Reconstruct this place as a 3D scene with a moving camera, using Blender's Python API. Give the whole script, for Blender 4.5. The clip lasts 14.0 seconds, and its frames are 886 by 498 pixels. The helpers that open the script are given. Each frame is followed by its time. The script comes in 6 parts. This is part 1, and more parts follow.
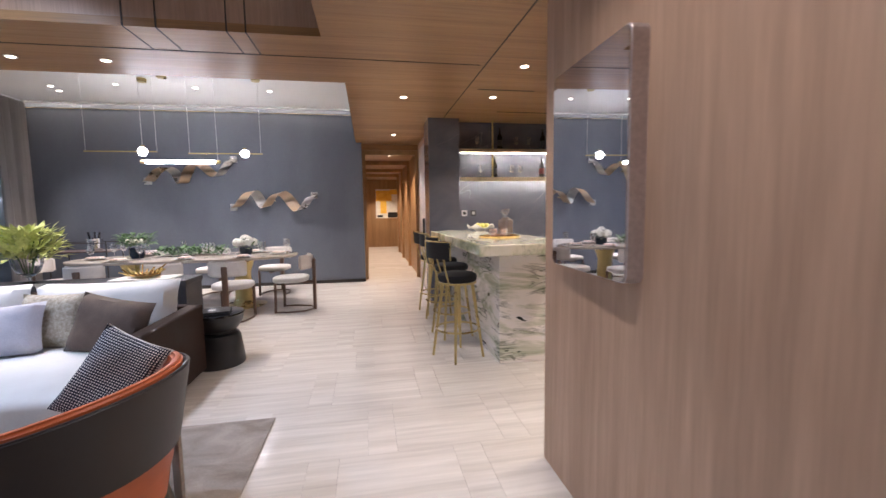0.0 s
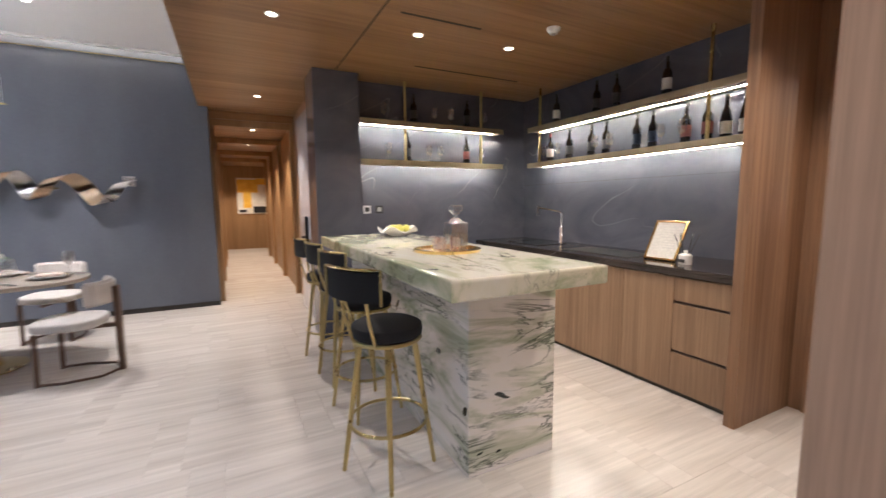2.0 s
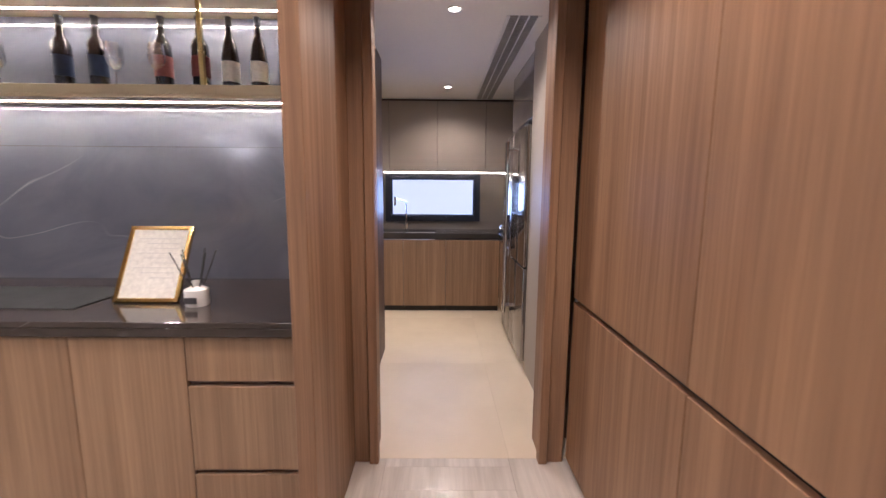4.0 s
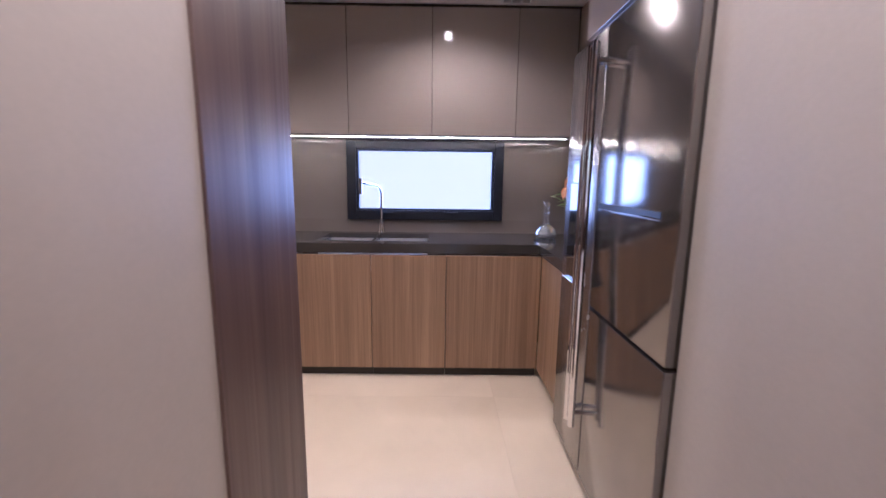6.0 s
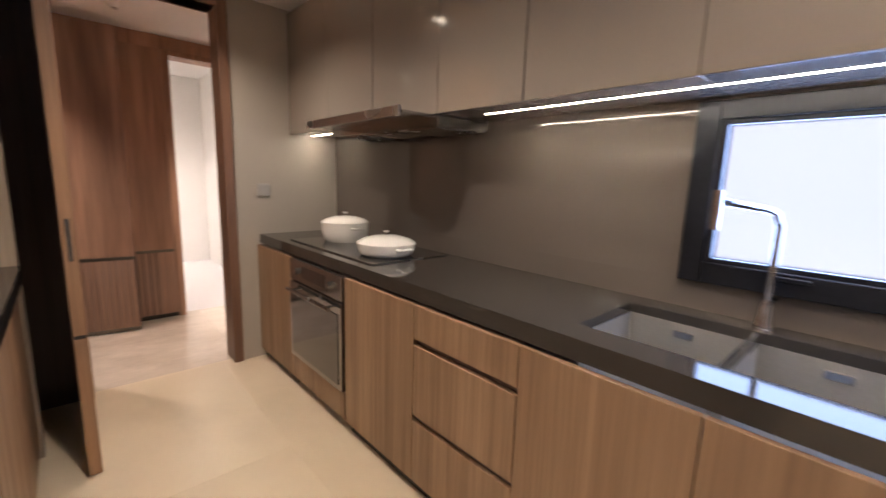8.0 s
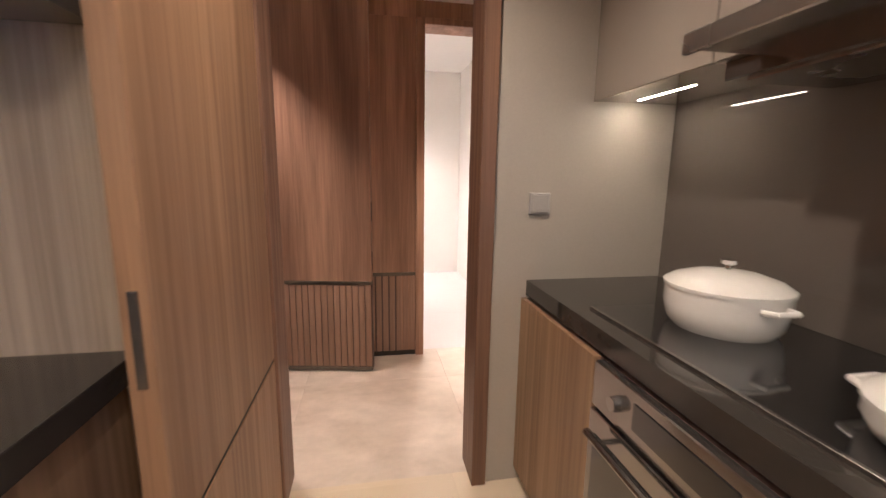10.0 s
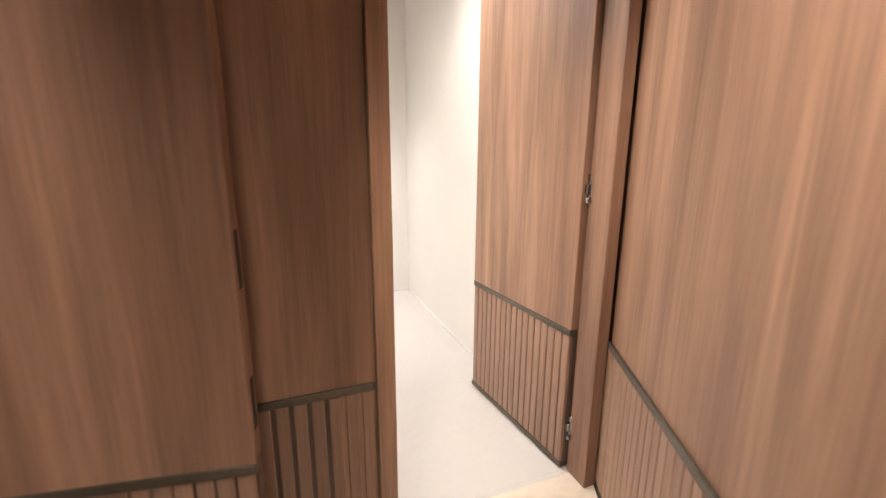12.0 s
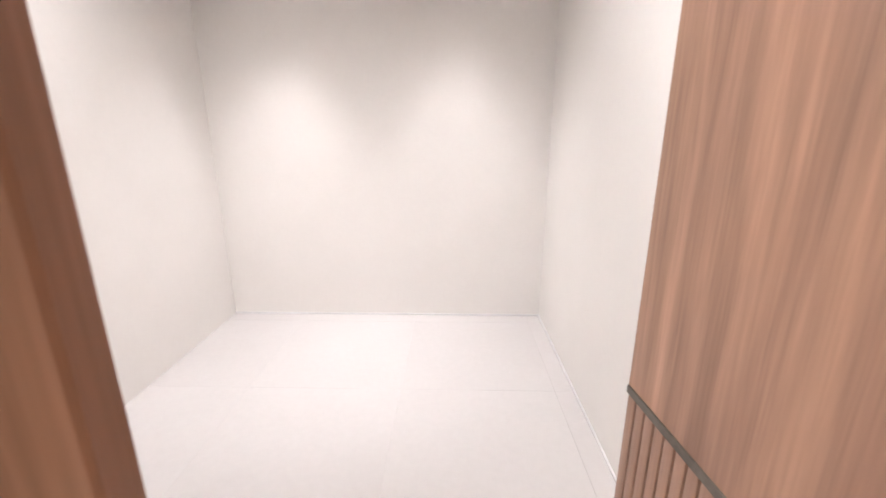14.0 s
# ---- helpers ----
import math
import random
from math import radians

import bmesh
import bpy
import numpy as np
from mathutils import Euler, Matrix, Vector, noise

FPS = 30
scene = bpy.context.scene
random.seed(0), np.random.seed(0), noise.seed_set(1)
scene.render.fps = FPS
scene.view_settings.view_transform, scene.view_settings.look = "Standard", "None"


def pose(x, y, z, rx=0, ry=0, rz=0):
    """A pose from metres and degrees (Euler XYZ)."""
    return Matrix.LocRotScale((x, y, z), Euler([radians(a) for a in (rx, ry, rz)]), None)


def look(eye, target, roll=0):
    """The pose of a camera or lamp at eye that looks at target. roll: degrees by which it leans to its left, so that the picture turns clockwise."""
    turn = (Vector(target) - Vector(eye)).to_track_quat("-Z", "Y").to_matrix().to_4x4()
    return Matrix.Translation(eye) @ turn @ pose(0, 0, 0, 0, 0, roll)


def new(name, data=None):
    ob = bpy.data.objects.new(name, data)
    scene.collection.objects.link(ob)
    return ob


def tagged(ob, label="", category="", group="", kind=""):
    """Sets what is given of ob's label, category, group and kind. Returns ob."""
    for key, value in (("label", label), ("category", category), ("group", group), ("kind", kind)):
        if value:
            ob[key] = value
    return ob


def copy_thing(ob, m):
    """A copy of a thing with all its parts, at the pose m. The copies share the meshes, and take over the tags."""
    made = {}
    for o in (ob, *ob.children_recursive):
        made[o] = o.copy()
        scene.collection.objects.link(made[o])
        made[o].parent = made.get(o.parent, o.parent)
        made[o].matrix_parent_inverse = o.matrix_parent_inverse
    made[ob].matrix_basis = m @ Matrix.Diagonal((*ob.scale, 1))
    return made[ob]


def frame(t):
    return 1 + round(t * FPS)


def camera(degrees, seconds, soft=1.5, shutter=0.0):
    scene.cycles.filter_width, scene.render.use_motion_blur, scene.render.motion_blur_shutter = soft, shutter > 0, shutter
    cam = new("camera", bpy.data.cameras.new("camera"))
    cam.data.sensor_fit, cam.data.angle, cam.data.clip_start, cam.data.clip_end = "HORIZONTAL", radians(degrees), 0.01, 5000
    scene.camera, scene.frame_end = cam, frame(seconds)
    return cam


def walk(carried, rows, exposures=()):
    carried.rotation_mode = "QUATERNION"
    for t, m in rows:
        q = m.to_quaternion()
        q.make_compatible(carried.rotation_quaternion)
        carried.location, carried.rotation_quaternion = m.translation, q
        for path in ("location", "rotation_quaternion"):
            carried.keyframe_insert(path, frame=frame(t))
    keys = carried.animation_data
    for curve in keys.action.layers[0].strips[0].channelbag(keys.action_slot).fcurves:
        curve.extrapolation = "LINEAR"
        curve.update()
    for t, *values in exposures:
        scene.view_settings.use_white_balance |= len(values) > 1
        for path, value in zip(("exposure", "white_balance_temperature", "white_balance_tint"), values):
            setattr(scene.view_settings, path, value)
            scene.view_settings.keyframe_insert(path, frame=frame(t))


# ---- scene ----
cam = camera(94.1, 14.0, soft=1.45, shutter=0.3)
PATH = [
    (0.0, look((0.264, -0.035, 1.359), (0.614, 1.925, 1.173), -0.9)),
    (0.5, look((0.219, 0.358, 1.386), (0.450, 2.336, 1.204), -0.4)),
    (1.0, look((0.235, 0.772, 1.386), (0.498, 2.746, 1.209), -0.2)),
    (1.5, look((0.271, 1.208, 1.379), (0.769, 3.134, 1.182), -0.3)),
    (2.0, look((0.381, 1.693, 1.378), (1.283, 3.464, 1.156), -0.5)),
    (2.2, look((0.450, 1.873, 1.377), (1.546, 3.530, 1.148), -0.8)),
    (2.5, look((0.570, 2.139, 1.366), (1.996, 3.520, 1.125), -0.6)),
    (3.0, look((0.875, 2.413, 1.372), (2.702, 3.176, 1.087), -0.7)),
    (3.5, look((1.248, 2.491, 1.394), (3.209, 2.769, 1.116), -0.5)),
    (4.0, look((1.680, 2.572, 1.386), (3.660, 2.553, 1.105), 0.4)),
    (4.6, pose(2.23, 2.575, 1.372, 81.6, 0.1, -91.2)),
    (5.6, pose(3.30, 2.545, 1.318, 80.6, -0.6, -90.6)),
    (6.5, look((4.225, 2.521, 1.296), (6.198, 2.560, 0.972), 1.2)),
    (7.0, look((4.683, 2.491, 1.325), (6.611, 2.894, 0.983), 0.6)),
    (7.5, look((5.044, 2.604, 1.322), (6.804, 3.489, 0.978), 0.9)),
    (8.0, look((5.342, 2.764, 1.314), (6.676, 4.217, 0.984), 1.8)),
    (8.5, look((5.519, 3.018, 1.303), (6.348, 4.809, 0.979), 2.4)),
    (9.1, pose(5.62, 3.46, 1.305, 80.3, -1.6, -15.5)),
    (10.0, pose(5.715, 4.22, 1.308, 80.0, -0.8, -10.0)),
    (11.0, look((5.743, 5.124, 1.309), (6.118, 7.056, 0.954), 0.1)),
    (11.5, look((5.751, 5.604, 1.306), (6.310, 7.483, 0.912), 0.2)),
    (12.0, look((5.817, 5.999, 1.284), (6.522, 7.817, 0.842), 0.3)),
    (12.5, look((5.885, 6.339, 1.285), (6.692, 8.105, 0.807), 0.6)),
    (13.2, look((6.097, 6.705, 1.279), (6.582, 8.571, 0.747), 0.2)),
    (13.5, pose(6.197, 6.788, 1.283, 74.85, 0, -7.45)),
    (14.0, pose(6.261, 6.928, 1.290, 74.28, 0, 1.27)),
]
walk(cam, PATH, [(0, 1.15, 5450, 17), (1.0, 1.0, 5450, 17), (2.0, 0.95, 5350, 14), (3.0, 0.88, 5600, 18), (3.5, 0.88, 5300, 20), (4.0, 0.94, 5400, 23), (6.5, 1.18, 4950, 31), (7.0, 1.24, 4980, 24), (7.5, 1.1, 5500, 17), (8.5, 1.12, 5900, 18), (11, 1.28, 5850, 20), (11.5, 1.15, 5900, 18), (12.0, 1.02, 5700, 10), (12.5, 1.0, 5850, 6), (13.2, 0.97, 5850, 8), (13.6, 0.9, 5500, 13), (14, 0.78, 5350, 15)])

# ---------------- world, sun, exposure ----------------
world = bpy.data.worlds.new("dusk")
scene.world = world
world.use_nodes = True
wn = world.node_tree.nodes
sky = wn.new("ShaderNodeTexSky")
sky.sky_type, sky.sun_disc = "NISHITA", False
sky.sun_elevation, sky.sun_rotation = radians(25), radians(60)
world.node_tree.links.new(sky.outputs["Color"], wn["Background"].inputs["Color"])
wn["Background"].inputs["Strength"].default_value = 0.08
sun = new("sun", bpy.data.lights.new("sun", "SUN"))
sun.data.energy, sun.data.angle, sun.data.color = 0.6, radians(12), (1.0, 0.9, 0.78)
sun.matrix_world = look((40, 33, 24), (0, 0, 0))


# ---------------- materials ----------------
def nodes_of(name):
    m = bpy.data.materials.new(name)
    m.use_nodes = True
    nt = m.node_tree
    return m, nt, nt.nodes["Principled BSDF"]


def put(nt, kind, **inputs):
    n = nt.nodes.new("ShaderNode" + kind)
    for k, v in inputs.items():
        sock = n.inputs[k.replace("_", " ")] if k.replace("_", " ") in n.inputs else n.inputs[int(k[1:])]
        if isinstance(v, bpy.types.NodeSocket):
            nt.links.new(v, sock)
        else:
            sock.default_value = v
    return n


def coords(nt, rnd=True):
    """Object coordinates, shifted for each object by its random number."""
    tc = nt.nodes.new("ShaderNodeTexCoord")
    if not rnd:
        return tc.outputs["Object"]
    oi = nt.nodes.new("ShaderNodeObjectInfo")
    sh = put(nt, "VectorMath", i0=oi.outputs["Random"], i1=(37.0, 23.0, 11.0))
    sh.operation = "MULTIPLY"
    ad = put(nt, "VectorMath", i0=tc.outputs["Object"], i1=sh.outputs[0])
    return ad.outputs[0]


def noise_at(nt, co, scale, detail=4.0, rough=0.55, distort=0.0):
    mp = put(nt, "Mapping", Vector=co, Scale=scale)
    return put(nt, "TexNoise", Vector=mp.outputs[0], Scale=1.0, Detail=detail, Roughness=rough, Distortion=distort).outputs["Fac"]


def ramp(nt, fac, *stops):
    r = nt.nodes.new("ShaderNodeValToRGB")
    nt.links.new(fac, r.inputs[0])
    el = r.color_ramp.elements
    while len(el) < len(stops):
        el.new(0.5)
    for e, (p, c) in zip(el, stops):
        e.position = p
        e.color = (*c, 1) if len(c) == 3 else c
    return r.outputs[0]


def mixc(nt, fac, a, b, mode="MIX"):
    m = nt.nodes.new("ShaderNodeMix")
    m.data_type, m.blend_type = "RGBA", mode
    for s, v in ((m.inputs[0], fac), (m.inputs[6], a), (m.inputs[7], b)):
        if isinstance(v, bpy.types.NodeSocket):
            nt.links.new(v, s)
        else:
            s.default_value = (*v, 1) if isinstance(v, tuple) and len(v) == 3 else v
    return m.outputs[2]


def grey(v):
    return (v, v, v)


def bump(nt, b, fac, strength, dist=0.01):
    n = put(nt, "Bump", Strength=strength, Distance=dist, Height=fac)
    nt.links.new(n.outputs[0], b.inputs["Normal"])


def surface(name, c1, c2, rough=0.5, metal=0.0, scale=(3, 3, 3), fine=(60, 60, 60), fine_amt=0.15, bumpy=0.05,
            rough_var=0.12, coat=0.0, rnd=True, distort=0.0, band=(0.35, 0.65), sheen=0.0):
    m, nt, b = nodes_of(name)
    co = coords(nt, rnd)
    n1 = noise_at(nt, co, scale, 4, 0.55, distort)
    n2 = noise_at(nt, co, fine, 3, 0.6)
    col = ramp(nt, n1, (band[0], c1), (band[1], c2))
    col = mixc(nt, 1.0, col, ramp(nt, n2, (0.25, grey(1 - fine_amt)), (0.75, grey(1 + fine_amt))), "MULTIPLY")
    nt.links.new(col, b.inputs["Base Color"])
    nt.links.new(ramp(nt, n1, (0.3, grey(max(0.02, rough - rough_var / 2))), (0.7, grey(min(1, rough + rough_var / 2)))), b.inputs["Roughness"])
    b.inputs["Metallic"].default_value = metal
    b.inputs["Coat Weight"].default_value = coat
    b.inputs["Coat Roughness"].default_value = 0.08
    b.inputs["Sheen Weight"].default_value = sheen
    if bumpy:
        bump(nt, b, n2, bumpy, 0.004)
    return m


def wood(name, dark, light, axis="z", rough=0.38, cell=9.0, coat=0.0, contrast=0.22, bumpy=0.06, rnd=True):
    """Straight-grained veneer, with the grain along one axis."""
    m, nt, b = nodes_of(name)
    co = coords(nt, rnd)
    def st(a, l):
        return {"x": (l, a, a), "y": (a, l, a), "z": (a, a, l)}[axis]
    broad = noise_at(nt, co, st(cell, 0.35), 3, 0.5, 0.6)
    mid = noise_at(nt, co, st(cell * 5, 0.9), 4, 0.6, 0.4)
    fine = noise_at(nt, co, st(cell * 32, 4.0), 3, 0.6)
    col = ramp(nt, broad, (0.3, dark), (0.72, light))
    col = mixc(nt, 1.0, col, ramp(nt, mid, (0.3, grey(1 - contrast)), (0.7, grey(1 + contrast * 0.6))), "MULTIPLY")
    col = mixc(nt, 1.0, col, ramp(nt, fine, (0.3, grey(0.86)), (0.7, grey(1.1))), "MULTIPLY")
    nt.links.new(col, b.inputs["Base Color"])
    nt.links.new(ramp(nt, mid, (0.3, grey(rough + 0.08)), (0.7, grey(rough - 0.06))), b.inputs["Roughness"])
    b.inputs["Coat Weight"].default_value = coat
    bump(nt, b, fine, bumpy, 0.002)
    return m


def dark_marble(name, base, base2, rough=0.18, vein=(0.55, 0.55, 0.58)):
    m, nt, b = nodes_of(name)
    co = coords(nt, False)
    n = noise_at(nt, co, (1.2, 1.2, 2.2), 5, 0.6, 1.2)
    col = ramp(nt, n, (0.3, base), (0.7, base2))
    tilt = put(nt, "Mapping", Vector=co, Rotation=(0.5, 0.6, 0.4))
    v = noise_at(nt, tilt.outputs[0], (0.8, 0.8, 2.6), 2, 0.35, 0.06)
    d = put(nt, "Math", i0=v, i1=0.5)
    d.operation = "SUBTRACT"
    a = put(nt, "Math", i0=d.outputs[0])
    a.operation = "ABSOLUTE"
    thin = ramp(nt, a.outputs[0], (0.0, grey(0.55)), (0.0016, grey(0)))
    gate = ramp(nt, noise_at(nt, co, (1.6, 1.6, 1.6), 2), (0.5, grey(0)), (0.66, grey(0.7)))
    col = mixc(nt, mixc(nt, 1.0, thin, gate, "MULTIPLY"), col, vein)
    nt.links.new(col, b.inputs["Base Color"])
    b.inputs["Roughness"].default_value = rough
    bump(nt, b, noise_at(nt, co, (9, 9, 9), 2), 0.004, 0.002)
    return m


def green_marble(name, top=False):
    """Pale pink-white stone with green drifts and thin dark lines."""
    m, nt, b = nodes_of(name)
    co = coords(nt, False)
    s = (2.6, 1.0, 2.0) if top else (0.9, 0.9, 4.2)
    k = 0.065 if top else -0.01
    n = noise_at(nt, co, s, 6, 0.6, 1.6)
    if top:
        col = ramp(nt, n, (0.31, (0.22, 0.28, 0.15)), (0.41, (0.47, 0.50, 0.33)), (0.50, (0.72, 0.69, 0.55)), (0.75, (0.78, 0.75, 0.68)))
    else:
        col = ramp(nt, n, (0.28 + k, (0.24, 0.29, 0.19)), (0.42 + k, (0.48, 0.50, 0.38)), (0.54 + k, (0.80, 0.76, 0.71)), (0.75 + k, (0.80, 0.79, 0.80)))
    v = noise_at(nt, co, tuple(c * 1.3 for c in s), 6, 0.62, 1.3)
    d = put(nt, "Math", i0=v, i1=0.47)
    d.operation = "SUBTRACT"
    a = put(nt, "Math", i0=d.outputs[0])
    a.operation = "ABSOLUTE"
    thin = ramp(nt, a.outputs[0], (0.0, grey(0.9)), (0.028, grey(0)))
    gate = ramp(nt, noise_at(nt, co, (2.4, 2.4, 3.0), 3), (0.42, grey(0)), (0.56, grey(1)))
    col = mixc(nt, mixc(nt, 1.0, thin, gate, "MULTIPLY"), col, (0.05, 0.07, 0.045))
    spots = ramp(nt, noise_at(nt, co, (4.0, 4.0, 9.0), 2, 0.5, 0.5), (0.715, grey(0)), (0.722, grey(1)))
    col = mixc(nt, spots, col, (0.025, 0.03, 0.025))
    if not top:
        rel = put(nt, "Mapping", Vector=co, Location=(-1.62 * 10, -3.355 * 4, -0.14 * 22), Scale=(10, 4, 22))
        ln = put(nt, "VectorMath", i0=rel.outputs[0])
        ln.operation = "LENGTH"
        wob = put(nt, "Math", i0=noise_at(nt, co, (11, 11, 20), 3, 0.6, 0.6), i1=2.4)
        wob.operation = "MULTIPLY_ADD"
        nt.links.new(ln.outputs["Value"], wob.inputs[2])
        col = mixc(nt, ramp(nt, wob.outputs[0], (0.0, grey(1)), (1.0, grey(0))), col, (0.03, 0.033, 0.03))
    nt.links.new(col, b.inputs["Base Color"])
    b.inputs["Roughness"].default_value = 0.055 if top else 0.17
    b.inputs["Coat Weight"].default_value = 0.0 if top else 0.15
    b.inputs["Coat Roughness"].default_value = 0.05
    return m


def floor_stone(name, c1, c2, rough=0.28, grain=(0.5, 9.0, 1.0), amt=0.12):
    m, nt, b = nodes_of(name)
    oi = nt.nodes.new("ShaderNodeObjectInfo")
    isl = nt.nodes.new("ShaderNodeNewGeometry")
    tot = put(nt, "Math", i0=oi.outputs["Random"], i1=isl.outputs["Random Per Island"])
    tc = nt.nodes.new("ShaderNodeTexCoord")
    sh = put(nt, "VectorMath", i0=tot.outputs[0], i1=(31.0, 17.0, 5.0))
    sh.operation = "MULTIPLY"
    co = put(nt, "VectorMath", i0=tc.outputs["Object"], i1=sh.outputs[0]).outputs[0]
    n = noise_at(nt, co, grain, 5, 0.6, 0.5)
    n2 = noise_at(nt, co, tuple(g * 4 for g in grain), 4, 0.6)
    col = ramp(nt, n, (0.3, c1), (0.7, c2))
    col = mixc(nt, 1.0, col, ramp(nt, n2, (0.3, grey(1 - amt)), (0.7, grey(1 + amt * 0.5))), "MULTIPLY")
    tone = ramp(nt, tot.outputs[0], (0.0, grey(0.93)), (1.0, grey(1.04)))
    col = mixc(nt, 1.0, col, tone, "MULTIPLY")
    nt.links.new(col, b.inputs["Base Color"])
    nt.links.new(ramp(nt, n2, (0.3, grey(rough + 0.07)), (0.7, grey(rough - 0.05))), b.inputs["Roughness"])
    bump(nt, b, n2, 0.03, 0.002)
    return m


def plain(name, c, rough=0.5, metal=0.0):
    return surface(name, tuple(x * 0.93 for x in c), tuple(min(1, x * 1.05) for x in c), rough, metal, bumpy=0.02, fine_amt=0.05)


def glow(name, c, s):
    m, nt, b = nodes_of(name)
    b.inputs["Base Color"].default_value = (0.8, 0.8, 0.8, 1)
    b.inputs["Emission Color"].default_value = (*c, 1)
    b.inputs["Emission Strength"].default_value = s
    return m


def glassy(name, tint=(1, 1, 1), rough=0.0, ior=1.45):
    m, nt, b = nodes_of(name)
    b.inputs["Base Color"].default_value = (*tint, 1)
    b.inputs["Roughness"].default_value = rough
    b.inputs["Transmission Weight"].default_value = 1.0
    b.inputs["IOR"].default_value = ior
    return m


W_CEIL = wood("ceiling_veneer", (0.24, 0.125, 0.048), (0.36, 0.20, 0.082), "x", 0.36, 6, contrast=0.12)
W_PINK = wood("pale_oak_veneer", (0.35, 0.222, 0.148), (0.46, 0.308, 0.212), "z", 0.45, 5, contrast=0.12)
W_BROWN = wood("brown_walnut_veneer", (0.22, 0.12, 0.064), (0.36, 0.213, 0.118), "z", 0.48, 8)
W_BROWN_Y = wood("brown_walnut_veneer_long", (0.19, 0.105, 0.066), (0.31, 0.185, 0.118), "y", 0.4, 8)
W_KIT = wood("kitchen_walnut_veneer", (0.23, 0.14, 0.08), (0.36, 0.233, 0.138), "z", 0.42, 10)
# Same walnut as W_BROWN, darkened to put the jambs' shade into the colour.
W_JAMB_SHADED = wood("shaded_walnut_jamb", (0.14, 0.075, 0.05), (0.24, 0.135, 0.088), "z", 0.48, 8)
W_GOLD = wood("golden_corridor_veneer", (0.25, 0.14, 0.058), (0.37, 0.22, 0.10), "z", 0.42, 7, contrast=0.14)
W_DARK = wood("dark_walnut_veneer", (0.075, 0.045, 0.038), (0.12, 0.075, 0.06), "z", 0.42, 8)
W_ENTRY = wood("entry_walnut_veneer", (0.22, 0.122, 0.08), (0.47, 0.282, 0.185), "z", 0.45, 3.6, contrast=0.3)
W_SLAT = wood("ribbed_walnut_slat", (0.27, 0.165, 0.115), (0.36, 0.225, 0.158), "z", 0.45, 3.6, contrast=0.12)
W_LEG = wood("chair_walnut", (0.09, 0.05, 0.03), (0.15, 0.085, 0.05), "z", 0.4, 14)
TRIM_BRONZE = surface("bronze_trim", (0.11, 0.095, 0.075), (0.16, 0.14, 0.115), 0.4, 0.7)
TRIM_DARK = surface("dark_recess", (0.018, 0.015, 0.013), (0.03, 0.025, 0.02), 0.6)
BLUE_WALL = surface("slate_blue_wallcovering", (0.105, 0.115, 0.145), (0.135, 0.148, 0.178), 0.62, 0, (1.5, 1.5, 0.6), (180, 180, 30), 0.14, 0.08)
MARBLE_D = dark_marble("grey_marble", (0.09, 0.094, 0.122), (0.138, 0.143, 0.175), 0.1)
MARBLE_B = dark_marble("brown_black_marble", (0.028, 0.022, 0.02), (0.05, 0.04, 0.036), 0.12)
MARBLE_K = dark_marble("charcoal_quartz", (0.032, 0.029, 0.026), (0.052, 0.047, 0.042), 0.07, (0.35, 0.33, 0.3))
MARBLE_G = green_marble("green_veined_marble")
MARBLE_GT = green_marble("green_veined_marble_slab", True)
FLOOR_L = floor_stone("travertine_floor", (0.55, 0.50, 0.44), (0.71, 0.66, 0.60), 0.17)
FLOOR_K = floor_stone("cream_porcelain_floor", (0.64, 0.545, 0.40), (0.74, 0.64, 0.49), 0.42, (0.9, 0.9, 1.0), 0.03)
FLOOR_V = floor_stone("beige_marble_floor", (0.60, 0.52, 0.43), (0.78, 0.70, 0.61), 0.16, (2.2, 3.4, 1.0), 0.1)
GROUT = surface("tile_grout", (0.46, 0.42, 0.36), (0.52, 0.48, 0.42), 0.8)
WHITE_C = surface("white_ceiling_paint", (0.76, 0.75, 0.73), (0.80, 0.79, 0.77), 0.7, 0, (0.7, 0.7, 0.7), (60, 60, 60), 0.02, 0.02)
WHITE_P = surface("off_white_plaster", (0.79, 0.77, 0.74), (0.84, 0.82, 0.79), 0.65, 0, (0.8, 0.8, 0.8), (40, 40, 40), 0.01, 0.01)
BEIGE = surface("beige_wall_paint", (0.40, 0.368, 0.325), (0.43, 0.398, 0.352), 0.5, 0, (1.2, 1.2, 1.2), (90, 90, 90), 0.03, 0.03)
TAUPE = surface("taupe_gloss_lacquer", (0.28, 0.245, 0.215), (0.30, 0.265, 0.232), 0.1, 0, (1, 1, 1), (200, 200, 200), 0.02, 0.0, 0.02, coat=0.6)
SPLASH = surface("taupe_glass_splashback", (0.13, 0.112, 0.098), (0.145, 0.125, 0.11), 0.05, 0, (1, 1, 1), (200, 200, 200), 0.02, 0.0, 0.03)
SPLASH.node_tree.nodes["Principled BSDF"].inputs["Specular IOR Level"].default_value = 0.35
STEEL = surface("brushed_steel", (0.30, 0.29, 0.28), (0.36, 0.35, 0.34), 0.24, 0.95, (2, 2, 2), (4, 4, 260), 0.06, 0.03)
STEEL_L = surface("satin_sink_steel", (0.68, 0.67, 0.65), (0.76, 0.75, 0.73), 0.34, 0.45, (2, 2, 2), (120, 120, 120), 0.06, 0.03)
STEEL_D = surface("dark_brushed_steel", (0.27, 0.255, 0.245), (0.32, 0.305, 0.29), 0.13, 0.9, (2, 2, 2), (260, 4, 4), 0.05, 0.02)
STEEL_B = surface("pale_brushed_steel", (0.46, 0.44, 0.42), (0.52, 0.50, 0.48), 0.36, 0.6, (2, 2, 2), (4, 4, 260), 0.06, 0.03)
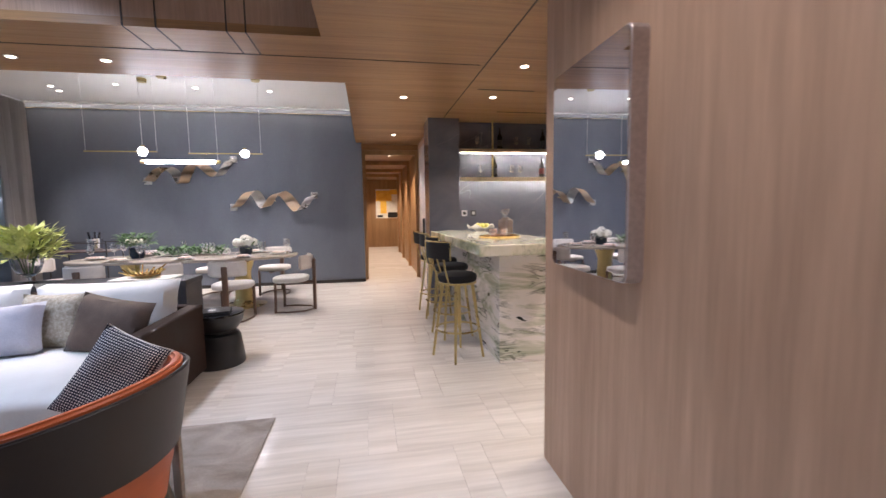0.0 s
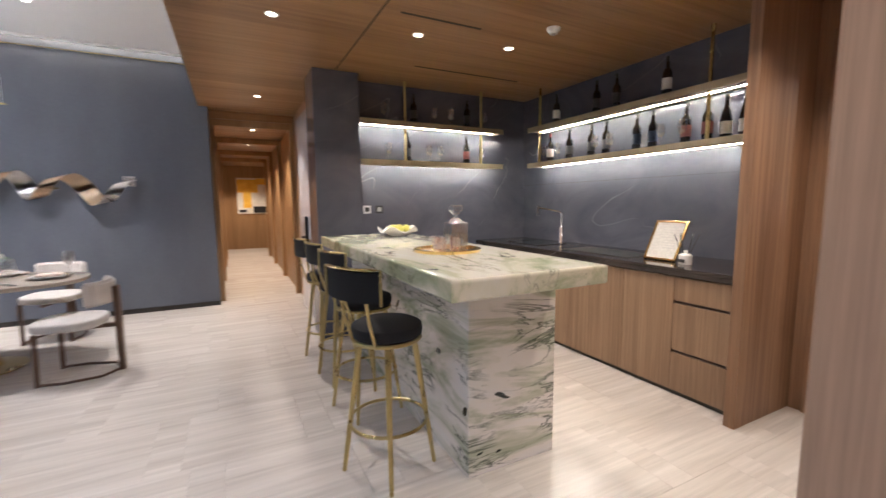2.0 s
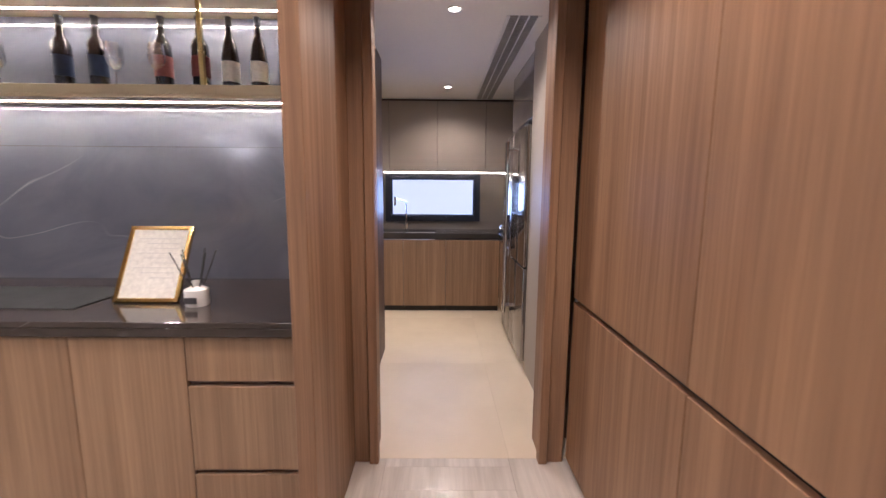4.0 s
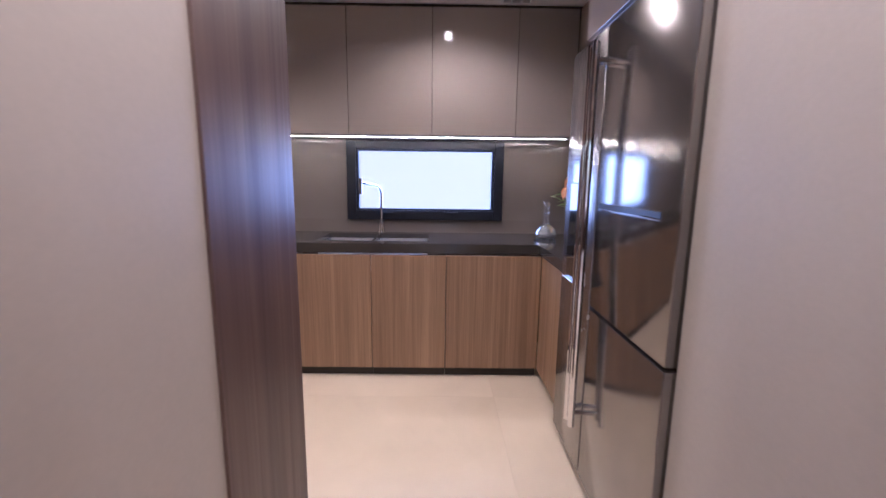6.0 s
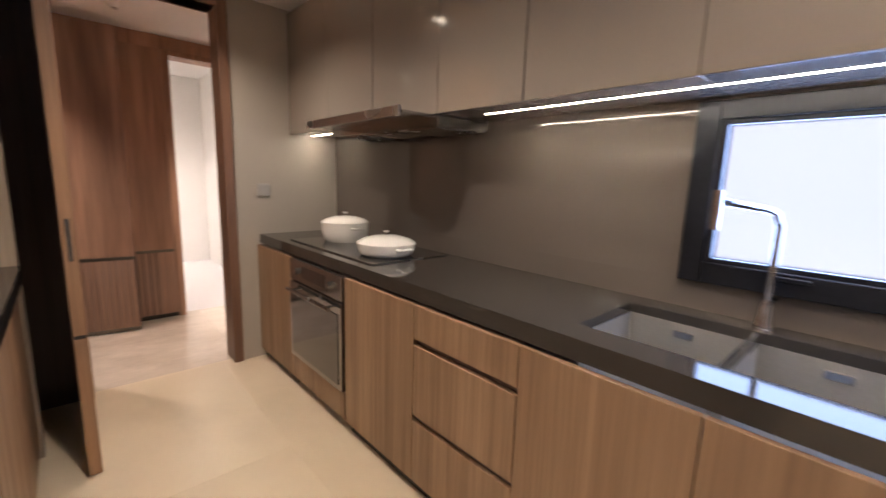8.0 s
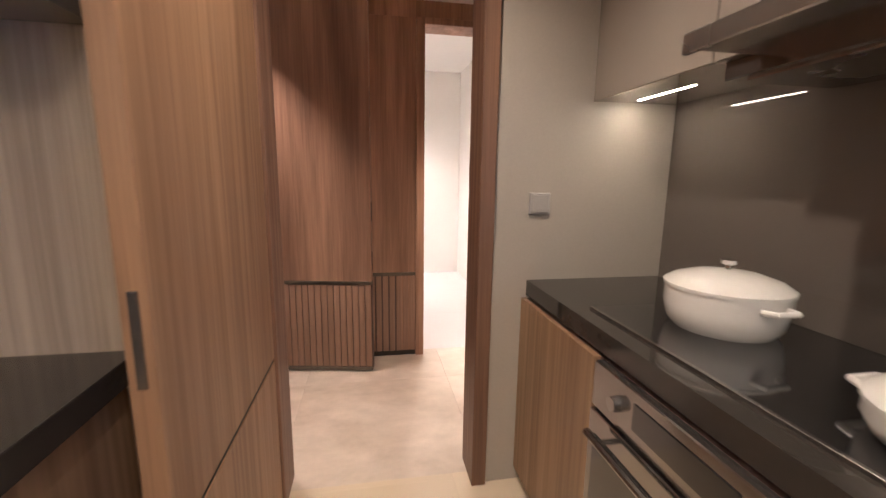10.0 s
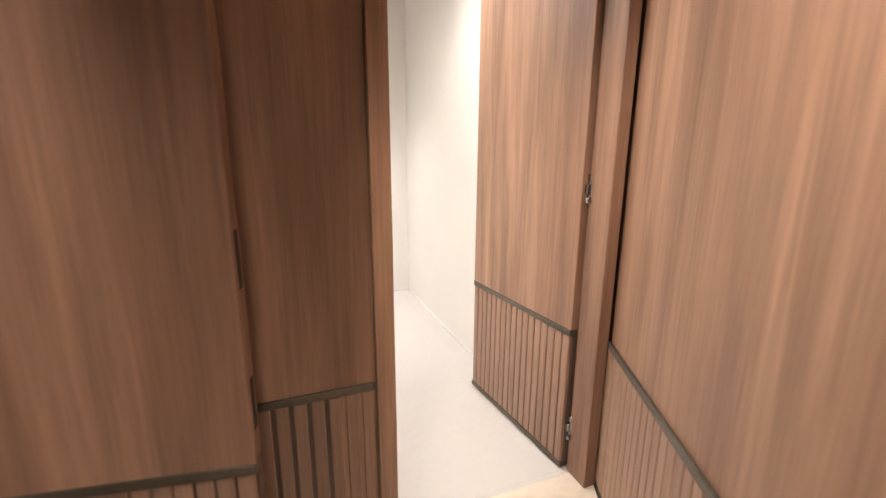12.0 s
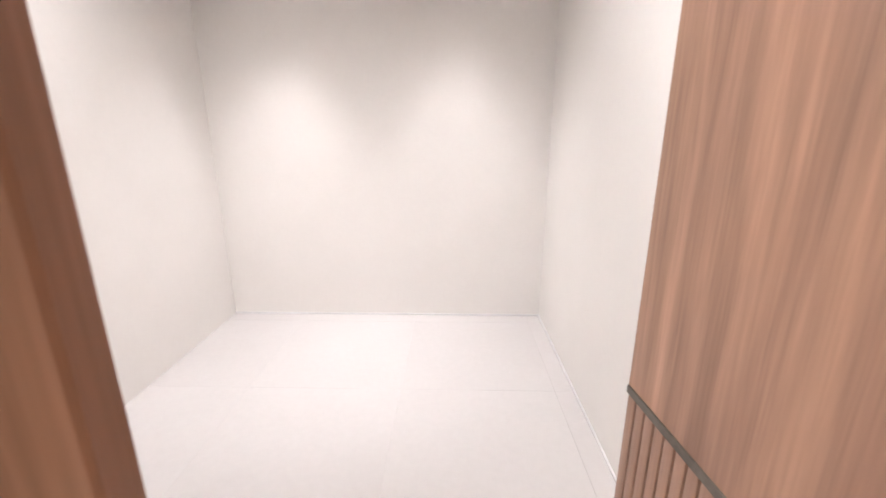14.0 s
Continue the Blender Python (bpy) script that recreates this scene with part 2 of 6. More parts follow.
CHROME = surface("chrome", (0.75, 0.75, 0.76), (0.8, 0.8, 0.8), 0.08, 1.0, bumpy=0, fine_amt=0.02)
BRASS = surface("brushed_brass", (0.48, 0.375, 0.15), (0.57, 0.45, 0.195), 0.3, 0.9, (4, 4, 4), (90, 90, 90), 0.1, 0.03)
GOLD = surface("polished_gold", (0.75, 0.52, 0.18), (0.85, 0.62, 0.25), 0.15, 1.0)
COPPER = surface("copper_leaf", (0.58, 0.42, 0.27), (0.76, 0.60, 0.43), 0.3, 0.9, (3, 3, 3), (60, 60, 60), 0.06, 0.03)
BLACK_G = surface("black_glass", (0.012, 0.012, 0.013), (0.016, 0.016, 0.017), 0.05, bumpy=0, coat=0.5)
BLACK_M = surface("matt_black", (0.012, 0.012, 0.013), (0.022, 0.022, 0.023), 0.4)
BLACK_V = surface("black_velvet", (0.005, 0.005, 0.006), (0.010, 0.010, 0.012), 0.85, sheen=0.03)
ALU_D = surface("dark_window_aluminium", (0.012, 0.014, 0.02), (0.02, 0.022, 0.03), 0.35, 0.5)
CERAMIC = surface("white_ceramic", (0.76, 0.75, 0.72), (0.80, 0.79, 0.76), 0.15, coat=0.4, bumpy=0, fine_amt=0.02)
PLASTIC_W = plain("white_plastic", (0.75, 0.75, 0.75), 0.35)
PLASTIC_G = plain("grey_plastic", (0.42, 0.41, 0.40), 0.35)
GLASS = glassy("clear_glass")


def thin_glass(name, tint, gloss=0.06):
    """Thin clear drinking glass: see-through, glossier towards its rim."""
    m, nt, b = nodes_of(name)
    lw = put(nt, "LayerWeight", Blend=0.42)
    f = put(nt, "Math", i0=lw.outputs["Facing"], i1=0.75)
    f.operation = "MULTIPLY_ADD"
    f.inputs[2].default_value = gloss
    tr = put(nt, "BsdfTransparent", Color=(*tint, 1))
    gb = put(nt, "BsdfGlossy", Color=(1, 1, 1, 1), Roughness=0.14)
    mx = put(nt, "MixShader", i0=f.outputs[0], i1=tr.outputs[0], i2=gb.outputs[0])
    nt.links.new(mx.outputs[0], nt.nodes["Material Output"].inputs["Surface"])
    return m


CLEAR = thin_glass("drinking_glass", (0.95, 0.96, 0.97))
BRASS_S = surface("pale_brass_shelf", (0.42, 0.345, 0.22), (0.46, 0.385, 0.25), 0.42, 0.5, (2, 2, 2), (300, 6, 6), 0.05, 0.02)
FROST = glassy("frosted_glass", (1, 1, 1), 0.55, 1.2)
WINEGLASS = glassy("bottle_glass", (0.02, 0.015, 0.01), 0.05)
BOTTLE = surface("dark_bottle", (0.006, 0.005, 0.007), (0.012, 0.009, 0.012), 0.08, bumpy=0, coat=0.5)
LED = glow("warm_white_led", (1.0, 0.83, 0.57), 155.0)
LED_C = glow("cove_led", (1.0, 0.78, 0.52), 26.0)
LED_K = glow("kitchen_led", (1.0, 0.83, 0.56), 80.0)
SPOTS = glow("spot_face", (1.0, 0.82, 0.55), 14.0)
BULB = glow("bulb_glow", (1.0, 0.93, 0.84), 34.0)


# ---------------- builders ----------------
def bx(x0, x1, y0, y1, z0, z1, bev=0.0, seg=1, bm=None):
    """A box, bevelled if asked, in a new bmesh or added to bm."""
    own = bmesh.new()
    bmesh.ops.create_cube(own, size=1.0)
    for v in own.verts:
        v.co = Vector((x0 + (v.co.x + 0.5) * (x1 - x0), y0 + (v.co.y + 0.5) * (y1 - y0), z0 + (v.co.z + 0.5) * (z1 - z0)))
    if bev:
        bmesh.ops.bevel(own, geom=own.edges[:], offset=bev, segments=seg, profile=0.5, affect="EDGES")
    return joined(bm, own)


def joined(bm, own, m=None):
    if m is not None:
        bmesh.ops.transform(own, matrix=m, verts=own.verts)
    if bm is None:
        return own
    tmp = bpy.data.meshes.new("tmp")
    own.to_mesh(tmp)
    own.free()
    bm.from_mesh(tmp)
    bpy.data.meshes.remove(tmp)
    return bm


def lathe(profile, at=(0, 0, 0), seg=20, bm=None, squash=1.0):
    """A turned body from (radius, height) pairs."""
    own = bmesh.new()
    rings = []
    for r, z in profile:
        if r < 1e-5:
            rings.append([own.verts.new((at[0], at[1], at[2] + z))])
        else:
            rings.append([own.verts.new((at[0] + r * math.cos(2 * math.pi * k / seg), at[1] + r * squash * math.sin(2 * math.pi * k / seg), at[2] + z)) for k in range(seg)])
    for a, b in zip(rings, rings[1:]):
        for k in range(seg):
            l = (k + 1) % seg
            if len(a) == 1 and len(b) > 1:
                own.faces.new((a[0], b[k], b[l]))
            elif len(b) == 1 and len(a) > 1:
                own.faces.new((a[k], b[0], a[l]))
            elif len(a) > 1:
                own.faces.new((a[k], b[k], b[l], a[l]))
    bmesh.ops.recalc_face_normals(own, faces=own.faces[:])
    return joined(bm, own)


def tube(pts, r, seg=8, bm=None, closed=False, taper=None):
    """A round bar along points."""
    own = bmesh.new()
    P = [Vector(p) for p in pts]
    n = len(P)
    rings = []
    for i in range(n):
        if closed:
            d = P[(i + 1) % n] - P[i - 1]
        else:
            d = P[min(i + 1, n - 1)] - P[max(i - 1, 0)]
        d.normalize()
        up = Vector((0, 0, 1)) if abs(d.z) < 0.9 else Vector((1, 0, 0))
        a = d.cross(up).normalized()
        b = d.cross(a)
        rr = r if taper is None else r + (taper - r) * i / (n - 1)
        rings.append([own.verts.new(P[i] + rr * (math.cos(2 * math.pi * k / seg) * a + math.sin(2 * math.pi * k / seg) * b)) for k in range(seg)])
    for i in range(n if closed else n - 1):
        a, b = rings[i], rings[(i + 1) % n]
        for k in range(seg):
            own.faces.new((a[k], a[(k + 1) % seg], b[(k + 1) % seg], b[k]))
    if not closed:
        own.faces.new(rings[0][::-1])
        own.faces.new(rings[-1])
    bmesh.ops.recalc_face_normals(own, faces=own.faces[:])
    return joined(bm, own)


def slab(outline, z0, z1, bev=0.0, seg=2, bm=None):
    """A flat plate from an outline in plan."""
    own = bmesh.new()
    vs = [own.verts.new((x, y, z0)) for x, y in outline]
    f = own.faces.new(vs)
    ext = bmesh.ops.extrude_face_region(own, geom=[f])
    bmesh.ops.translate(own, vec=(0, 0, z1 - z0), verts=[v for v in ext["geom"] if isinstance(v, bmesh.types.BMVert)])
    bmesh.ops.recalc_face_normals(own, faces=own.faces[:])
    if bev:
        es = [e for e in own.edges if abs(e.verts[0].co.z - e.verts[1].co.z) < 1e-6]
        bmesh.ops.bevel(own, geom=es, offset=bev, segments=seg, profile=0.5, affect="EDGES")
    return joined(bm, own)


def mesh_ob(name, bm, material, smooth=None):
    me = bpy.data.meshes.new(name)
    bm.to_mesh(me)
    bm.free()
    if isinstance(material, (list, tuple)):
        for q in material:
            me.materials.append(q)
    else:
        me.materials.append(material)
    if smooth is None:
        smooth = len(me.polygons) > 40
    if smooth:
        me.shade_smooth()
        me.set_sharp_from_angle(angle=radians(38))
    return new(name, me)


def part(name, bm, material, parent, label="", smooth=None):
    ob = mesh_ob(name, bm, material, smooth)
    ob.parent = parent
    if label:
        tagged(ob, label)
    return ob


def thing(name, label, category, group="", at=(0, 0, 0), rz=0.0):
    ob = new(name)
    ob.empty_display_size = 0.1
    ob.matrix_basis = pose(*at, 0, 0, rz)
    return tagged(ob, label, category, group)


def solid(name, bm, material, label, category, group="", smooth=None):
    return tagged(mesh_ob(name, bm, material, smooth), label, category, group)


def structure(name, bm, material, label, category="wall"):
    return tagged(mesh_ob(name, bm, material, False), label, category, "", "structure")


def spot_lamp(x, y, z, power, to=None, angle=95, blend=0.7, colour=(1.0, 0.82, 0.62), size=0.022):
    l = new("spot_light", bpy.data.lights.new("spot_light", "SPOT"))
    l.data.energy, l.data.spot_size, l.data.spot_blend, l.data.color, l.data.shadow_soft_size = power * 2.4, radians(angle), blend, colour, size
    l.matrix_world = look((x, y, z), to or (x + 0.001, y, 0))
    return l


DL = [None]


def downlight(x, y, z, power, angle=95, group="recessed ceiling spots", colour=(1.0, 0.82, 0.62), to=None, blend=0.7):
    """A recessed spot: white ring, dark well, glowing face."""
    if DL[0] is None:
        d = thing("downlight", "small round recessed downlight with white rim, lit", "downlight", group, (x, y, z))
        part("rim", lathe([(0.031, 0.004), (0.031, -0.004), (0.043, -0.006), (0.046, 0.0), (0.046, 0.004)], seg=20), PLASTIC_W, d)
        part("lens", lathe([(0.0, -0.001), (0.031, -0.001), (0.031, 0.004)], seg=16), SPOTS, d, "glowing warm lens")
        DL[0] = d
    else:
        copy_thing(DL[0], pose(x, y, z))["group"] = group
    if power:
        spot_lamp(x, y, z - 0.02, power, to, angle, blend, colour)


def area_lamp(name, m, w, h, power, colour):
    l = new(name, bpy.data.lights.new(name, "AREA"))
    l.data.shape, l.data.size, l.data.size_y, l.data.energy, l.data.color = "RECTANGLE", w, h, power, colour
    l.matrix_world = m
    return l


# ---------------- large structure ----------------
CZ = 2.667            # main ceiling
KZ = 2.42             # kitchen and lobby ceiling
structure("subfloor", bx(-9.0, 9.0, -4.0, 17.5, -0.30, -0.012), GROUT, "grey tile joint bed under the floors", "floor")

# slate wall of the dining room and the corridor
structure("wall_north", bx(-5.5, 0.17, 8.10, 8.30, 0, 3.41), BLUE_WALL, "slate blue textured wallcovering wall behind the table")
structure("baseboard_dining", bx(-5.4, 0.172, 8.085, 8.10, 0, 0.06), TRIM_DARK, "low dark baseboard under the slate wall", "baseboard")
structure("wall_corridor_west", bx(0.0, 0.17, 8.30, 16.2, 0, 2.9), W_GOLD, "brown veneer corridor wall")
structure("wall_corridor_east", bx(1.27, 1.45, 7.58, 14.6, 0, 2.9), W_GOLD, "brown veneer corridor wall")
structure("wall_corridor_end", bx(0.0, 3.2, 16.0, 16.2, 0, 2.9), W_GOLD, "brown veneer wall at the corridor's end")
structure("wall_corridor_return", bx(3.0, 3.2, 14.4, 16.0, 0, 2.9), W_GOLD, "brown veneer wall closing the corridor")
structure("wall_corridor_return_south", bx(1.45, 3.0, 14.4, 14.6, 0, 2.9), W_GOLD, "brown veneer wall closing the corridor")
structure("ceiling_corridor", bx(0.17, 3.0, 8.30, 16.0, 2.56, 2.75), W_CEIL, "brown veneer corridor ceiling", "ceiling")
for i, y in enumerate((8.32, 10.1, 12.0, 13.6)):
    structure("trim_portal_%d" % (i + 1), joined(bx(0.17, 0.23, y, y + 0.12, 0, 2.56), joined(bx(1.21, 1.27, y, y + 0.12, 0, 2.56), bx(0.23, 1.21, y, y + 0.12, 2.47, 2.56))), W_GOLD, "brown veneer corridor portal frame", "trim")

# ceilings of the living and dining room
cb = bx(-5.4, 0.07, 3.29, 4.40, CZ, CZ + 0.06)
bx(0.07, 3.9, 3.29, 4.40, CZ, CZ + 0.06, bm=cb)
bx(0.07, 3.9, 4.40, 8.30, CZ, CZ + 0.06, bm=cb)
bx(-0.045, 3.9, -4.0, 3.29, CZ, CZ + 0.06, bm=cb)
structure("ceiling", cb, W_CEIL, "golden brown wood veneer ceiling with dark joints", "ceiling")
g = bx(-5.4, 1.30, 3.715, 3.727, CZ - 0.003, CZ + 0.01)
bx(1.345, 1.357, -1.0, 5.84, CZ - 0.003, CZ + 0.01, bm=g)
for x in (-3.55, -3.34, -2.6, -2.4, -1.37, -1.16, -0.70, -0.57):
    bx(x - 0.005, x + 0.005, 3.29, 3.715, CZ - 0.003, CZ + 0.01, bm=g)
    bx(x - 0.005, x + 0.005, 3.284, 3.292, CZ, CZ + 0.5, bm=g)
bx(1.48, 2.12, 4.44, 4.462, CZ - 0.003, CZ + 0.01, bm=g)
bx(2.0, 3.2, 5.42, 5.44, CZ - 0.003, CZ + 0.01, bm=g)
structure("ceiling_joints", g, TRIM_DARK, "thin dark shadow joints between ceiling panels", "ceiling")
structure("ceiling_dining", joined(bx(-5.4, 0.07, 4.40, 8.02, 3.26, 3.34), bx(-5.4, 0.07, 7.99, 8.02, 3.232, 3.26)), WHITE_C, "white raised ceiling over the dining table", "ceiling")
structure("ceiling_dining_side", bx(0.07, 0.15, 4.40, 8.10, CZ + 0.06, 3.34), WHITE_C, "white side of the raised ceiling", "ceiling")
structure("ceiling_dining_front", bx(-5.4, 0.15, 4.32, 4.40, CZ + 0.06, 3.34), WHITE_C, "white side of the raised ceiling", "ceiling")
structure("trim_cove", bx(-5.4, 0.07, 8.092, 8.10, 3.165, 3.172), BRASS, "thin brass line near the top of the slate wall", "trim")
structure("ceiling_cove_top", bx(-5.4, 0.15, 8.02, 8.30, 3.41, 3.46), WHITE_C, "white top of the light cove", "ceiling")
solid("cove_light", bx(-5.3, 0.03, 8.03, 8.06, 3.385, 3.395), LED_C, "warm linear cove light above the slate wall", "cove light")
structure("ceiling_living", bx(-5.4, -0.045, -4.0, 3.29, 3.30, 3.38), WHITE_C, "white raised ceiling over the sofa", "ceiling")
structure("ceiling_living_face", bx(-5.4, -0.045, 3.29, 3.36, CZ + 0.06, 3.38), W_PINK, "pale veneer face of the ceiling recess", "ceiling")
structure("ceiling_living_side", bx(-0.045, 0.03, -4.0, 3.29, CZ + 0.06, 3.38), W_PINK, "pale veneer face of the ceiling recess", "ceiling")

# wall with the mirror panel, and what closes the room behind the camera
structure("wall_panel_east", bx(1.17, 1.33, -4.0, 1.988, 0, CZ, 0.004), W_PINK, "pale pinkish oak veneer wall end")
structure("wall_south", bx(-5.6, 1.33, -4.2, -4.0, 0, 3.4), WHITE_P, "off-white wall behind the living room")

# window wall of the living room
structure("wall_west_header", bx(-5.6, -5.4, -4.0, 8.30, 2.42, 3.46), W_BROWN, "brown veneer header over the balcony windows")
win = thing("window_1", "tall balcony window in slim black frames", "window")
win["kind"] = "structure"
for y in (-3.96, -1.0, 1.6, 4.2, 6.9, 7.84):
    part("mullion", bx(-5.55, -5.47, y, y + 0.06, 0, 2.42), ALU_D, win)
part("sill", bx(-5.56, -5.46, -3.9, 7.84, 0, 0.05), ALU_D, win)
part("head", bx(-5.56, -5.46, -3.9, 7.84, 2.36, 2.42), ALU_D, win)
for y0, y1 in ((-3.9, -1.0), (-0.94, 1.6), (1.66, 4.2), (4.26, 6.9), (6.96, 7.84)):
    p = part("pane", bx(-5.515, -5.505, y0, y1, 0.05, 2.36), GLASS, win, "clear glass pane")
    p.visible_shadow = False
structure("wall_west_north", bx(-5.6, -5.4, 7.9, 8.10, 0, 2.42), W_BROWN, "brown veneer wall beside the window")
structure("wall_balcony_end", bx(-7.6, -5.6, 8.1, 8.3, 0, 2.9), surface("balcony_stucco", (0.30, 0.33, 0.38), (0.35, 0.38, 0.43), 0.7), "blue-grey balcony end wall")
structure("ceiling_balcony", bx(-7.6, -5.6, -4.0, 8.1, 2.75, 2.9), WHITE_C, "white balcony soffit", "ceiling")

# bar: column, marble walls, pier
structure("wall_column", bx(1.13, 1.58, 5.87, 6.30, 0, CZ, 0.004), MARBLE_D, "grey marble column beside the bar")
structure("wall_bar_north", bx(1.58, 3.98, 6.12, 6.30, 0, CZ), MARBLE_D, "grey veined marble wall behind the bar shelves")
structure("wall_bar_east", bx(3.84, 3.98, 3.06, 6.12, 0, CZ), MARBLE_D, "grey veined marble wall behind the bar counter")
structure("wall_corridor_door_side", bx(1.27, 1.45, 6.30, 7.58, 0, CZ), W_BROWN, "brown veneer wall beside the column")
pr = bx(3.0, 3.66, 2.995, 3.06, 0, CZ, 0.003)
structure("wall_bar_pier", pr, W_BROWN, "brown veneer end panel of the bar")
structure("wall_bar_pier_infill", bx(3.66, 3.98, 3.0, 3.06, 0, CZ), W_BROWN, "brown veneer wall beside the bar")

structure("trim_bar_joint", bx(3.8385, 3.842, 3.064, 6.118, 1.594, 1.597), TRIM_DARK, "fine horizontal joint in the grey marble wall", "trim")

# opening to the kitchen
ko = bx(3.63, 3.66, 2.875, 2.995, 0, CZ, 0.002)
bx(3.66, 3.84, 2.895, 3.0, 0, 2.38, bm=ko)
bx(3.61, 3.63, 2.875, 2.92, 0, 2.38, 0.003, bm=ko)
structure("door_frame_1", ko, W_BROWN, "stepped brown veneer door frame", "trim")
k2 = bx(3.63, 3.66, 1.93, 2.058, 0, CZ, 0.002)
bx(3.66, 3.84, 1.93, 2.04, 0, 2.38, bm=k2)
bx(3.61, 3.63, 2.015, 2.058, 0, 2.38, 0.003, bm=k2)
structure("door_frame_2", k2, W_BROWN, "stepped brown veneer door frame", "trim")
structure("wall_over_door", bx(3.63, 3.84, 2.058, 2.875, 2.38, CZ), W_BROWN, "brown veneer panel above the kitchen opening")

# tall panel wall with the long groove
tw = thing("wall_tall_units", "brown veneer tall panels with a long dark finger groove", "wall")
tw["kind"] = "structure"
for x0, x1 in ((2.115, 2.70), (2.704, 3.63)):
    part("panel", bx(x0, x1, 1.78, 1.915, 0.875, CZ, 0.002), W_BROWN, tw)
    part("panel", bx(x0, x1, 1.78, 1.915, 0.03, 0.852, 0.002), W_BROWN, tw)
part("groove", bx(2.17, 3.63, 1.76, 1.89, 0.85, 0.877), TRIM_DARK, tw)
part("plinth", bx(2.17, 3.63, 1.76, 1.885, 0.0, 0.03), TRIM_DARK, tw)
part("post", bx(2.0, 2.113, 1.70, 1.93, 0, CZ, 0.003), W_DARK, tw, "dark walnut post")
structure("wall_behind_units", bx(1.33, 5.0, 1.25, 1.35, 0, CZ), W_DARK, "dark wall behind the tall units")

# kitchen shell
structure("wall_kitchen_east_low", bx(6.93, 7.1, 1.2, 5.95, 0, 1.0), SPLASH, "glossy taupe wall under the window")
structure("wall_kitchen_east_high", bx(6.93, 7.1, 1.2, 5.95, 1.59, 2.6), SPLASH, "glossy taupe wall over the window")
structure("wall_kitchen_east_left", bx(6.93, 7.1, 3.25, 5.95, 1.0, 1.59), SPLASH, "glossy taupe glass splashback")
structure("wall_kitchen_east_right", bx(6.93, 7.1, 1.2, 2.06, 1.0, 1.59), SPLASH, "glossy taupe glass splashback")
structure("wall_kitchen_south", bx(5.0, 7.1, 1.15, 1.30, 0, 2.6), TAUPE, "taupe wall behind the return counter")
structure("wall_kitchen_passage_south", bx(3.84, 4.745, 1.35, 1.905, 0, 2.6), BEIGE, "beige painted wall of the kitchen passage")
structure("wall_kitchen_passage_north", bx(3.84, 4.62, 3.05, 3.20, 0, 2.6), BEIGE, "beige painted wall of the kitchen passage")
structure("wall_kitchen_tall_panel", bx(4.62, 5.158, 3.042, 3.10, 0, 2.6, 0.003), W_DARK, "dark walnut tall end panel of the kitchen")
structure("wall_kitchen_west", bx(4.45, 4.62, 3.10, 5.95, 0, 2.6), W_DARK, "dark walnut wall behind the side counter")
structure("wall_kitchen_north", bx(6.19, 6.93, 5.757, 5.90, 0, 2.6), BEIGE, "beige painted kitchen wall with a switch")
structure("wall_kitchen_north_head", bx(5.3, 6.19, 5.757, 5.90, 2.32, 2.6), BEIGE, "beige wall over the lobby door")
# Dark veneer chosen here to paint in the shade behind the door leaf.
structure("wall_kitchen_north_west", bx(4.45, 5.30, 5.757, 5.90, 0, 2.6), W_DARK, "wall beside the open door, dark veneer painting in the gap's shade")
kc = bx(3.845, 3.99, 2.04, 2.9, KZ, 2.55)
bx(3.99, 6.57, 1.15, 1.965, KZ, 2.55, bm=kc)
bx(3.99, 7.1, 2.175, 5.90, KZ, 2.55, bm=kc)
bx(3.99, 4.30, 1.965, 2.175, KZ, 2.55, bm=kc)
bx(6.57, 7.1, 1.15, 2.175, KZ, 2.55, bm=kc)
structure("ceiling_kitchen", kc, WHITE_C, "white kitchen ceiling", "ceiling")
structure("door_frame_3", joined(bx(6.125, 6.185, 5.735, 5.92, 0, 2.40, 0.003), bx(5.30, 5.37, 5.735, 5.92, 0, 2.40, 0.003)), W_JAMB_SHADED, "brown veneer door jambs", "trim")
structure("door_frame_3_head", bx(5.37, 6.125, 5.735, 5.92, 2.32, 2.40, 0.003), W_JAMB_SHADED, "brown veneer door head", "trim")

# lobby between the kitchen and the small white room
structure("wall_lobby_north", joined(bx(4.0, 5.93, 7.112, 7.26, 0, 2.6), bx(5.93, 6.033, 7.107, 7.113, 0, 2.6)), W_ENTRY, "brown veneer lobby wall")
structure("wall_lobby_head", bx(6.03, 6.90, 7.112, 7.26, 2.32, 2.6), W_ENTRY, "brown veneer panel over the door")
wle = structure("wall_lobby_east", bx(0, 1.28, 0.001, 0.08, 0, 2.6), W_ENTRY, "brown veneer lobby wall set at an angle")
wle.matrix_basis = pose(6.895, 7.075, 0, 0, 0, -116.4)
structure("wall_lobby_east_outer", bx(6.97, 7.1, 5.90, 7.30, 0, 2.6), W_ENTRY, "brown veneer outer wall")
structure("wall_lobby_west", bx(4.0, 4.15, 5.90, 7.112, 0, 2.6), W_ENTRY, "brown veneer lobby wall")
structure("wall_lobby_south", bx(4.0, 4.45, 5.80, 5.90, 0, 2.6), BEIGE, "beige lobby wall")
structure("ceiling_lobby", bx(4.0, 7.1, 5.90, 7.26, KZ + 0.01, 2.56), WHITE_C, "white lobby ceiling", "ceiling")
structure("door_frame_4", bx(6.033, 6.09, 7.085, 7.113, 0, 2.32, 0.003), W_ENTRY, "brown veneer door jamb", "trim")
structure("door_frame_5", bx(6.84, 6.893, 7.085, 7.195, 0, 2.32, 0.003), W_ENTRY, "brown veneer hinge jamb", "trim")
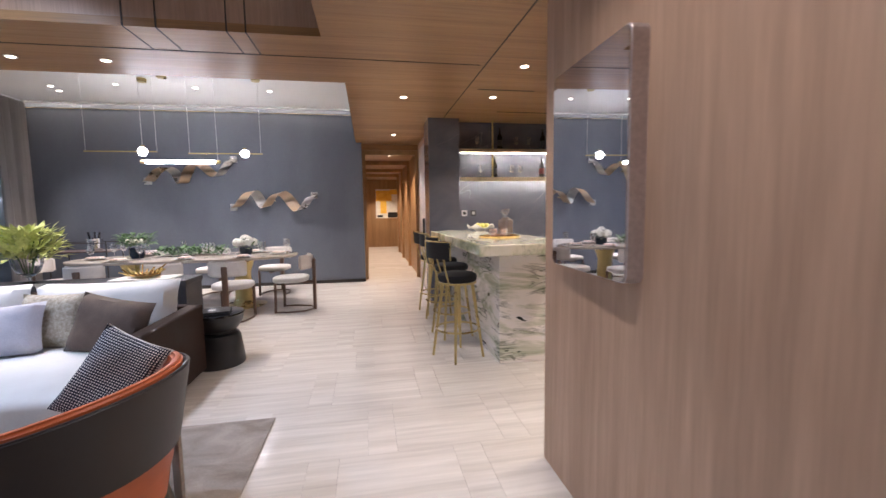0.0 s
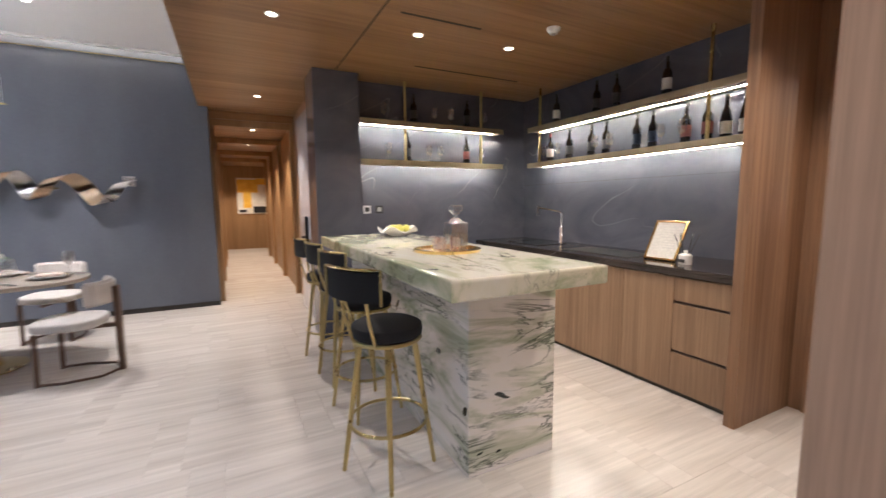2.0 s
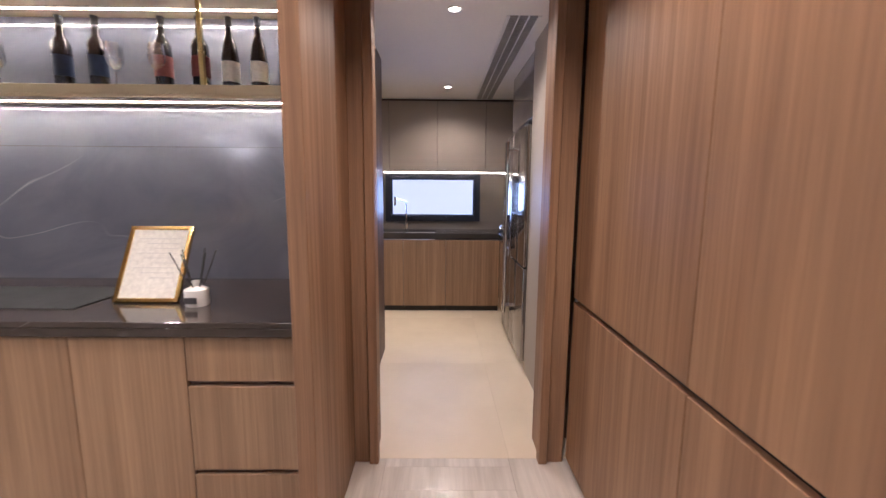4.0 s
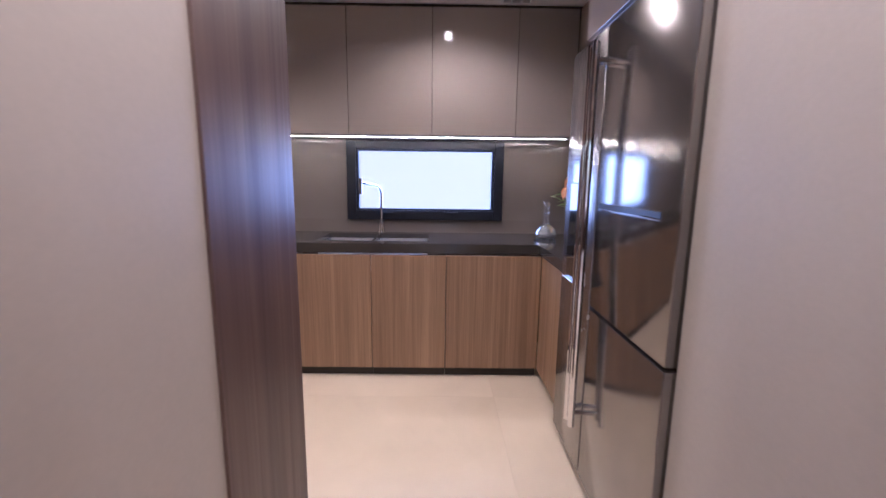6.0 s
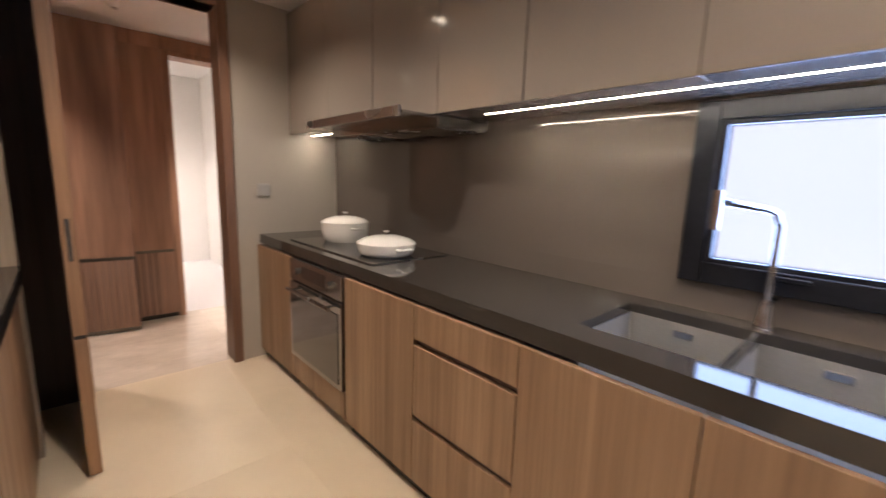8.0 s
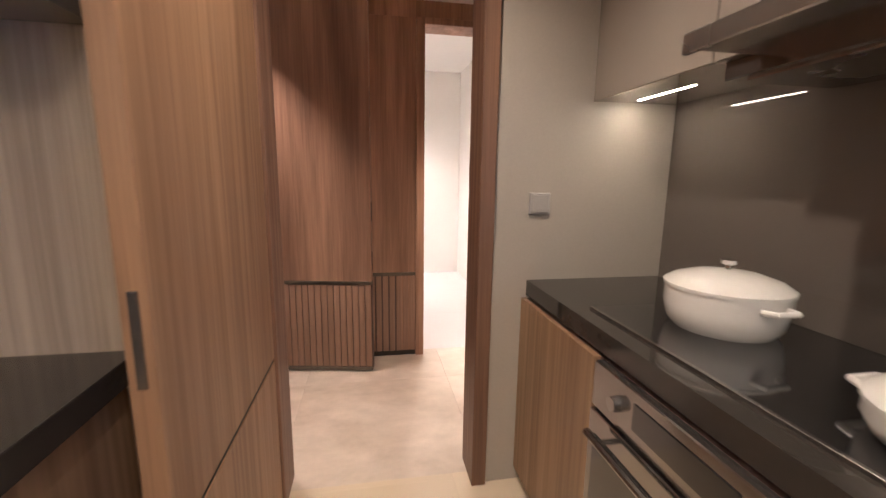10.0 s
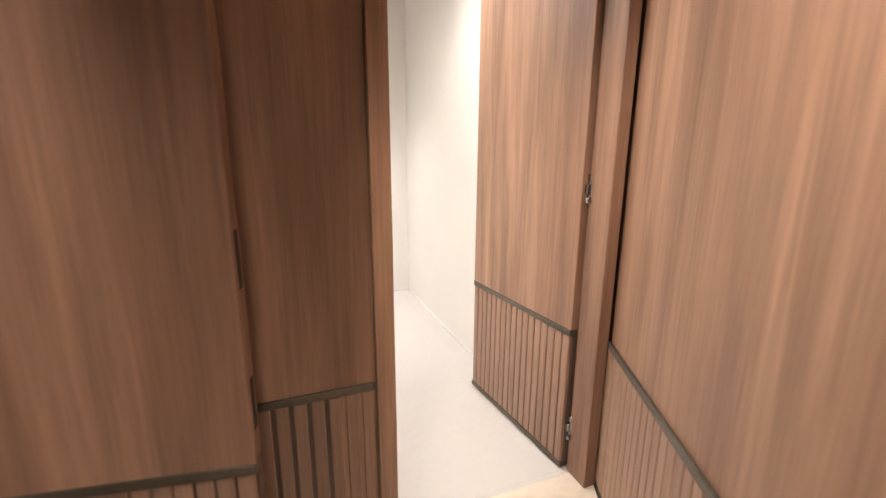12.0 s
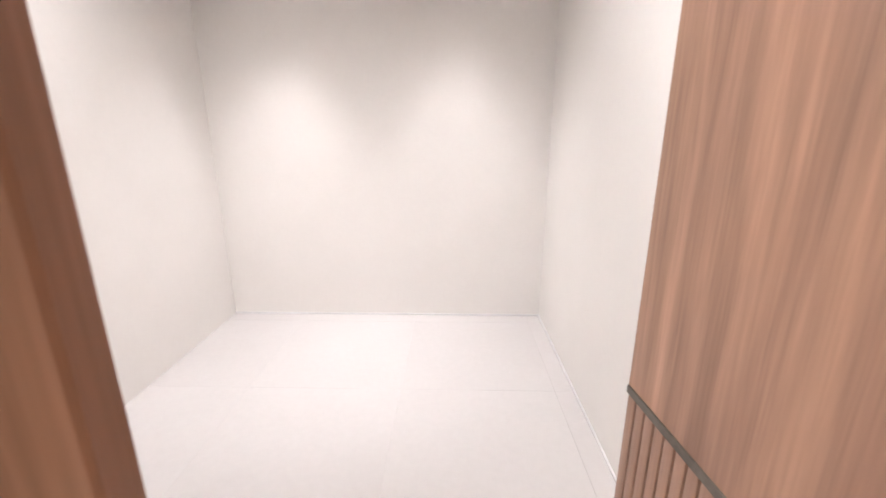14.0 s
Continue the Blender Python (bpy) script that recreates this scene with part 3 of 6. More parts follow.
structure("door_frame_4_head", bx(6.09, 6.84, 7.085, 7.27, 2.28, 2.32, 0.003), W_ENTRY, "brown veneer door head", "trim")

# small white room
structure("wall_room_west", bx(4.5, 4.66, 7.26, 9.88, 0, 2.75), WHITE_P, "plain off-white plaster wall")
structure("wall_room_north", bx(4.5, 7.1, 9.72, 9.88, 0, 2.75), WHITE_P, "plain off-white plaster wall")
structure("wall_room_east", bx(6.90, 7.1, 7.30, 9.72, 0, 2.75), WHITE_P, "plain off-white plaster wall")
structure("wall_room_south", bx(4.5, 5.92, 7.262, 7.29, 0, 2.75), WHITE_P, "plain off-white plaster wall")
structure("ceiling_room", bx(4.5, 7.1, 7.26, 9.88, 2.62, 2.75), WHITE_C, "white ceiling of the small room", "ceiling")
sk = bx(4.66, 6.9, 9.712, 9.72, 0, 0.012)
bx(6.892, 6.90, 7.4, 9.712, 0, 0.012, bm=sk)
structure("trim_room", sk, PLASTIC_W, "thin white sealant line along the wall foot", "trim")

# floors under the small rooms
def tile_floor(name, label, x0, x1, y0, y1, tx, ty, mat, ox=0.0, oy=0.0):
    fl = thing(name, label, "floor")
    fl["kind"] = "structure"
    xs, ys = [x0], [y0]
    k = math.ceil((x0 - ox) / tx)
    while ox + k * tx < x1 - 0.02:
        if ox + k * tx > x0 + 0.02:
            xs.append(ox + k * tx)
        k += 1
    k = math.ceil((y0 - oy) / ty)
    while oy + k * ty < y1 - 0.02:
        if oy + k * ty > y0 + 0.02:
            ys.append(oy + k * ty)
        k += 1
    xs.append(x1), ys.append(y1)
    for a, b in zip(xs, xs[1:]):
        for c, d in zip(ys, ys[1:]):
            part("tile", bx(a + 0.0004, b - 0.0004, c + 0.0004, d - 0.0004, -0.012, 0.0), mat, fl)
    return fl
tile_floor("floor_kitchen", "cream porcelain kitchen floor slabs", 3.66, 7.0, 1.2, 5.83, 1.2, 1.2, FLOOR_K, 3.66, 2.2)
tile_floor("floor_lobby", "beige marble lobby floor slabs", 4.0, 6.95, 5.83, 7.18, 0.9, 0.9, FLOOR_V, 5.3, 5.83)
tile_floor("floor_room", "pale floor tiles of the small room", 4.6, 6.95, 7.18, 9.8, 0.8, 0.8, surface("pale_tile", (0.60, 0.58, 0.57), (0.63, 0.61, 0.60), 0.44, 0, (1, 1, 1), (30, 30, 30), 0.02, 0.0), 5.2, 7.2)

# ---------------- lights of the place, with unseen fill spots added ---
# The spot at y 2.42 is unseen, added to brighten the tall panels.
for x, y, w in ((1.72, 3.70, 12), (2.55, 3.64, 9), (1.74, 4.75, 12), (2.54, 4.68, 10), (2.55, 2.42, 21)):
    downlight(x, y, CZ, w, 125, colour=(1.0, 0.78, 0.54) if y < 3 else (1.0, 0.82, 0.62))
for x, y in ((0.70, 4.86), (0.73, 7.25), (-1.88, 4.03), (-2.57, 4.03), (-3.9, 4.03)):
    downlight(x, y, CZ, 26, 80)
for x, y in ((0.75, 9.1), (0.75, 10.9), (0.75, 12.8), (0.75, 15.0)):
    downlight(x, y, 2.56, 42, 110, colour=(1.0, 0.76, 0.5))
for x, y in ((-4.25, 7.1), (-4.3, 7.35), (-3.3, 6.9), (-2.25, 6.95), (-1.2, 7.0)):
    downlight(x, y, 3.26, 26 if x < -4 else 52, 75, colour=(1.0, 0.85, 0.68))
# Unseen cool spots, added to fill the sofa area in place of window light.
for x, y in ((-2.6, 0.9), (-2.0, 2.5), (-3.6, 2.4)):
    downlight(x, y, 3.30, 23, 130, colour=(0.80, 0.89, 1.0))
# Unseen spots added to brighten the oak wall and the near floor.
downlight(0.5, 2.2, CZ, 10, 90)
for y in (1.1, 0.0, -1.1):
    downlight(0.50, y, CZ, 8.5, 125, colour=(1.0, 0.87, 0.72))
for x, y, w, a in ((6.02, 2.49, 10.5, 150), (4.22, 2.49, 13, 150), (5.75, 3.9, 11.5, 142), (5.9, 5.1, 11, 142)):
    downlight(x - (0.15 if y > 3 else 0), y, KZ, w, a, colour=(1.0, 0.81, 0.57))
for x, y, w in ((4.85, 6.66, 19),):
    downlight(x, y, KZ + 0.01, w, 88, colour=(1.0, 0.78, 0.58))
# The two spots at y 8.1 are added fill for the room's walls.
for x, y, w, a in ((6.32, 9.27, 27, 62), (5.22, 9.24, 32, 62), (5.25, 8.1, 22, 150), (6.3, 8.1, 16, 150)):
    downlight(x, y, 2.62, w, a, colour=(1.0, 0.85, 0.68), blend=1.0)
# Added spot with no seen source, aimed to brighten the lobby side wall.
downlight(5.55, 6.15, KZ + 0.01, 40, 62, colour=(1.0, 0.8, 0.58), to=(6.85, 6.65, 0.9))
# Added spot aimed at the open door, only to lighten its veneer.
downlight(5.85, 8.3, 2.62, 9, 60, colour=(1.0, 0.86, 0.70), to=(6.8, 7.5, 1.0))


# ---------------- unseen slabs that block sky light, and light through the windows ---
# Unseen slab, added so that no sky light leaks in from above.
structure("ceiling_slab", bx(-5.7, 9.0, -4.3, 17.6, 3.46, 3.6), WHITE_C, "unseen slab added above all rooms to block sky light", "ceiling")
# Dark sheet added over the grille opening to keep sky light out.
structure("ceiling_plenum", bx(4.2, 6.7, 1.9, 2.25, 2.56, 2.6), TRIM_DARK, "unseen dark sheet added above the air grille to block the sky", "ceiling")
structure("backdrop_kitchen", bx(8.2, 8.25, -0.5, 5.5, -0.5, 3.4), glow("bright_hazy_sky", (0.79, 0.83, 1.0), 0.45), "bright hazy daylight outside the kitchen window", "backdrop")
area_lamp("window_light", look((6.943, 2.655, 1.3), (5.0, 2.655, 1.3)), 1.01, 0.43, 4.6, (0.42, 0.60, 1.0))


# ---------------- kitchen ----------------
def cabinet(name, label, boxes, group, mat=None, depth=(0.0, 0.0)):
    """boxes: list of (name, x0, x1, y0, y1, z0, z1, material)."""
    c = thing(name, label, "cabinet", group)
    for n, x0, x1, y0, y1, z0, z1, m in boxes:
        part(n, bx(x0, x1, y0, y1, z0, z1, 0.0015), m, c)
    return c


FX, BACK = 6.315, 6.925
G1 = "kitchen base units"
def base_unit(y0, y1, fronts, label, top=0.825):
    b = [("body", FX + 0.02, BACK, y0 + 0.002, y1 - 0.002, 0.06, top, W_DARK), ("plinth", FX + 0.035, BACK, y0 + 0.001, y1 - 0.001, 0.0, 0.06, TRIM_DARK)]
    for n, z0, z1 in fronts:
        b.append((n, FX, FX + 0.02, y0 + 0.002, y1 - 0.002, z0, z1, W_KIT))
    return cabinet("base_cabinet", label, b, G1)
base_unit(5.19, 5.757, [("door", 0.065, 0.828)], "walnut veneer base cabinet beside the oven")
base_unit(3.98, 4.53, [("door", 0.065, 0.828)], "walnut veneer base cabinet with one plain door")
base_unit(3.47, 3.98, [("drawer", 0.065, 0.338), ("drawer", 0.363, 0.665), ("drawer", 0.69, 0.828)], "walnut veneer base cabinet with three drawers and dark grooves")
base_unit(2.98, 3.47, [("door", 0.065, 0.828)], "walnut veneer sink cabinet with a plain door", 0.665)
base_unit(2.496, 2.98, [("door", 0.065, 0.828)], "walnut veneer sink cabinet with a plain door", 0.665)
base_unit(1.884, 2.496, [("door", 0.065, 0.828)], "walnut veneer corner cabinet under dark counter")
cabinet("base_cabinet", "walnut veneer return cabinet beside the fridge", [("body", 5.73, 6.313, 1.31, 1.86, 0.06, 0.825, W_DARK), ("plinth", 5.73, 6.37, 1.31, 1.83, 0, 0.06, TRIM_DARK), ("door", 5.735, 6.313, 1.86, 1.882, 0.065, 0.828, W_KIT)], G1)

ov = thing("oven", "built-in steel oven with black glass door and bar handle", "oven")
part("body", bx(FX + 0.02, BACK, 4.545, 5.175, 0.06, 0.825), W_DARK, ov)
part("plinth", bx(FX + 0.055, BACK, 4.545, 5.175, 0, 0.06), TRIM_DARK, ov)
part("lower_panel", bx(FX, FX + 0.02, 4.54, 5.18, 0.065, 0.215, 0.0015), W_KIT, ov, "walnut panel under the oven")
part("control_panel", bx(FX - 0.008, FX + 0.02, 4.545, 5.175, 0.70, 0.828, 0.003), STEEL_D, ov)
part("display", bx(FX - 0.011, FX - 0.007, 4.72, 5.0, 0.735, 0.80), BLACK_G, ov)
od = part("door", bx(FX - 0.012, FX + 0.02, 4.545, 5.175, 0.22, 0.692, 0.003), STEEL_D, ov)
part("glass", bx(FX - 0.016, FX - 0.011, 4.575, 5.145, 0.25, 0.63, 0.001), BLACK_G, od)
part("handle", joined(tube([(FX - 0.05, 4.60, 0.655), (FX - 0.05, 5.12, 0.655)], 0.011, 10), joined(tube([(FX - 0.05, 4.65, 0.655), (FX, 4.65, 0.655)], 0.007, 6), tube([(FX - 0.05, 5.07, 0.655), (FX, 5.07, 0.655)], 0.007, 6))), STEEL, od, "round steel bar handle")
for y in (4.66, 5.06):
    part("knob", joined(None, lathe([(0, 0.0), (0.02, 0.0), (0.018, 0.022), (0, 0.022)], seg=14), pose(FX - 0.008, y, 0.765, 0, -90, 0)), STEEL, ov)

wt = thing("kitchen_worktop", "L-shaped charcoal stone worktop on walnut cabinets", "worktop")
for q in ((6.335, 6.45, 1.90, 5.757), (6.45, 6.925, 3.362, 5.757), (6.45, 6.925, 1.302, 2.62), (6.82, 6.925, 2.62, 3.362), (5.73, 6.45, 1.302, 1.90)):
    part("slab", bx(*q, 0.838, 0.90), MARBLE_K, wt)
part("sink_bridge", bx(6.45, 6.82, 2.985, 2.997, 0.87, 0.898), MARBLE_K, wt)
sk2 = thing("kitchen_sink", "undermounted double steel sink in the worktop", "sink")
for y0, y1 in ((2.625, 2.982), (3.0, 3.357)):
    b = bmesh.new()
    x0, x1, z0, z1 = 6.453, 6.817, 0.68, 0.868
    v = [b.verts.new(p) for p in ((x0, y0, z1), (x1, y0, z1), (x1, y1, z1), (x0, y1, z1), (x0 + .01, y0 + .01, z0), (x1 - .01, y0 + .01, z0), (x1 - .01, y1 - .01, z0), (x0 + .01, y1 - .01, z0))]
    for f in ((4, 5, 6, 7), (0, 1, 5, 4), (1, 2, 6, 5), (2, 3, 7, 6), (3, 0, 4, 7)):
        b.faces.new([v[k] for k in f])
    bmesh.ops.solidify(b, geom=b.faces[:], thickness=0.002)
    part("bowl", b, STEEL_L, sk2)
    part("drain", lathe([(0, 0.004), (0.035, 0.004), (0.04, 0.0)], (6.62, (y0 + y1) / 2, 0.682), 16), CHROME, sk2)
    part("overflow", bx(6.803, 6.812, (y0 + y1) / 2 - 0.03, (y0 + y1) / 2 + 0.03, 0.82, 0.845, 0.003), CHROME, sk2)


def bar_faucet(name, label, x, y, z, dirx, diry, rise, reach):
    f = thing(name, label, "faucet", "", (x, y, z))
    part("base", lathe([(0.028, 0), (0.028, 0.015), (0.022, 0.03), (0.018, 0.09), (0, 0.09)], seg=16), CHROME, f)
    part("spout", tube([(0, 0, 0.05), (0, 0, rise - 0.05), (dirx * 0.02, diry * 0.02, rise - 0.012), (dirx * 0.06, diry * 0.06, rise), (dirx * reach, diry * reach, rise + 0.02)], 0.011, 12), CHROME, f)
    part("spray_head", tube([(dirx * reach, diry * reach, rise + 0.05), (dirx * reach, diry * reach, rise - 0.06)], 0.014, 12), CHROME, f)
    part("lever", tube([(0.02, 0, 0.075), (0.05, -0.01, 0.085), (0.09, -0.02, 0.088)], 0.006, 8), CHROME, f)
    return f
bar_faucet("kitchen_faucet", "chrome angular pull-out kitchen faucet behind the sink", 6.868, 2.985, 0.90, -0.75, 0.5, 0.36, 0.24)

hb = thing("cooktop", "black glass cooktop with steel front edge", "cooktop")
part("glass", bx(6.41, 6.89, 4.42, 5.38, 0.90, 0.905, 0.001), BLACK_G, hb)
part("front_edge", bx(6.400, 6.41, 4.42, 5.38, 0.90, 0.908, 0.001), STEEL, hb)
part("side_edge", bx(6.41, 6.89, 4.412, 4.42, 0.90, 0.907, 0.001), STEEL, hb)


def pot(name, label, x, y, r, h, sq, z=0.905):
    p = thing(name, label, "pot", "", (x, y, z))
    part("body", lathe([(0, 0), (r * 0.82, 0.0), (r * 0.93, h * 0.18), (r, h * 0.55), (r, h), (r * 0.97, h), (r * 0.96, h * 0.6), (r * 0.8, 0.012), (0, 0.012)], seg=28, squash=sq), CERAMIC, p)
    part("lid", lathe([(r * 1.03, h), (r * 1.03, h + 0.008), (r * 0.82, h + 0.028), (r * 0.45, h + 0.043), (0, h + 0.048)], seg=28, squash=sq), CERAMIC, p)
    part("knob", lathe([(0.008, h + 0.044), (0.008, h + 0.06), (0.02, h + 0.065), (0.022, h + 0.075), (0, h + 0.079)], seg=14), CHROME, p, "steel lid knob")
    for s in (-1, 1):
        part("handle", tube([(-0.04, s * r * sq * 0.98, h * 0.78), (-0.03, s * (r * sq + 0.028), h * 0.8), (0.03, s * (r * sq + 0.028), h * 0.8), (0.04, s * r * sq * 0.98, h * 0.78)], 0.008, 8), CERAMIC, p)
    return p
pot("casserole", "white ceramic round casserole with lid on the cooktop", 6.68, 5.17, 0.15, 0.115, 1.0)
pot("shallow_casserole", "white ceramic shallow casserole with lid on the cooktop", 6.61, 4.60, 0.155, 0.06, 1.0)

# wall units with glossy doors
wg = "kitchen wall units"
ys = (5.757, 5.19, 4.17, 3.71, 3.155, 2.60, 2.04, 1.652)
for a, b in zip(ys, ys[1:]):
    c = cabinet("wall_cabinet", "glossy taupe lacquer wall cabinet without handles", [("body", 6.59, BACK, b + 0.001, a - 0.001, 1.60, 2.395, TAUPE)], wg)
    n = 2 if a - b > 0.8 else 1
    for k in range(n):
        y0, y1 = b + (a - b) * k / n, b + (a - b) * (k + 1) / n
        part("door", bx(6.57, 6.59, y0 + 0.002, y1 - 0.002, 1.598, 2.395, 0.002), TAUPE, c)
for x0, x1 in ((5.735, 6.15), (6.15, 6.568)):
    c = cabinet("wall_cabinet", "glossy taupe lacquer wall cabinet over the return counter", [("body", x0 + 0.001, x1 - 0.001, 1.302, 1.63, 1.60, 2.395, TAUPE), ("door", x0 + 0.002, x1 - 0.002, 1.63, 1.65, 1.598, 2.395, TAUPE)], wg)
# Solid dark strip: the gap's shade is put into its colour.
structure("trim_cabinet_top", bx(6.60, 6.93, 1.3, 5.757, 2.395, KZ), TRIM_DARK, "dark strip painting the shadow gap above the wall cabinets", "trim")
solid("under_cabinet_light", joined(bx(6.72, 6.727, 1.66, 4.02, 1.599, 1.604), bx(5.75, 6.5, 1.46, 1.467, 1.599, 1.604)), LED_K, "warm white light strip under the wall cabinets", "light strip")
solid("under_cabinet_light", bx(6.72, 6.727, 5.42, 5.70, 1.599, 1.604), LED_K, "short warm light strip beside the hood", "light strip")
hd = thing("range_hood", "slim steel pull-out range hood under the cabinets", "range hood")
part("visor", bx(6.40, 6.60, 4.20, 5.07, 1.585, 1.598, 0.002), STEEL_D, hd)
part("front_bar", bx(6.385, 6.40, 4.20, 5.07, 1.572, 1.615, 0.003), STEEL, hd)
part("body", bx(6.59, 6.92, 4.18, 5.17, 1.55, 1.598, 0.004), STEEL_D, hd)
for k in range(3):
    part("filter", bx(6.61, 6.90, 4.22 + 0.31 * k, 4.50 + 0.31 * k, 1.544, 1.551), STEEL, hd)

kw = thing("window_2", "dark framed frosted kitchen window above the sink", "window")
kw["kind"] = "structure"
kf = bx(6.905, 7.0, 2.06, 2.13, 1.0, 1.59, 0.003)
for q in ((6.905, 7.0, 3.18, 3.25, 1.0, 1.59), (6.905, 7.0, 2.13, 3.18, 1.0, 1.07), (6.905, 7.0, 2.13, 3.18, 1.53, 1.59)):
    bx(*q, 0.003, bm=kf)
part("window_frame", kf, ALU_D, kw)
part("sash", joined(joined(bx(6.915, 6.97, 2.13, 2.15, 1.07, 1.53), bx(6.915, 6.97, 3.16, 3.18, 1.07, 1.53)), joined(bx(6.915, 6.97, 2.15, 3.16, 1.07, 1.085), bx(6.915, 6.97, 2.15, 3.16, 1.515, 1.53))), ALU_D, kw)
pn = part("pane", bx(6.945, 6.951, 2.15, 3.16, 1.085, 1.515), FROST, kw, "bright frosted glass pane")
pn.visible_shadow = False
for y in (2.45, 2.95):
    hnd = part("handle", bx(6.893, 6.907, y - 0.05, y + 0.05, 1.045, 1.06, 0.003), ALU_D, kw, "dark flat window handle")

# fridge
fr = thing("refrigerator", "double-door dark steel refrigerator with long handles and dispenser", "refrigerator")
part("body", bx(4.645, 5.608, 1.42, 1.915, 0.03, 1.87, 0.004), BLACK_M, fr)
d1 = part("door", bx(4.65, 5.208, 1.92, 1.985, 0.06, 0.80, 0.006, 2), STEEL_D, fr)
d2 = part("door", bx(4.65, 5.208, 1.92, 1.985, 0.812, 1.865, 0.006, 2), STEEL_D, fr)
part("hatch_slot", bx(4.735, 5.18, 1.975, 1.988, 1.205, 1.225, 0.002), BLACK_M, d2, "dark hatch grip")
part("hatch_lip", bx(4.735, 5.18, 1.98, 1.989, 1.197, 1.204, 0.001), STEEL_D, d2)
d3 = part("door", bx(5.222, 5.608, 1.92, 1.985, 0.06, 1.865, 0.006, 2), STEEL, fr)
disp = part("dispenser", bx(5.295, 5.525, 1.978, 1.99, 0.86, 1.30, 0.004), BLACK_G, d3, "black dispenser panel")
part("drip_tray", bx(5.30, 5.52, 1.985, 2.006, 0.86, 0.868, 0.002), STEEL_D, d3)
for x, dd in ((5.19, d2), (5.245, d3)):
    part("handle", joined(tube([(x, 2.035, 0.30), (x, 2.035, 1.80)], 0.014, 12), joined(tube([(x, 1.98, 0.36), (x, 2.035, 0.36)], 0.01, 8), tube([(x, 1.98, 1.74), (x, 2.035, 1.74)], 0.01, 8))), CHROME, dd, "long polished bar handle")
for x in (4.70, 5.55):
    part("foot", lathe([(0, 0), (0.02, 0), (0.016, 0.04), (0, 0.04)], (x, 1.9, 0), 12), BLACK_M, fr)
part("hinge_cover", bx(4.67, 4.81, 1.88, 1.975, 1.87, 1.892, 0.004), BLACK_M, fr)
fr.location = (0.105, -0.05, 0)
cabinet("bridge_cabinet", "dark taupe cabinet above the refrigerator", [("body", 4.81, 5.725, 1.36, 1.86, 1.93, 2.41, TAUPE), ("door", 4.815, 5.265, 1.86, 1.88, 1.935, 2.41, TAUPE), ("door", 5.27, 5.72, 1.86, 1.88, 1.935, 2.41, TAUPE)], wg)

# air grille
gr = thing("air_grille", "long white slatted ceiling air grille", "air grille")
part("frame", joined(bx(4.30, 6.57, 1.965, 1.985, KZ - 0.006, KZ + 0.03), bx(4.30, 6.57, 2.155, 2.175, KZ - 0.006, KZ + 0.03)), PLASTIC_W, gr)
vane = bx(-0.004, 0.004, 1.985, 2.155, KZ - 0.002, KZ + 0.025)
v0 = part("vane", vane, PLASTIC_G, gr)
v0.location.x = 4.33
for k in range(1, 60):
    o = new("vane", v0.data)
    o.parent = gr
    o.location.x = 4.33 + k * 0.0376
for y in (2.04, 2.10):
    part("bar", bx(4.30, 6.57, y - 0.004, y + 0.004, KZ - 0.004, KZ + 0.02), PLASTIC_W, gr)

# things on the return counter
cf = thing("carafe", "clear glass ship carafe with ball stopper", "carafe", "", (6.70, 1.77, 0.90))
part("body", lathe([(0.0, 0.004), (0.07, 0.004), (0.085, 0.03), (0.07, 0.07), (0.025, 0.10), (0.018, 0.15), (0.026, 0.19), (0.024, 0.19), (0.015, 0.15), (0.021, 0.105), (0.066, 0.068), (0.08, 0.03), (0.066, 0.008), (0, 0.008)], seg=24), CLEAR, cf)
part("stopper", lathe([(0, 0.175), (0.014, 0.18), (0.012, 0.20), (0.024, 0.22), (0.028, 0.24), (0.02, 0.26), (0, 0.266)], seg=16), CLEAR, cf)


LEAF_G = surface("green_leaf", (0.03, 0.085, 0.018), (0.08, 0.16, 0.04), 0.5, 0, (20, 20, 20))
LEAF_P = surface("pale_green_leaf", (0.14, 0.22, 0.05), (0.30, 0.38, 0.11), 0.5, 0, (20, 20, 20))
PEACH = surface("peach_petal", (0.82, 0.38, 0.16), (0.88, 0.56, 0.33), 0.6, 0, (14, 14, 14))
WHITE_F = surface("white_petal", (0.75, 0.74, 0.66), (0.82, 0.81, 0.76), 0.6, 0, (14, 14, 14))


def petal_ball(r, seed, n=46, at=(0, 0, 0), bm=None):
    """A full flower head of overlapping cupped petals."""
    rnd = random.Random(seed)
    own = bm or bmesh.new()
    for i in range(n):
        lay = i / n
        th = i * 2.39996
        el = math.acos(1 - 1.55 * lay)
        d = Vector((math.sin(el) * math.cos(th), math.sin(el) * math.sin(th), math.cos(el)))
        d = (d + Vector((rnd.uniform(-.12, .12), rnd.uniform(-.12, .12), rnd.uniform(-.1, .1)))).normalized()
        u = d.cross(Vector((0.3, 0.2, 1))).normalized()
        w = d.cross(u)
        c = Vector(at) + d * r * (0.62 + 0.36 * lay)
        s = r * (0.30 + 0.26 * lay)
        vs = [own.verts.new(c + u * s * a + w * s * b + d * s * k) for a, b, k in ((0, -0.8, -0.35), (0.75, -0.2, 0.0), (0.5, 0.7, 0.3), (-0.5, 0.7, 0.3), (-0.75, -0.2, 0.0))]
        vc = own.verts.new(c + d * s * -0.15)
        for k in range(5):
            own.faces.new((vs[k], vs[(k + 1) % 5], vc))
    return own


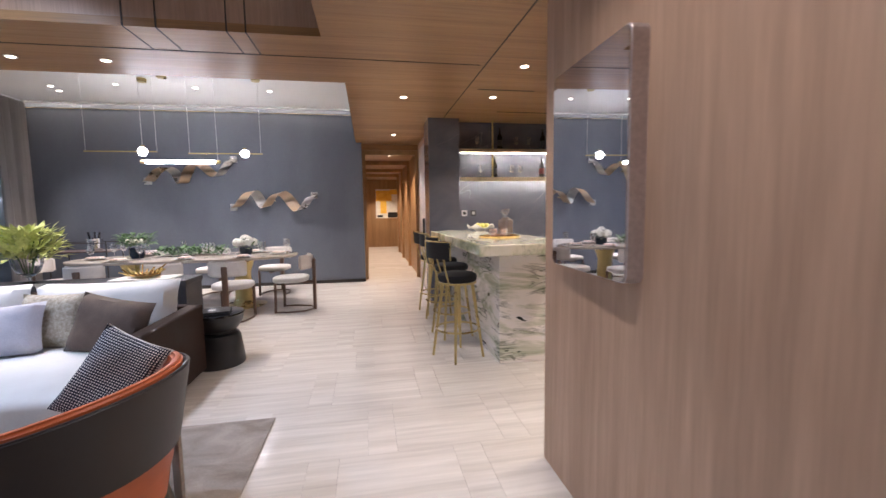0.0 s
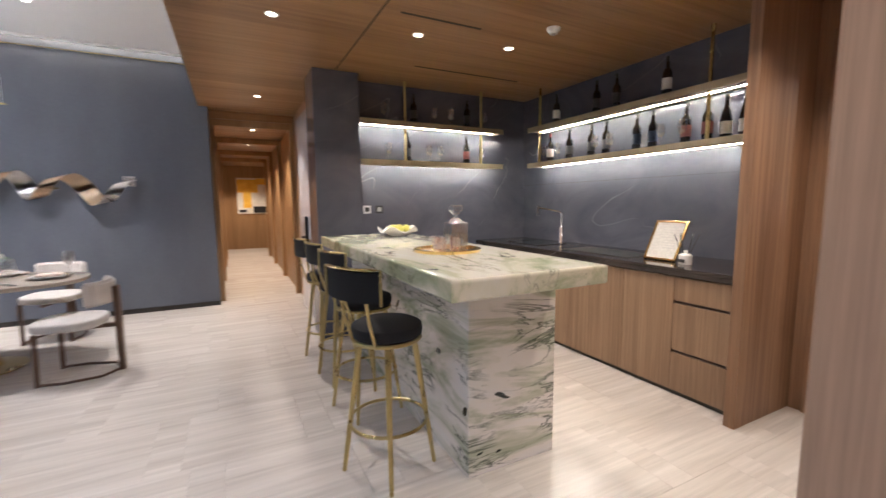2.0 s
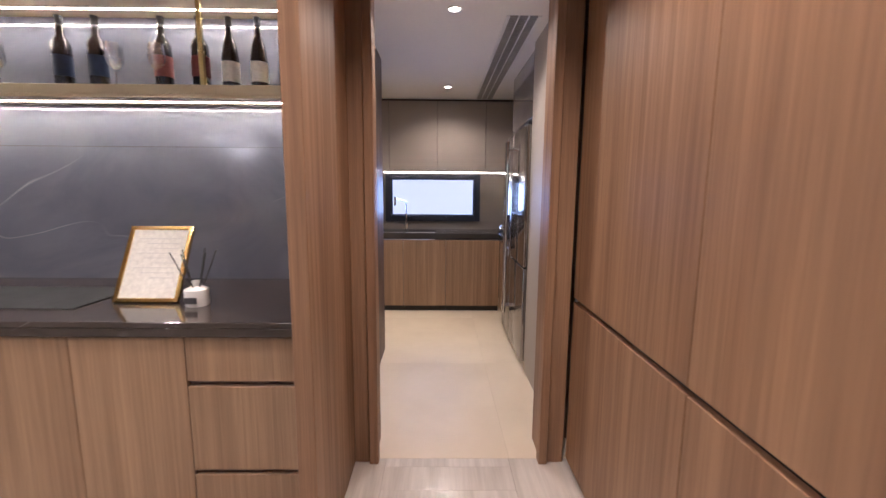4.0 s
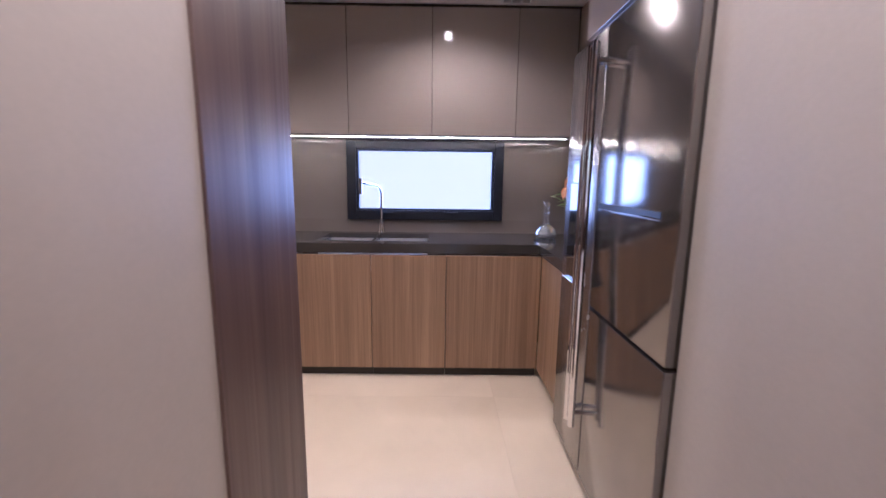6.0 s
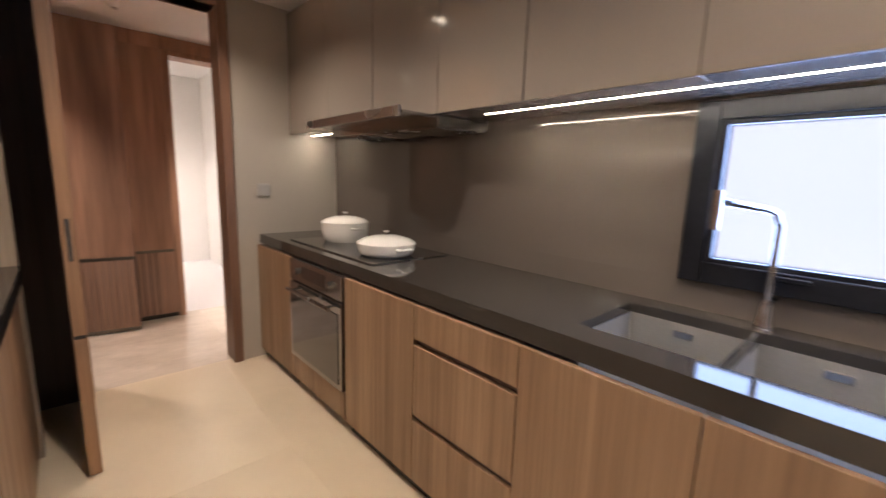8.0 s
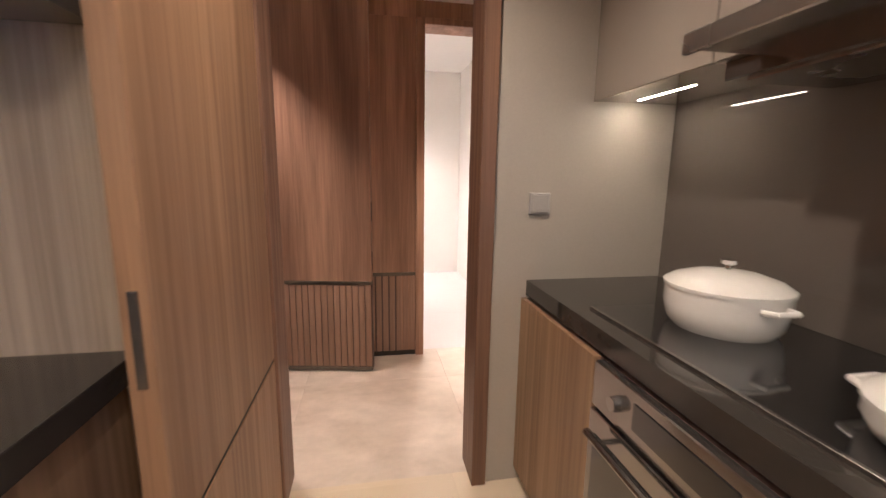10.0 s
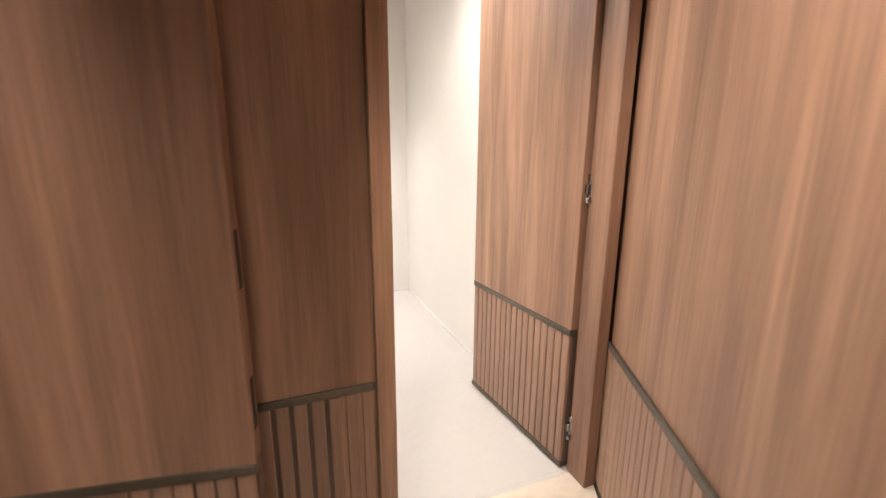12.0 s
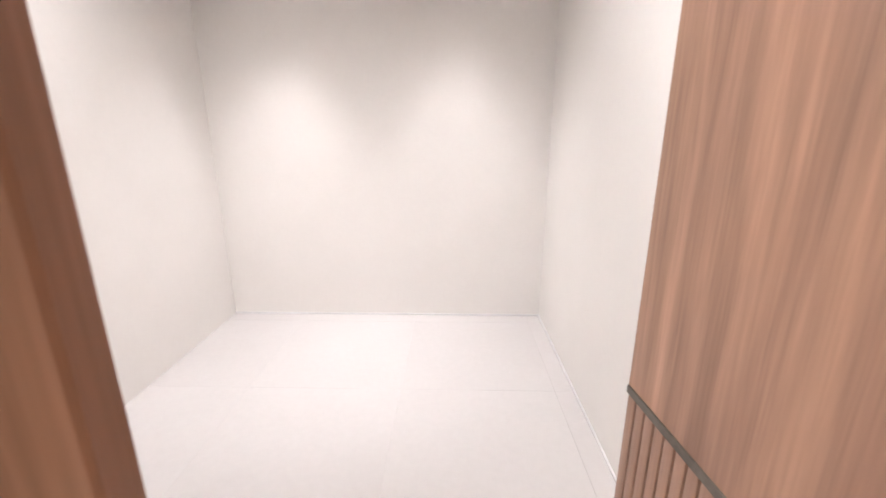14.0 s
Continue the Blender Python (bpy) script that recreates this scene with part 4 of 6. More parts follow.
def leaf_spray(n, r0, r1, z0, z1, size, seed, at=(0, 0, 0), lean=0.5, bm=None):
    """Many single pointed leaves about a centre."""
    rnd = random.Random(seed)
    own = bm or bmesh.new()
    for i in range(n):
        th, rr, z = rnd.uniform(0, 6.283), rnd.uniform(r0, r1), rnd.uniform(z0, z1)
        c = Vector(at) + Vector((rr * math.cos(th), rr * math.sin(th), z))
        d = Vector((math.cos(th + rnd.uniform(-.8, .8)), math.sin(th + rnd.uniform(-.8, .8)), rnd.uniform(-0.2, 1.0) * lean * 2)).normalized()
        u = d.cross(Vector((rnd.uniform(-.3, .3), rnd.uniform(-.3, .3), 1))).normalized()
        n_ = u.cross(d)
        s = size * rnd.uniform(0.7, 1.25)
        a = own.verts.new(c)
        b1, b2 = own.verts.new(c + d * s * 0.5 + u * s * 0.2 + n_ * s * 0.06), own.verts.new(c + d * s * 0.5 - u * s * 0.2 + n_ * s * 0.06)
        m = own.verts.new(c + d * s * 0.52)
        e = own.verts.new(c + d * s - n_ * s * 0.08)
        for f in ((a, b1, m), (a, m, b2), (b1, e, m), (m, e, b2)):
            own.faces.new(f)
    return own


fv = thing("flower_vase", "glass vase of peach peonies on the return counter", "flower vase", "", (6.72, 1.48, 0.90))
part("vase", lathe([(0, 0.0), (0.055, 0.0), (0.06, 0.01), (0.065, 0.20), (0.062, 0.20), (0.056, 0.014), (0, 0.014)], seg=20), CLEAR, fv)
for i, (x, y, z, r) in enumerate(((-0.06, 0.10, 0.36, 0.07), (-0.05, -0.04, 0.37, 0.085), (0.03, 0.04, 0.44, 0.085), (-0.13, 0.01, 0.33, 0.07), (0.05, -0.09, 0.38, 0.075))):
    part("flower", petal_ball(r, i, at=(x, y, z)), PEACH, fv, smooth=True)
    part("stem", tube([(x * 0.2, y * 0.2, 0.02), (x * 0.5, y * 0.5, 0.2), (x, y, z - 0.03)], 0.004, 6), LEAF_G, fv)
part("leaves", leaf_spray(46, 0.05, 0.13, 0.2, 0.36, 0.10, 3), LEAF_P, fv)
fv.scale = (1.22, 1.22, 0.94)

# left-hand counter of the kitchen
cabinet("base_cabinet", "pale walnut base units under the charcoal side worktop", [("body", 4.64, 5.14, 3.11, 5.21, 0.06, 0.828, W_DARK), ("plinth", 4.64, 5.10, 3.11, 5.21, 0, 0.06, TRIM_DARK)] + [("door", 5.14, 5.16, 3.112 + 0.525 * k, 3.632 + 0.525 * k, 0.065, 0.828, W_KIT) for k in range(4)], G1)
solid("side_worktop", bx(4.622, 5.18, 3.11, 5.235, 0.838, 0.90, 0.002), MARBLE_K, "charcoal stone worktop with rounded edge", "worktop")
ASH = wood("ash_grey_veneer", (0.30, 0.235, 0.18), (0.46, 0.38, 0.30), "z", 0.45, 16)
cabinet("wall_cabinet", "glossy taupe lacquer wall cabinet over the side counter", [("body", 4.622, 4.97, 3.11, 5.25, 1.60, 2.41, TAUPE)] + [("door", 4.97, 4.99, 3.112 + 0.535 * k, 3.643 + 0.535 * k, 1.598, 2.41, TAUPE) for k in range(4)], wg)
cabinet("tall_filler", "tall end panel, pale veneer below and dark above", [("veneer", 4.622, 5.17, 5.235, 5.26, 0.0, 1.60, ASH), ("panel", 4.62, 5.17, 5.262, 5.285, 0.0, 2.41, BLACK_M), ("panel", 4.992, 5.17, 5.0, 5.25, 1.60, 2.41, TAUPE)], wg)
solid("under_cabinet_light", bx(4.72, 4.727, 3.2, 4.75, 1.599, 1.604), LED_K, "warm white light strip over the side counter", "light strip")
sb = thing("serving_board", "round wooden board with cups on the side counter", "serving board", "", (4.765, 4.80, 0.90))
part("board", lathe([(0, 0), (0.118, 0), (0.125, 0.008), (0.118, 0.016), (0, 0.016)], seg=28), wood("board_wood", (0.22, 0.11, 0.05), (0.34, 0.19, 0.09), "x", 0.4, 20), sb)
for x, y, m, c in ((0.0, 0.07, CERAMIC, "white"), (0.03, -0.04, surface("marbled_ceramic", (0.45, 0.47, 0.5), (0.7, 0.7, 0.7), 0.3, 0, (25, 25, 25)), "grey"), (-0.08, 0.06, surface("navy_ceramic", (0.02, 0.03, 0.06), (0.05, 0.06, 0.09), 0.3), "navy")):
    cup = thing("cup", "small %s ceramic cup on the round board" % c, "cup", "cups on the board", (4.76 + x * 0.8, 4.80 + y * 0.8, 0.916))
    part("bowl", lathe([(0, 0), (0.036, 0), (0.042, 0.012), (0.043, 0.065), (0.039, 0.065), (0.037, 0.014), (0, 0.01)], seg=20), m, cup)
sw = thing("light_switch", "grey square wall switch beside the lobby door", "light switch")
part("plate", bx(6.327, 6.413, 5.745, 5.757, 1.165, 1.25, 0.003), PLASTIC_G, sw)
part("rocker", bx(6.335, 6.405, 5.741, 5.746, 1.173, 1.242, 0.002), PLASTIC_G, sw)

# open kitchen door
kd = thing("door_1", "open brown veneer kitchen door against the side units", "door")
kd["kind"] = "structure"
part("leaf", bx(5.315, 5.36, 4.935, 5.733, 0.64, 2.30, 0.002), W_BROWN, kd)
part("leaf_lower", bx(5.315, 5.36, 4.935, 5.733, 0.008, 0.625, 0.002), W_BROWN, kd)
part("groove", bx(5.318, 5.356, 4.937, 5.731, 0.62, 0.645), TRIM_DARK, kd)
part("lock_plate", bx(5.33, 5.346, 4.931, 4.937, 0.95, 1.12, 0.001), STEEL, kd)


# ---------------- lobby doors with ribbed bands ----------------
def ribbed_leaf(ob, length, height, side, pitch=0.042, hinge_bars=True, slat_mat=W_SLAT):
    """Leaf along x with its visible face at y = 0; side: where its body lies."""
    s = side
    lo, hi = sorted((0.0, 0.05 * s))
    part("panel", bx(0, length, lo, hi, 0.625, height, 0.002), W_ENTRY, ob)
    lo, hi = sorted((0.014 * s, 0.05 * s))
    part("lower_panel", bx(0, length, lo, hi, 0.015, 0.605, 0.001), W_DARK, ob)
    lo, hi = sorted((-0.004 * s, 0.045 * s))
    part("top_bar", bx(0, length, lo, hi, 0.602, 0.627, 0.002), TRIM_BRONZE, ob, "bronze trim bar")
    part("bottom_bar", bx(0, length, lo, hi, 0.012, 0.035, 0.002), TRIM_BRONZE, ob, "bronze trim bar")
    n = int((length - 0.02) / pitch)
    lo, hi = sorted((-0.002 * s, 0.016 * s))
    sl = part("slat", bx(-0.0183, 0.0183, lo, hi, 0.035, 0.602, 0.005, 2), slat_mat, ob)
    sl.location.x = 0.025
    for k in range(1, n):
        o = new("slat", sl.data)
        o.parent = ob
        o.location.x = 0.025 + k * (length - 0.05) / (n - 1)


e1 = thing("door_2", "wide walnut entrance door ajar with ribbed lower band", "door", "", (4.615, 7.049, 0.0), -9.47)
e1["kind"] = "structure"
ribbed_leaf(e1, 1.12, 2.37, 1, 0.040)
for z in (1.02, 0.70):
    part("lock_slot", bx(1.119, 1.1215, 0.015, 0.035, z, z + 0.12), TRIM_DARK, e1)
e2 = thing("door_3", "open walnut door with ribbed lower band and steel hinges", "door", "", (6.816, 7.203, 0.0), 95.3)
e2["kind"] = "structure"
ribbed_leaf(e2, 0.729, 2.27, -1, 0.0405)
for z in (0.202, 1.169, 2.0):
    hg = part("hinge", joined(bx(-0.022, 0.0, -0.035, -0.02, z - 0.055, z + 0.055, 0.003), joined(bx(-0.014, 0.004, -0.045, -0.012, z - 0.018, z + 0.018, 0.002), bx(-0.026, -0.012, -0.03, -0.006, z - 0.05, z - 0.028, 0.003))), STEEL, e2, "small steel concealed hinge")


def rib_band(name, label, x0, x1, at, rz, flat=False):
    t = thing(name, label, "wall panel", "", at, rz)
    t["kind"] = "structure"
    L = x1 - x0
    part("top_bar", bx(0, L, -0.012, 0.0, 0.602, 0.627, 0.002), TRIM_BRONZE, t, "bronze trim bar")
    part("bottom_bar", bx(0, L, -0.010, 0.0, 0.0, 0.035, 0.002), TRIM_DARK, t)
    part("backing", bx(0, L, -0.002, 0.0, 0.035, 0.602), W_DARK, t)
    n = int(L / 0.042)
    sl = part("slat", bx(-0.0185, 0.0185, -0.010, -0.002, 0.035, 0.602, 0.003), W_SLAT, t)
    sl.location.x = 0.021
    for k in range(1, n):
        o = new("slat", sl.data)
        o.parent = t
        o.location.x = 0.021 + k * (L - 0.042) / (n - 1)
rib_band("wall_panel_ribbed", "ribbed walnut band low on the lobby wall", 5.70, 6.03, (5.70, 7.112, 0), 0)
rib_band("wall_panel_ribbed", "ribbed walnut band low on the lobby side wall", 0, 1.26, (6.895, 7.075, 0), -116.4)
rp = structure("trim_lobby", bx(5.70, 6.033, 7.104, 7.112, 0.627, 2.32, 0.002), W_ENTRY, "brown veneer panel above the ribbed band", "trim")
sd = thing("smoke_detector", "round white smoke detector on the lobby ceiling", "smoke detector", "", (5.70, 6.5, KZ + 0.01))
part("body", lathe([(0, -0.04), (0.03, -0.04), (0.036, -0.03), (0.05, -0.014), (0.052, 0.0), (0, 0)], seg=24), PLASTIC_W, sd)
part("sensor", lathe([(0, -0.05), (0.015, -0.05), (0.018, -0.04), (0, -0.04)], seg=12), PLASTIC_G, sd)
copy_thing(sd, pose(2.60, 4.20, CZ))["label"] = "round white smoke detector on the wood ceiling"


# ---------------- bar ----------------
gb = "bar base units"
FB = 3.12
def bar_unit(y0, y1, fronts, label):
    b = [("body", FB + 0.02, 3.83, y0 + 0.002, y1 - 0.002, 0.05, 0.85, W_DARK), ("plinth", FB + 0.015, 3.83, y0 + 0.001, y1 - 0.001, 0, 0.05, TRIM_DARK)]
    for n, z0, z1 in fronts:
        b.append((n, FB, FB + 0.02, y0 + 0.0015, y1 - 0.0015, z0, z1, W_KIT))
    cabinet("bar_cabinet", label, b, gb)
bar_unit(3.064, 3.495, [("drawer", 0.032, 0.31), ("drawer", 0.33, 0.665), ("drawer", 0.685, 0.852)], "walnut veneer bar cabinet with three drawers")
for y0, y1 in ((3.495, 3.915), (3.915, 4.50), (4.50, 5.10), (5.10, 5.62), (5.62, 6.118)):
    bar_unit(y0, y1, [("door", 0.032, 0.852)], "walnut veneer bar cabinet with a plain door")
bcn = thing("bar_counter", "polished brown-black marble bar counter", "worktop")
part("slab", bx(3.10, 3.838, 3.064, 6.118, 0.893, 0.915, 0.002), MARBLE_B, bcn)
part("front_apron", bx(3.101, 3.125, 3.065, 6.117, 0.86, 0.8925, 0.0015), MARBLE_B, bcn)
solid("bar_hob", bx(3.25, 3.62, 4.0, 4.75, 0.915, 0.92, 0.002), BLACK_M, "thin black mat inset in the bar counter", "counter mat")
bs = thing("bar_sink", "dark undermounted sink in the bar counter", "sink")
part("bowl", bx(3.28, 3.66, 5.15, 5.65, 0.915, 0.919, 0.002), BLACK_G, bs)
part("rim", bx(3.27, 3.67, 5.14, 5.152, 0.915, 0.922), STEEL_D, bs)
part("rim", bx(3.27, 3.67, 5.648, 5.66, 0.915, 0.922), STEEL_D, bs)
bf = thing("bar_faucet", "slim chrome bar faucet with a square spray head against grey marble", "faucet", "", (3.70, 5.25, 0.915))
part("base", lathe([(0, 0), (0.026, 0), (0.026, 0.012), (0.021, 0.02), (0.021, 0.17), (0.016, 0.18), (0, 0.18)], seg=18), CHROME, bf)
part("spout", tube([(0, 0, 0.17), (0, 0, 0.335), (-0.01, 0.02, 0.352), (-0.10, 0.27, 0.395)], 0.009, 10), CHROME, bf)
part("spray_head", bx(-0.118, -0.085, 0.262, 0.292, 0.30, 0.425, 0.004, 2), CHROME, bf)
part("lever", tube([(-0.015, -0.01, 0.12), (-0.05, -0.035, 0.135), (-0.075, -0.05, 0.165)], 0.006, 8), CHROME, bf)


def led_shelf(name, label, x0, x1, y0, y1, z, front):
    s = thing(name, label, "shelf", "lit bar shelves")
    part("board", bx(x0, x1, y0, y1, z + 0.012, z + 0.056, 0.002), BRASS_S, s)
    part("lip", bx(*front, z, z + 0.012), BRASS_S, s)
    return s
B0, B1, C0, C1 = 1.60, 3.36, 3.064, 5.72
for z in (1.782, 2.195):
    s = led_shelf("bar_shelf", "brass-edged bar shelf with a warm light strip below", B0, B1, 5.91, 6.118, z, (B0, B1, 5.91, 5.92))
    part("light_strip", bx(B0 + 0.03, B1 - 0.08, 6.015, 6.022, z + 0.0113, z + 0.016), LED, s, "glowing warm strip")
    s = led_shelf("bar_shelf", "brass-edged bar shelf with a warm light strip below", 3.58, 3.838, C0, C1, z, (3.58, 3.59, C0, C1))
    part("light_strip", bx(3.735, 3.742, C0 + 0.01, C1 - 0.1, z + 0.0113, z + 0.016), LED, s, "glowing warm strip")
rod = solid("shelf_rod", bx(2.085, 2.105, 5.922, 5.942, 1.838, CZ, 0.002), BRASS, "square brass hanger rod of the shelves", "rod", "shelf hangers")
copy_thing(rod, Matrix.Translation((0.96, 0, 0)))
for y in (3.61, 5.52):
    solid("shelf_rod", bx(3.592, 3.612, y, y + 0.02, 1.838, CZ, 0.002), BRASS, "square brass hanger rod of the shelves", "rod", "shelf hangers")

LABEL_W = surface("cream_label", (0.68, 0.66, 0.60), (0.75, 0.73, 0.67), 0.6)
LABEL_R = surface("red_label", (0.13, 0.025, 0.025), (0.20, 0.06, 0.05), 0.6)
LABEL_B = surface("dark_blue_label", (0.01, 0.016, 0.035), (0.016, 0.03, 0.07), 0.3)
LABEL_K = surface("charcoal_label", (0.03, 0.03, 0.035), (0.06, 0.06, 0.06), 0.5)
FOIL_R = surface("red_foil", (0.10, 0.012, 0.014), (0.16, 0.02, 0.02), 0.35, 0.5)


def bottle_kind(kind):
    """Parts of a wine bottle: body, label, capsule; kind: slope, square or label colour."""
    ob = thing("wine_bottle", {"w": "dark wine bottle with a cream label", "r": "dark wine bottle with a red label", "b": "dark wine bottle with a blue label", "k": "dark wine bottle with a charcoal label", "s": "slope-shouldered dark wine bottle with a white label", "f": "dark wine bottle with cream label and red foil"}[kind], "bottle", "wine bottles on the bar shelves")
    slope = kind == "s"
    prof = [(0, 0.0), (0.034, 0.0), (0.037, 0.006), (0.037, 0.14 if slope else 0.185), (0.030, 0.19 if slope else 0.205), (0.0155, 0.235 if slope else 0.228), (0.0135, 0.30), (0.0155, 0.302), (0.0155, 0.312), (0, 0.312)]
    part("glass", lathe(prof, seg=18), BOTTLE, ob)
    lm = {"w": LABEL_W, "r": LABEL_R, "b": LABEL_B, "k": LABEL_K, "s": LABEL_W, "f": LABEL_W}[kind]
    z0, z1 = (0.03, 0.118) if slope else (0.05, 0.14)
    part("label", lathe([(0.0365, z0), (0.0378, z0), (0.0378, z1), (0.0365, z1)], seg=18), lm, ob, "plain paper label")
    part("capsule", lathe([(0.0142, 0.245), (0.0145, 0.30), (0.0165, 0.302), (0.0165, 0.313), (0, 0.3135)], seg=14), FOIL_R if kind == "f" else BLACK_M, ob)
    return ob
first = {}
def bottle(kind, x, y, z):
    if kind not in first:
        first[kind] = bottle_kind(kind)
        first[kind].matrix_basis = pose(x, y, z)
    else:
        copy_thing(first[kind], pose(x, y, z, 0, 0, random.uniform(0, 360)))
gl = []
def wine_glass(x, y, z, s=1.0, group="stemmed glasses on the bar shelves"):
    if not gl:
        w = thing("wine_glass", "clear stemmed wine glass", "glass", group, (x, y, z))
        part("bowl", lathe([(0.004, 0.075), (0.02, 0.082), (0.034, 0.105), (0.037, 0.13), (0.031, 0.185), (0.0298, 0.185), (0.0355, 0.13), (0.0325, 0.106), (0.019, 0.085), (0, 0.079)], seg=16), CLEAR, w)
        part("stem", lathe([(0.003, 0.004), (0.0028, 0.04), (0.004, 0.075), (0, 0.079)], seg=8), CLEAR, w)
        part("foot", lathe([(0, 0), (0.032, 0), (0.032, 0.002), (0.006, 0.005), (0.003, 0.008)], seg=16), CLEAR, w)
        gl.append(w)
    else:
        c = copy_thing(gl[0], pose(x, y, z))
        c["group"] = group
        c.scale = (s, s, s)
T1, T2 = 1.8385, 2.2515
for k, x in (("k", 2.13), ("r", 2.87)):
    bottle(k, x * 1.01, 6.005, T1)
for k, x in (("k", 2.23), ("k", 2.91)):
    bottle(k, x, 6.005, T2)
for x in (1.91, 2.385, 2.525, 3.07):
    wine_glass(x * 1.01, 6.0, T1)
for x in (1.88, 2.48, 2.69, 3.14):
    wine_glass(x, 6.0, T2)
for k, y in (("s", 3.40), ("s", 3.53), ("r", 3.665), ("r", 3.835), ("b", 4.13), ("b", 4.29), ("k", 4.634), ("k", 4.82), ("k", 5.13), ("f", 5.43)):
    bottle(k, 3.675, y, T1)
for k, y in (("w", 4.02), ("k", 4.53), ("k", 4.77), ("w", 5.34)):
    bottle(k, 3.675, y, T2)
for y in (4.03, 3.84, 4.56, 4.74, 5.27, 5.49):
    wine_glass(3.64, y, T1)
sc = thing("wall_socket", "white framed wall socket on grey marble", "socket", "sockets")
part("plate", bx(1.66, 1.745, 6.108, 6.12, 1.27, 1.355, 0.003), PLASTIC_W, sc)
part("insert", bx(1.678, 1.727, 6.104, 6.11, 1.288, 1.337, 0.002), BLACK_M, sc)
sc2 = thing("wall_socket", "black wall socket on grey marble", "socket", "sockets")
part("plate", bx(1.80, 1.885, 6.108, 6.12, 1.27, 1.355, 0.003), BLACK_M, sc2)
part("insert", bx(1.82, 1.865, 6.104, 6.11, 1.29, 1.335, 0.002), PLASTIC_G, sc2)

pf = thing("picture_frame", "gold photo frame with a white sheet leaning on the counter", "picture frame", "", (3.35, 3.785, 0.917), 0)
ft = pose(0, 0, 0, 0, 27, 0)
fb = bx(-0.01, 0.008, -0.135, -0.117, 0, 0.34, 0.002)
for q in ((0.117, 0.135, 0.0, 0.34), (-0.117, 0.117, 0.0, 0.018), (-0.117, 0.117, 0.322, 0.34)):
    bx(-0.01, 0.008, *q, 0.002, bm=fb)
part("frame", joined(None, fb, ft), GOLD, pf)
part("sheet", joined(None, bx(-0.004, 0.004, -0.118, 0.118, 0.017, 0.323), ft), LABEL_W, pf, "white printed sheet")
lines = bmesh.new()
for k in range(9):
    joined(lines, bx(-0.0052, -0.0042, -0.09, 0.09 - 0.04 * (k % 3), 0.28 - 0.022 * k, 0.2825 - 0.022 * k), ft)
part("printed_lines", lines, plain("faint_print", (0.56, 0.55, 0.53), 0.6), pf, "grey unreadable lines of print")
part("strut", joined(None, bx(0.0, 0.004, -0.02, 0.02, 0.0, 0.22), pose(0.19, 0, 0, 0, -14, 0)), BLACK_M, pf)
rd = thing("reed_diffuser", "small glass reed diffuser with black sticks", "diffuser", "", (3.33, 3.56, 0.915))
part("jar", lathe([(0, 0), (0.032, 0), (0.034, 0.005), (0.034, 0.05), (0.014, 0.06), (0.014, 0.075), (0.011, 0.075), (0.011, 0.058), (0.03, 0.048), (0.03, 0.006), (0, 0.006)], seg=16), CERAMIC, rd)
for k in range(6):
    a = k * 1.05
    part("stick", tube([(0.004 * math.cos(a), 0.004 * math.sin(a), 0.02), (0.06 * math.cos(a), 0.06 * math.sin(a), 0.165)], 0.0022, 6), BLACK_M, rd)
part("label", bx(-0.0365, -0.0335, -0.018, 0.018, 0.012, 0.03), LABEL_K, rd)
rd.scale = (1.35, 1.35, 1.35)

# steel unit beside the mirror wall
su = thing("steel_cabinet", "tall brushed steel unit with a dark grip slot", "steel cabinet")
part("body", bx(1.36, 1.99, 1.37, 1.83, 0.0, CZ - 0.02), BLACK_M, su)
part("door", bx(1.365, 1.99, 1.83, 1.90, 0.86, CZ - 0.03, 0.003), STEEL_B, su)
part("drawer", bx(1.365, 1.99, 1.83, 1.90, 0.05, 0.82, 0.003), STEEL_B, su)
part("grip", bx(1.365, 1.985, 1.82, 1.85, 0.82, 0.86), BLACK_M, su, "dark grip slot")

# island
isl = thing("island", "green-veined pale marble bar island", "island")
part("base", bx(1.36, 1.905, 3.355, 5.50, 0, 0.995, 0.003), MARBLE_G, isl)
part("top", slab([(1.10, 3.04), (1.93, 3.04), (1.93, 5.56), (1.10, 5.56)], 0.995, 1.085, 0.014, 3), MARBLE_GT, isl, "thick marble slab with rounded edges")

st = thing("bar_stool", "brass-legged bar stool with black velvet seat and back", "bar stool", "bar stools at the island", (1.05, 3.645, 0), 27)
part("seat", lathe([(0, 0.68), (0.16, 0.68), (0.178, 0.693), (0.182, 0.72), (0.176, 0.742), (0.15, 0.754), (0, 0.758)], seg=32), BLACK_V, st)
part("seat_ring", lathe([(0.14, 0.666), (0.176, 0.666), (0.180, 0.672), (0.176, 0.682), (0.14, 0.682)], seg=32), BRASS, st)
for k in range(4):
    a = radians(45 + 90 * k)
    part("leg", tube([(0.135 * math.cos(a), 0.135 * math.sin(a), 0.67), (0.235 * math.cos(a), 0.235 * math.sin(a), 0.0)], 0.016, 10, taper=0.011), BRASS, st)
part("foot_ring", tube([(0.20 * math.cos(k * math.pi / 16), 0.20 * math.sin(k * math.pi / 16), 0.26) for k in range(32)], 0.0085, 8, closed=True), BRASS, st)
arc = [(0.13 - 0.38 * math.cos(radians(a)), 0.38 * math.sin(radians(a))) for a in range(-27, 28, 6)]
bb = bmesh.new()
for i, (x, y) in enumerate(arc):
    d = Vector((x, y, 0)).normalized()
    for z, o in ((0.895, 0.0), (0.895, 0.024), (1.035, 0.024), (1.035, 0.0)):
        bb.verts.new(Vector((x, y, z)) + d * (o - 0.011))
bb.verts.ensure_lookup_table()
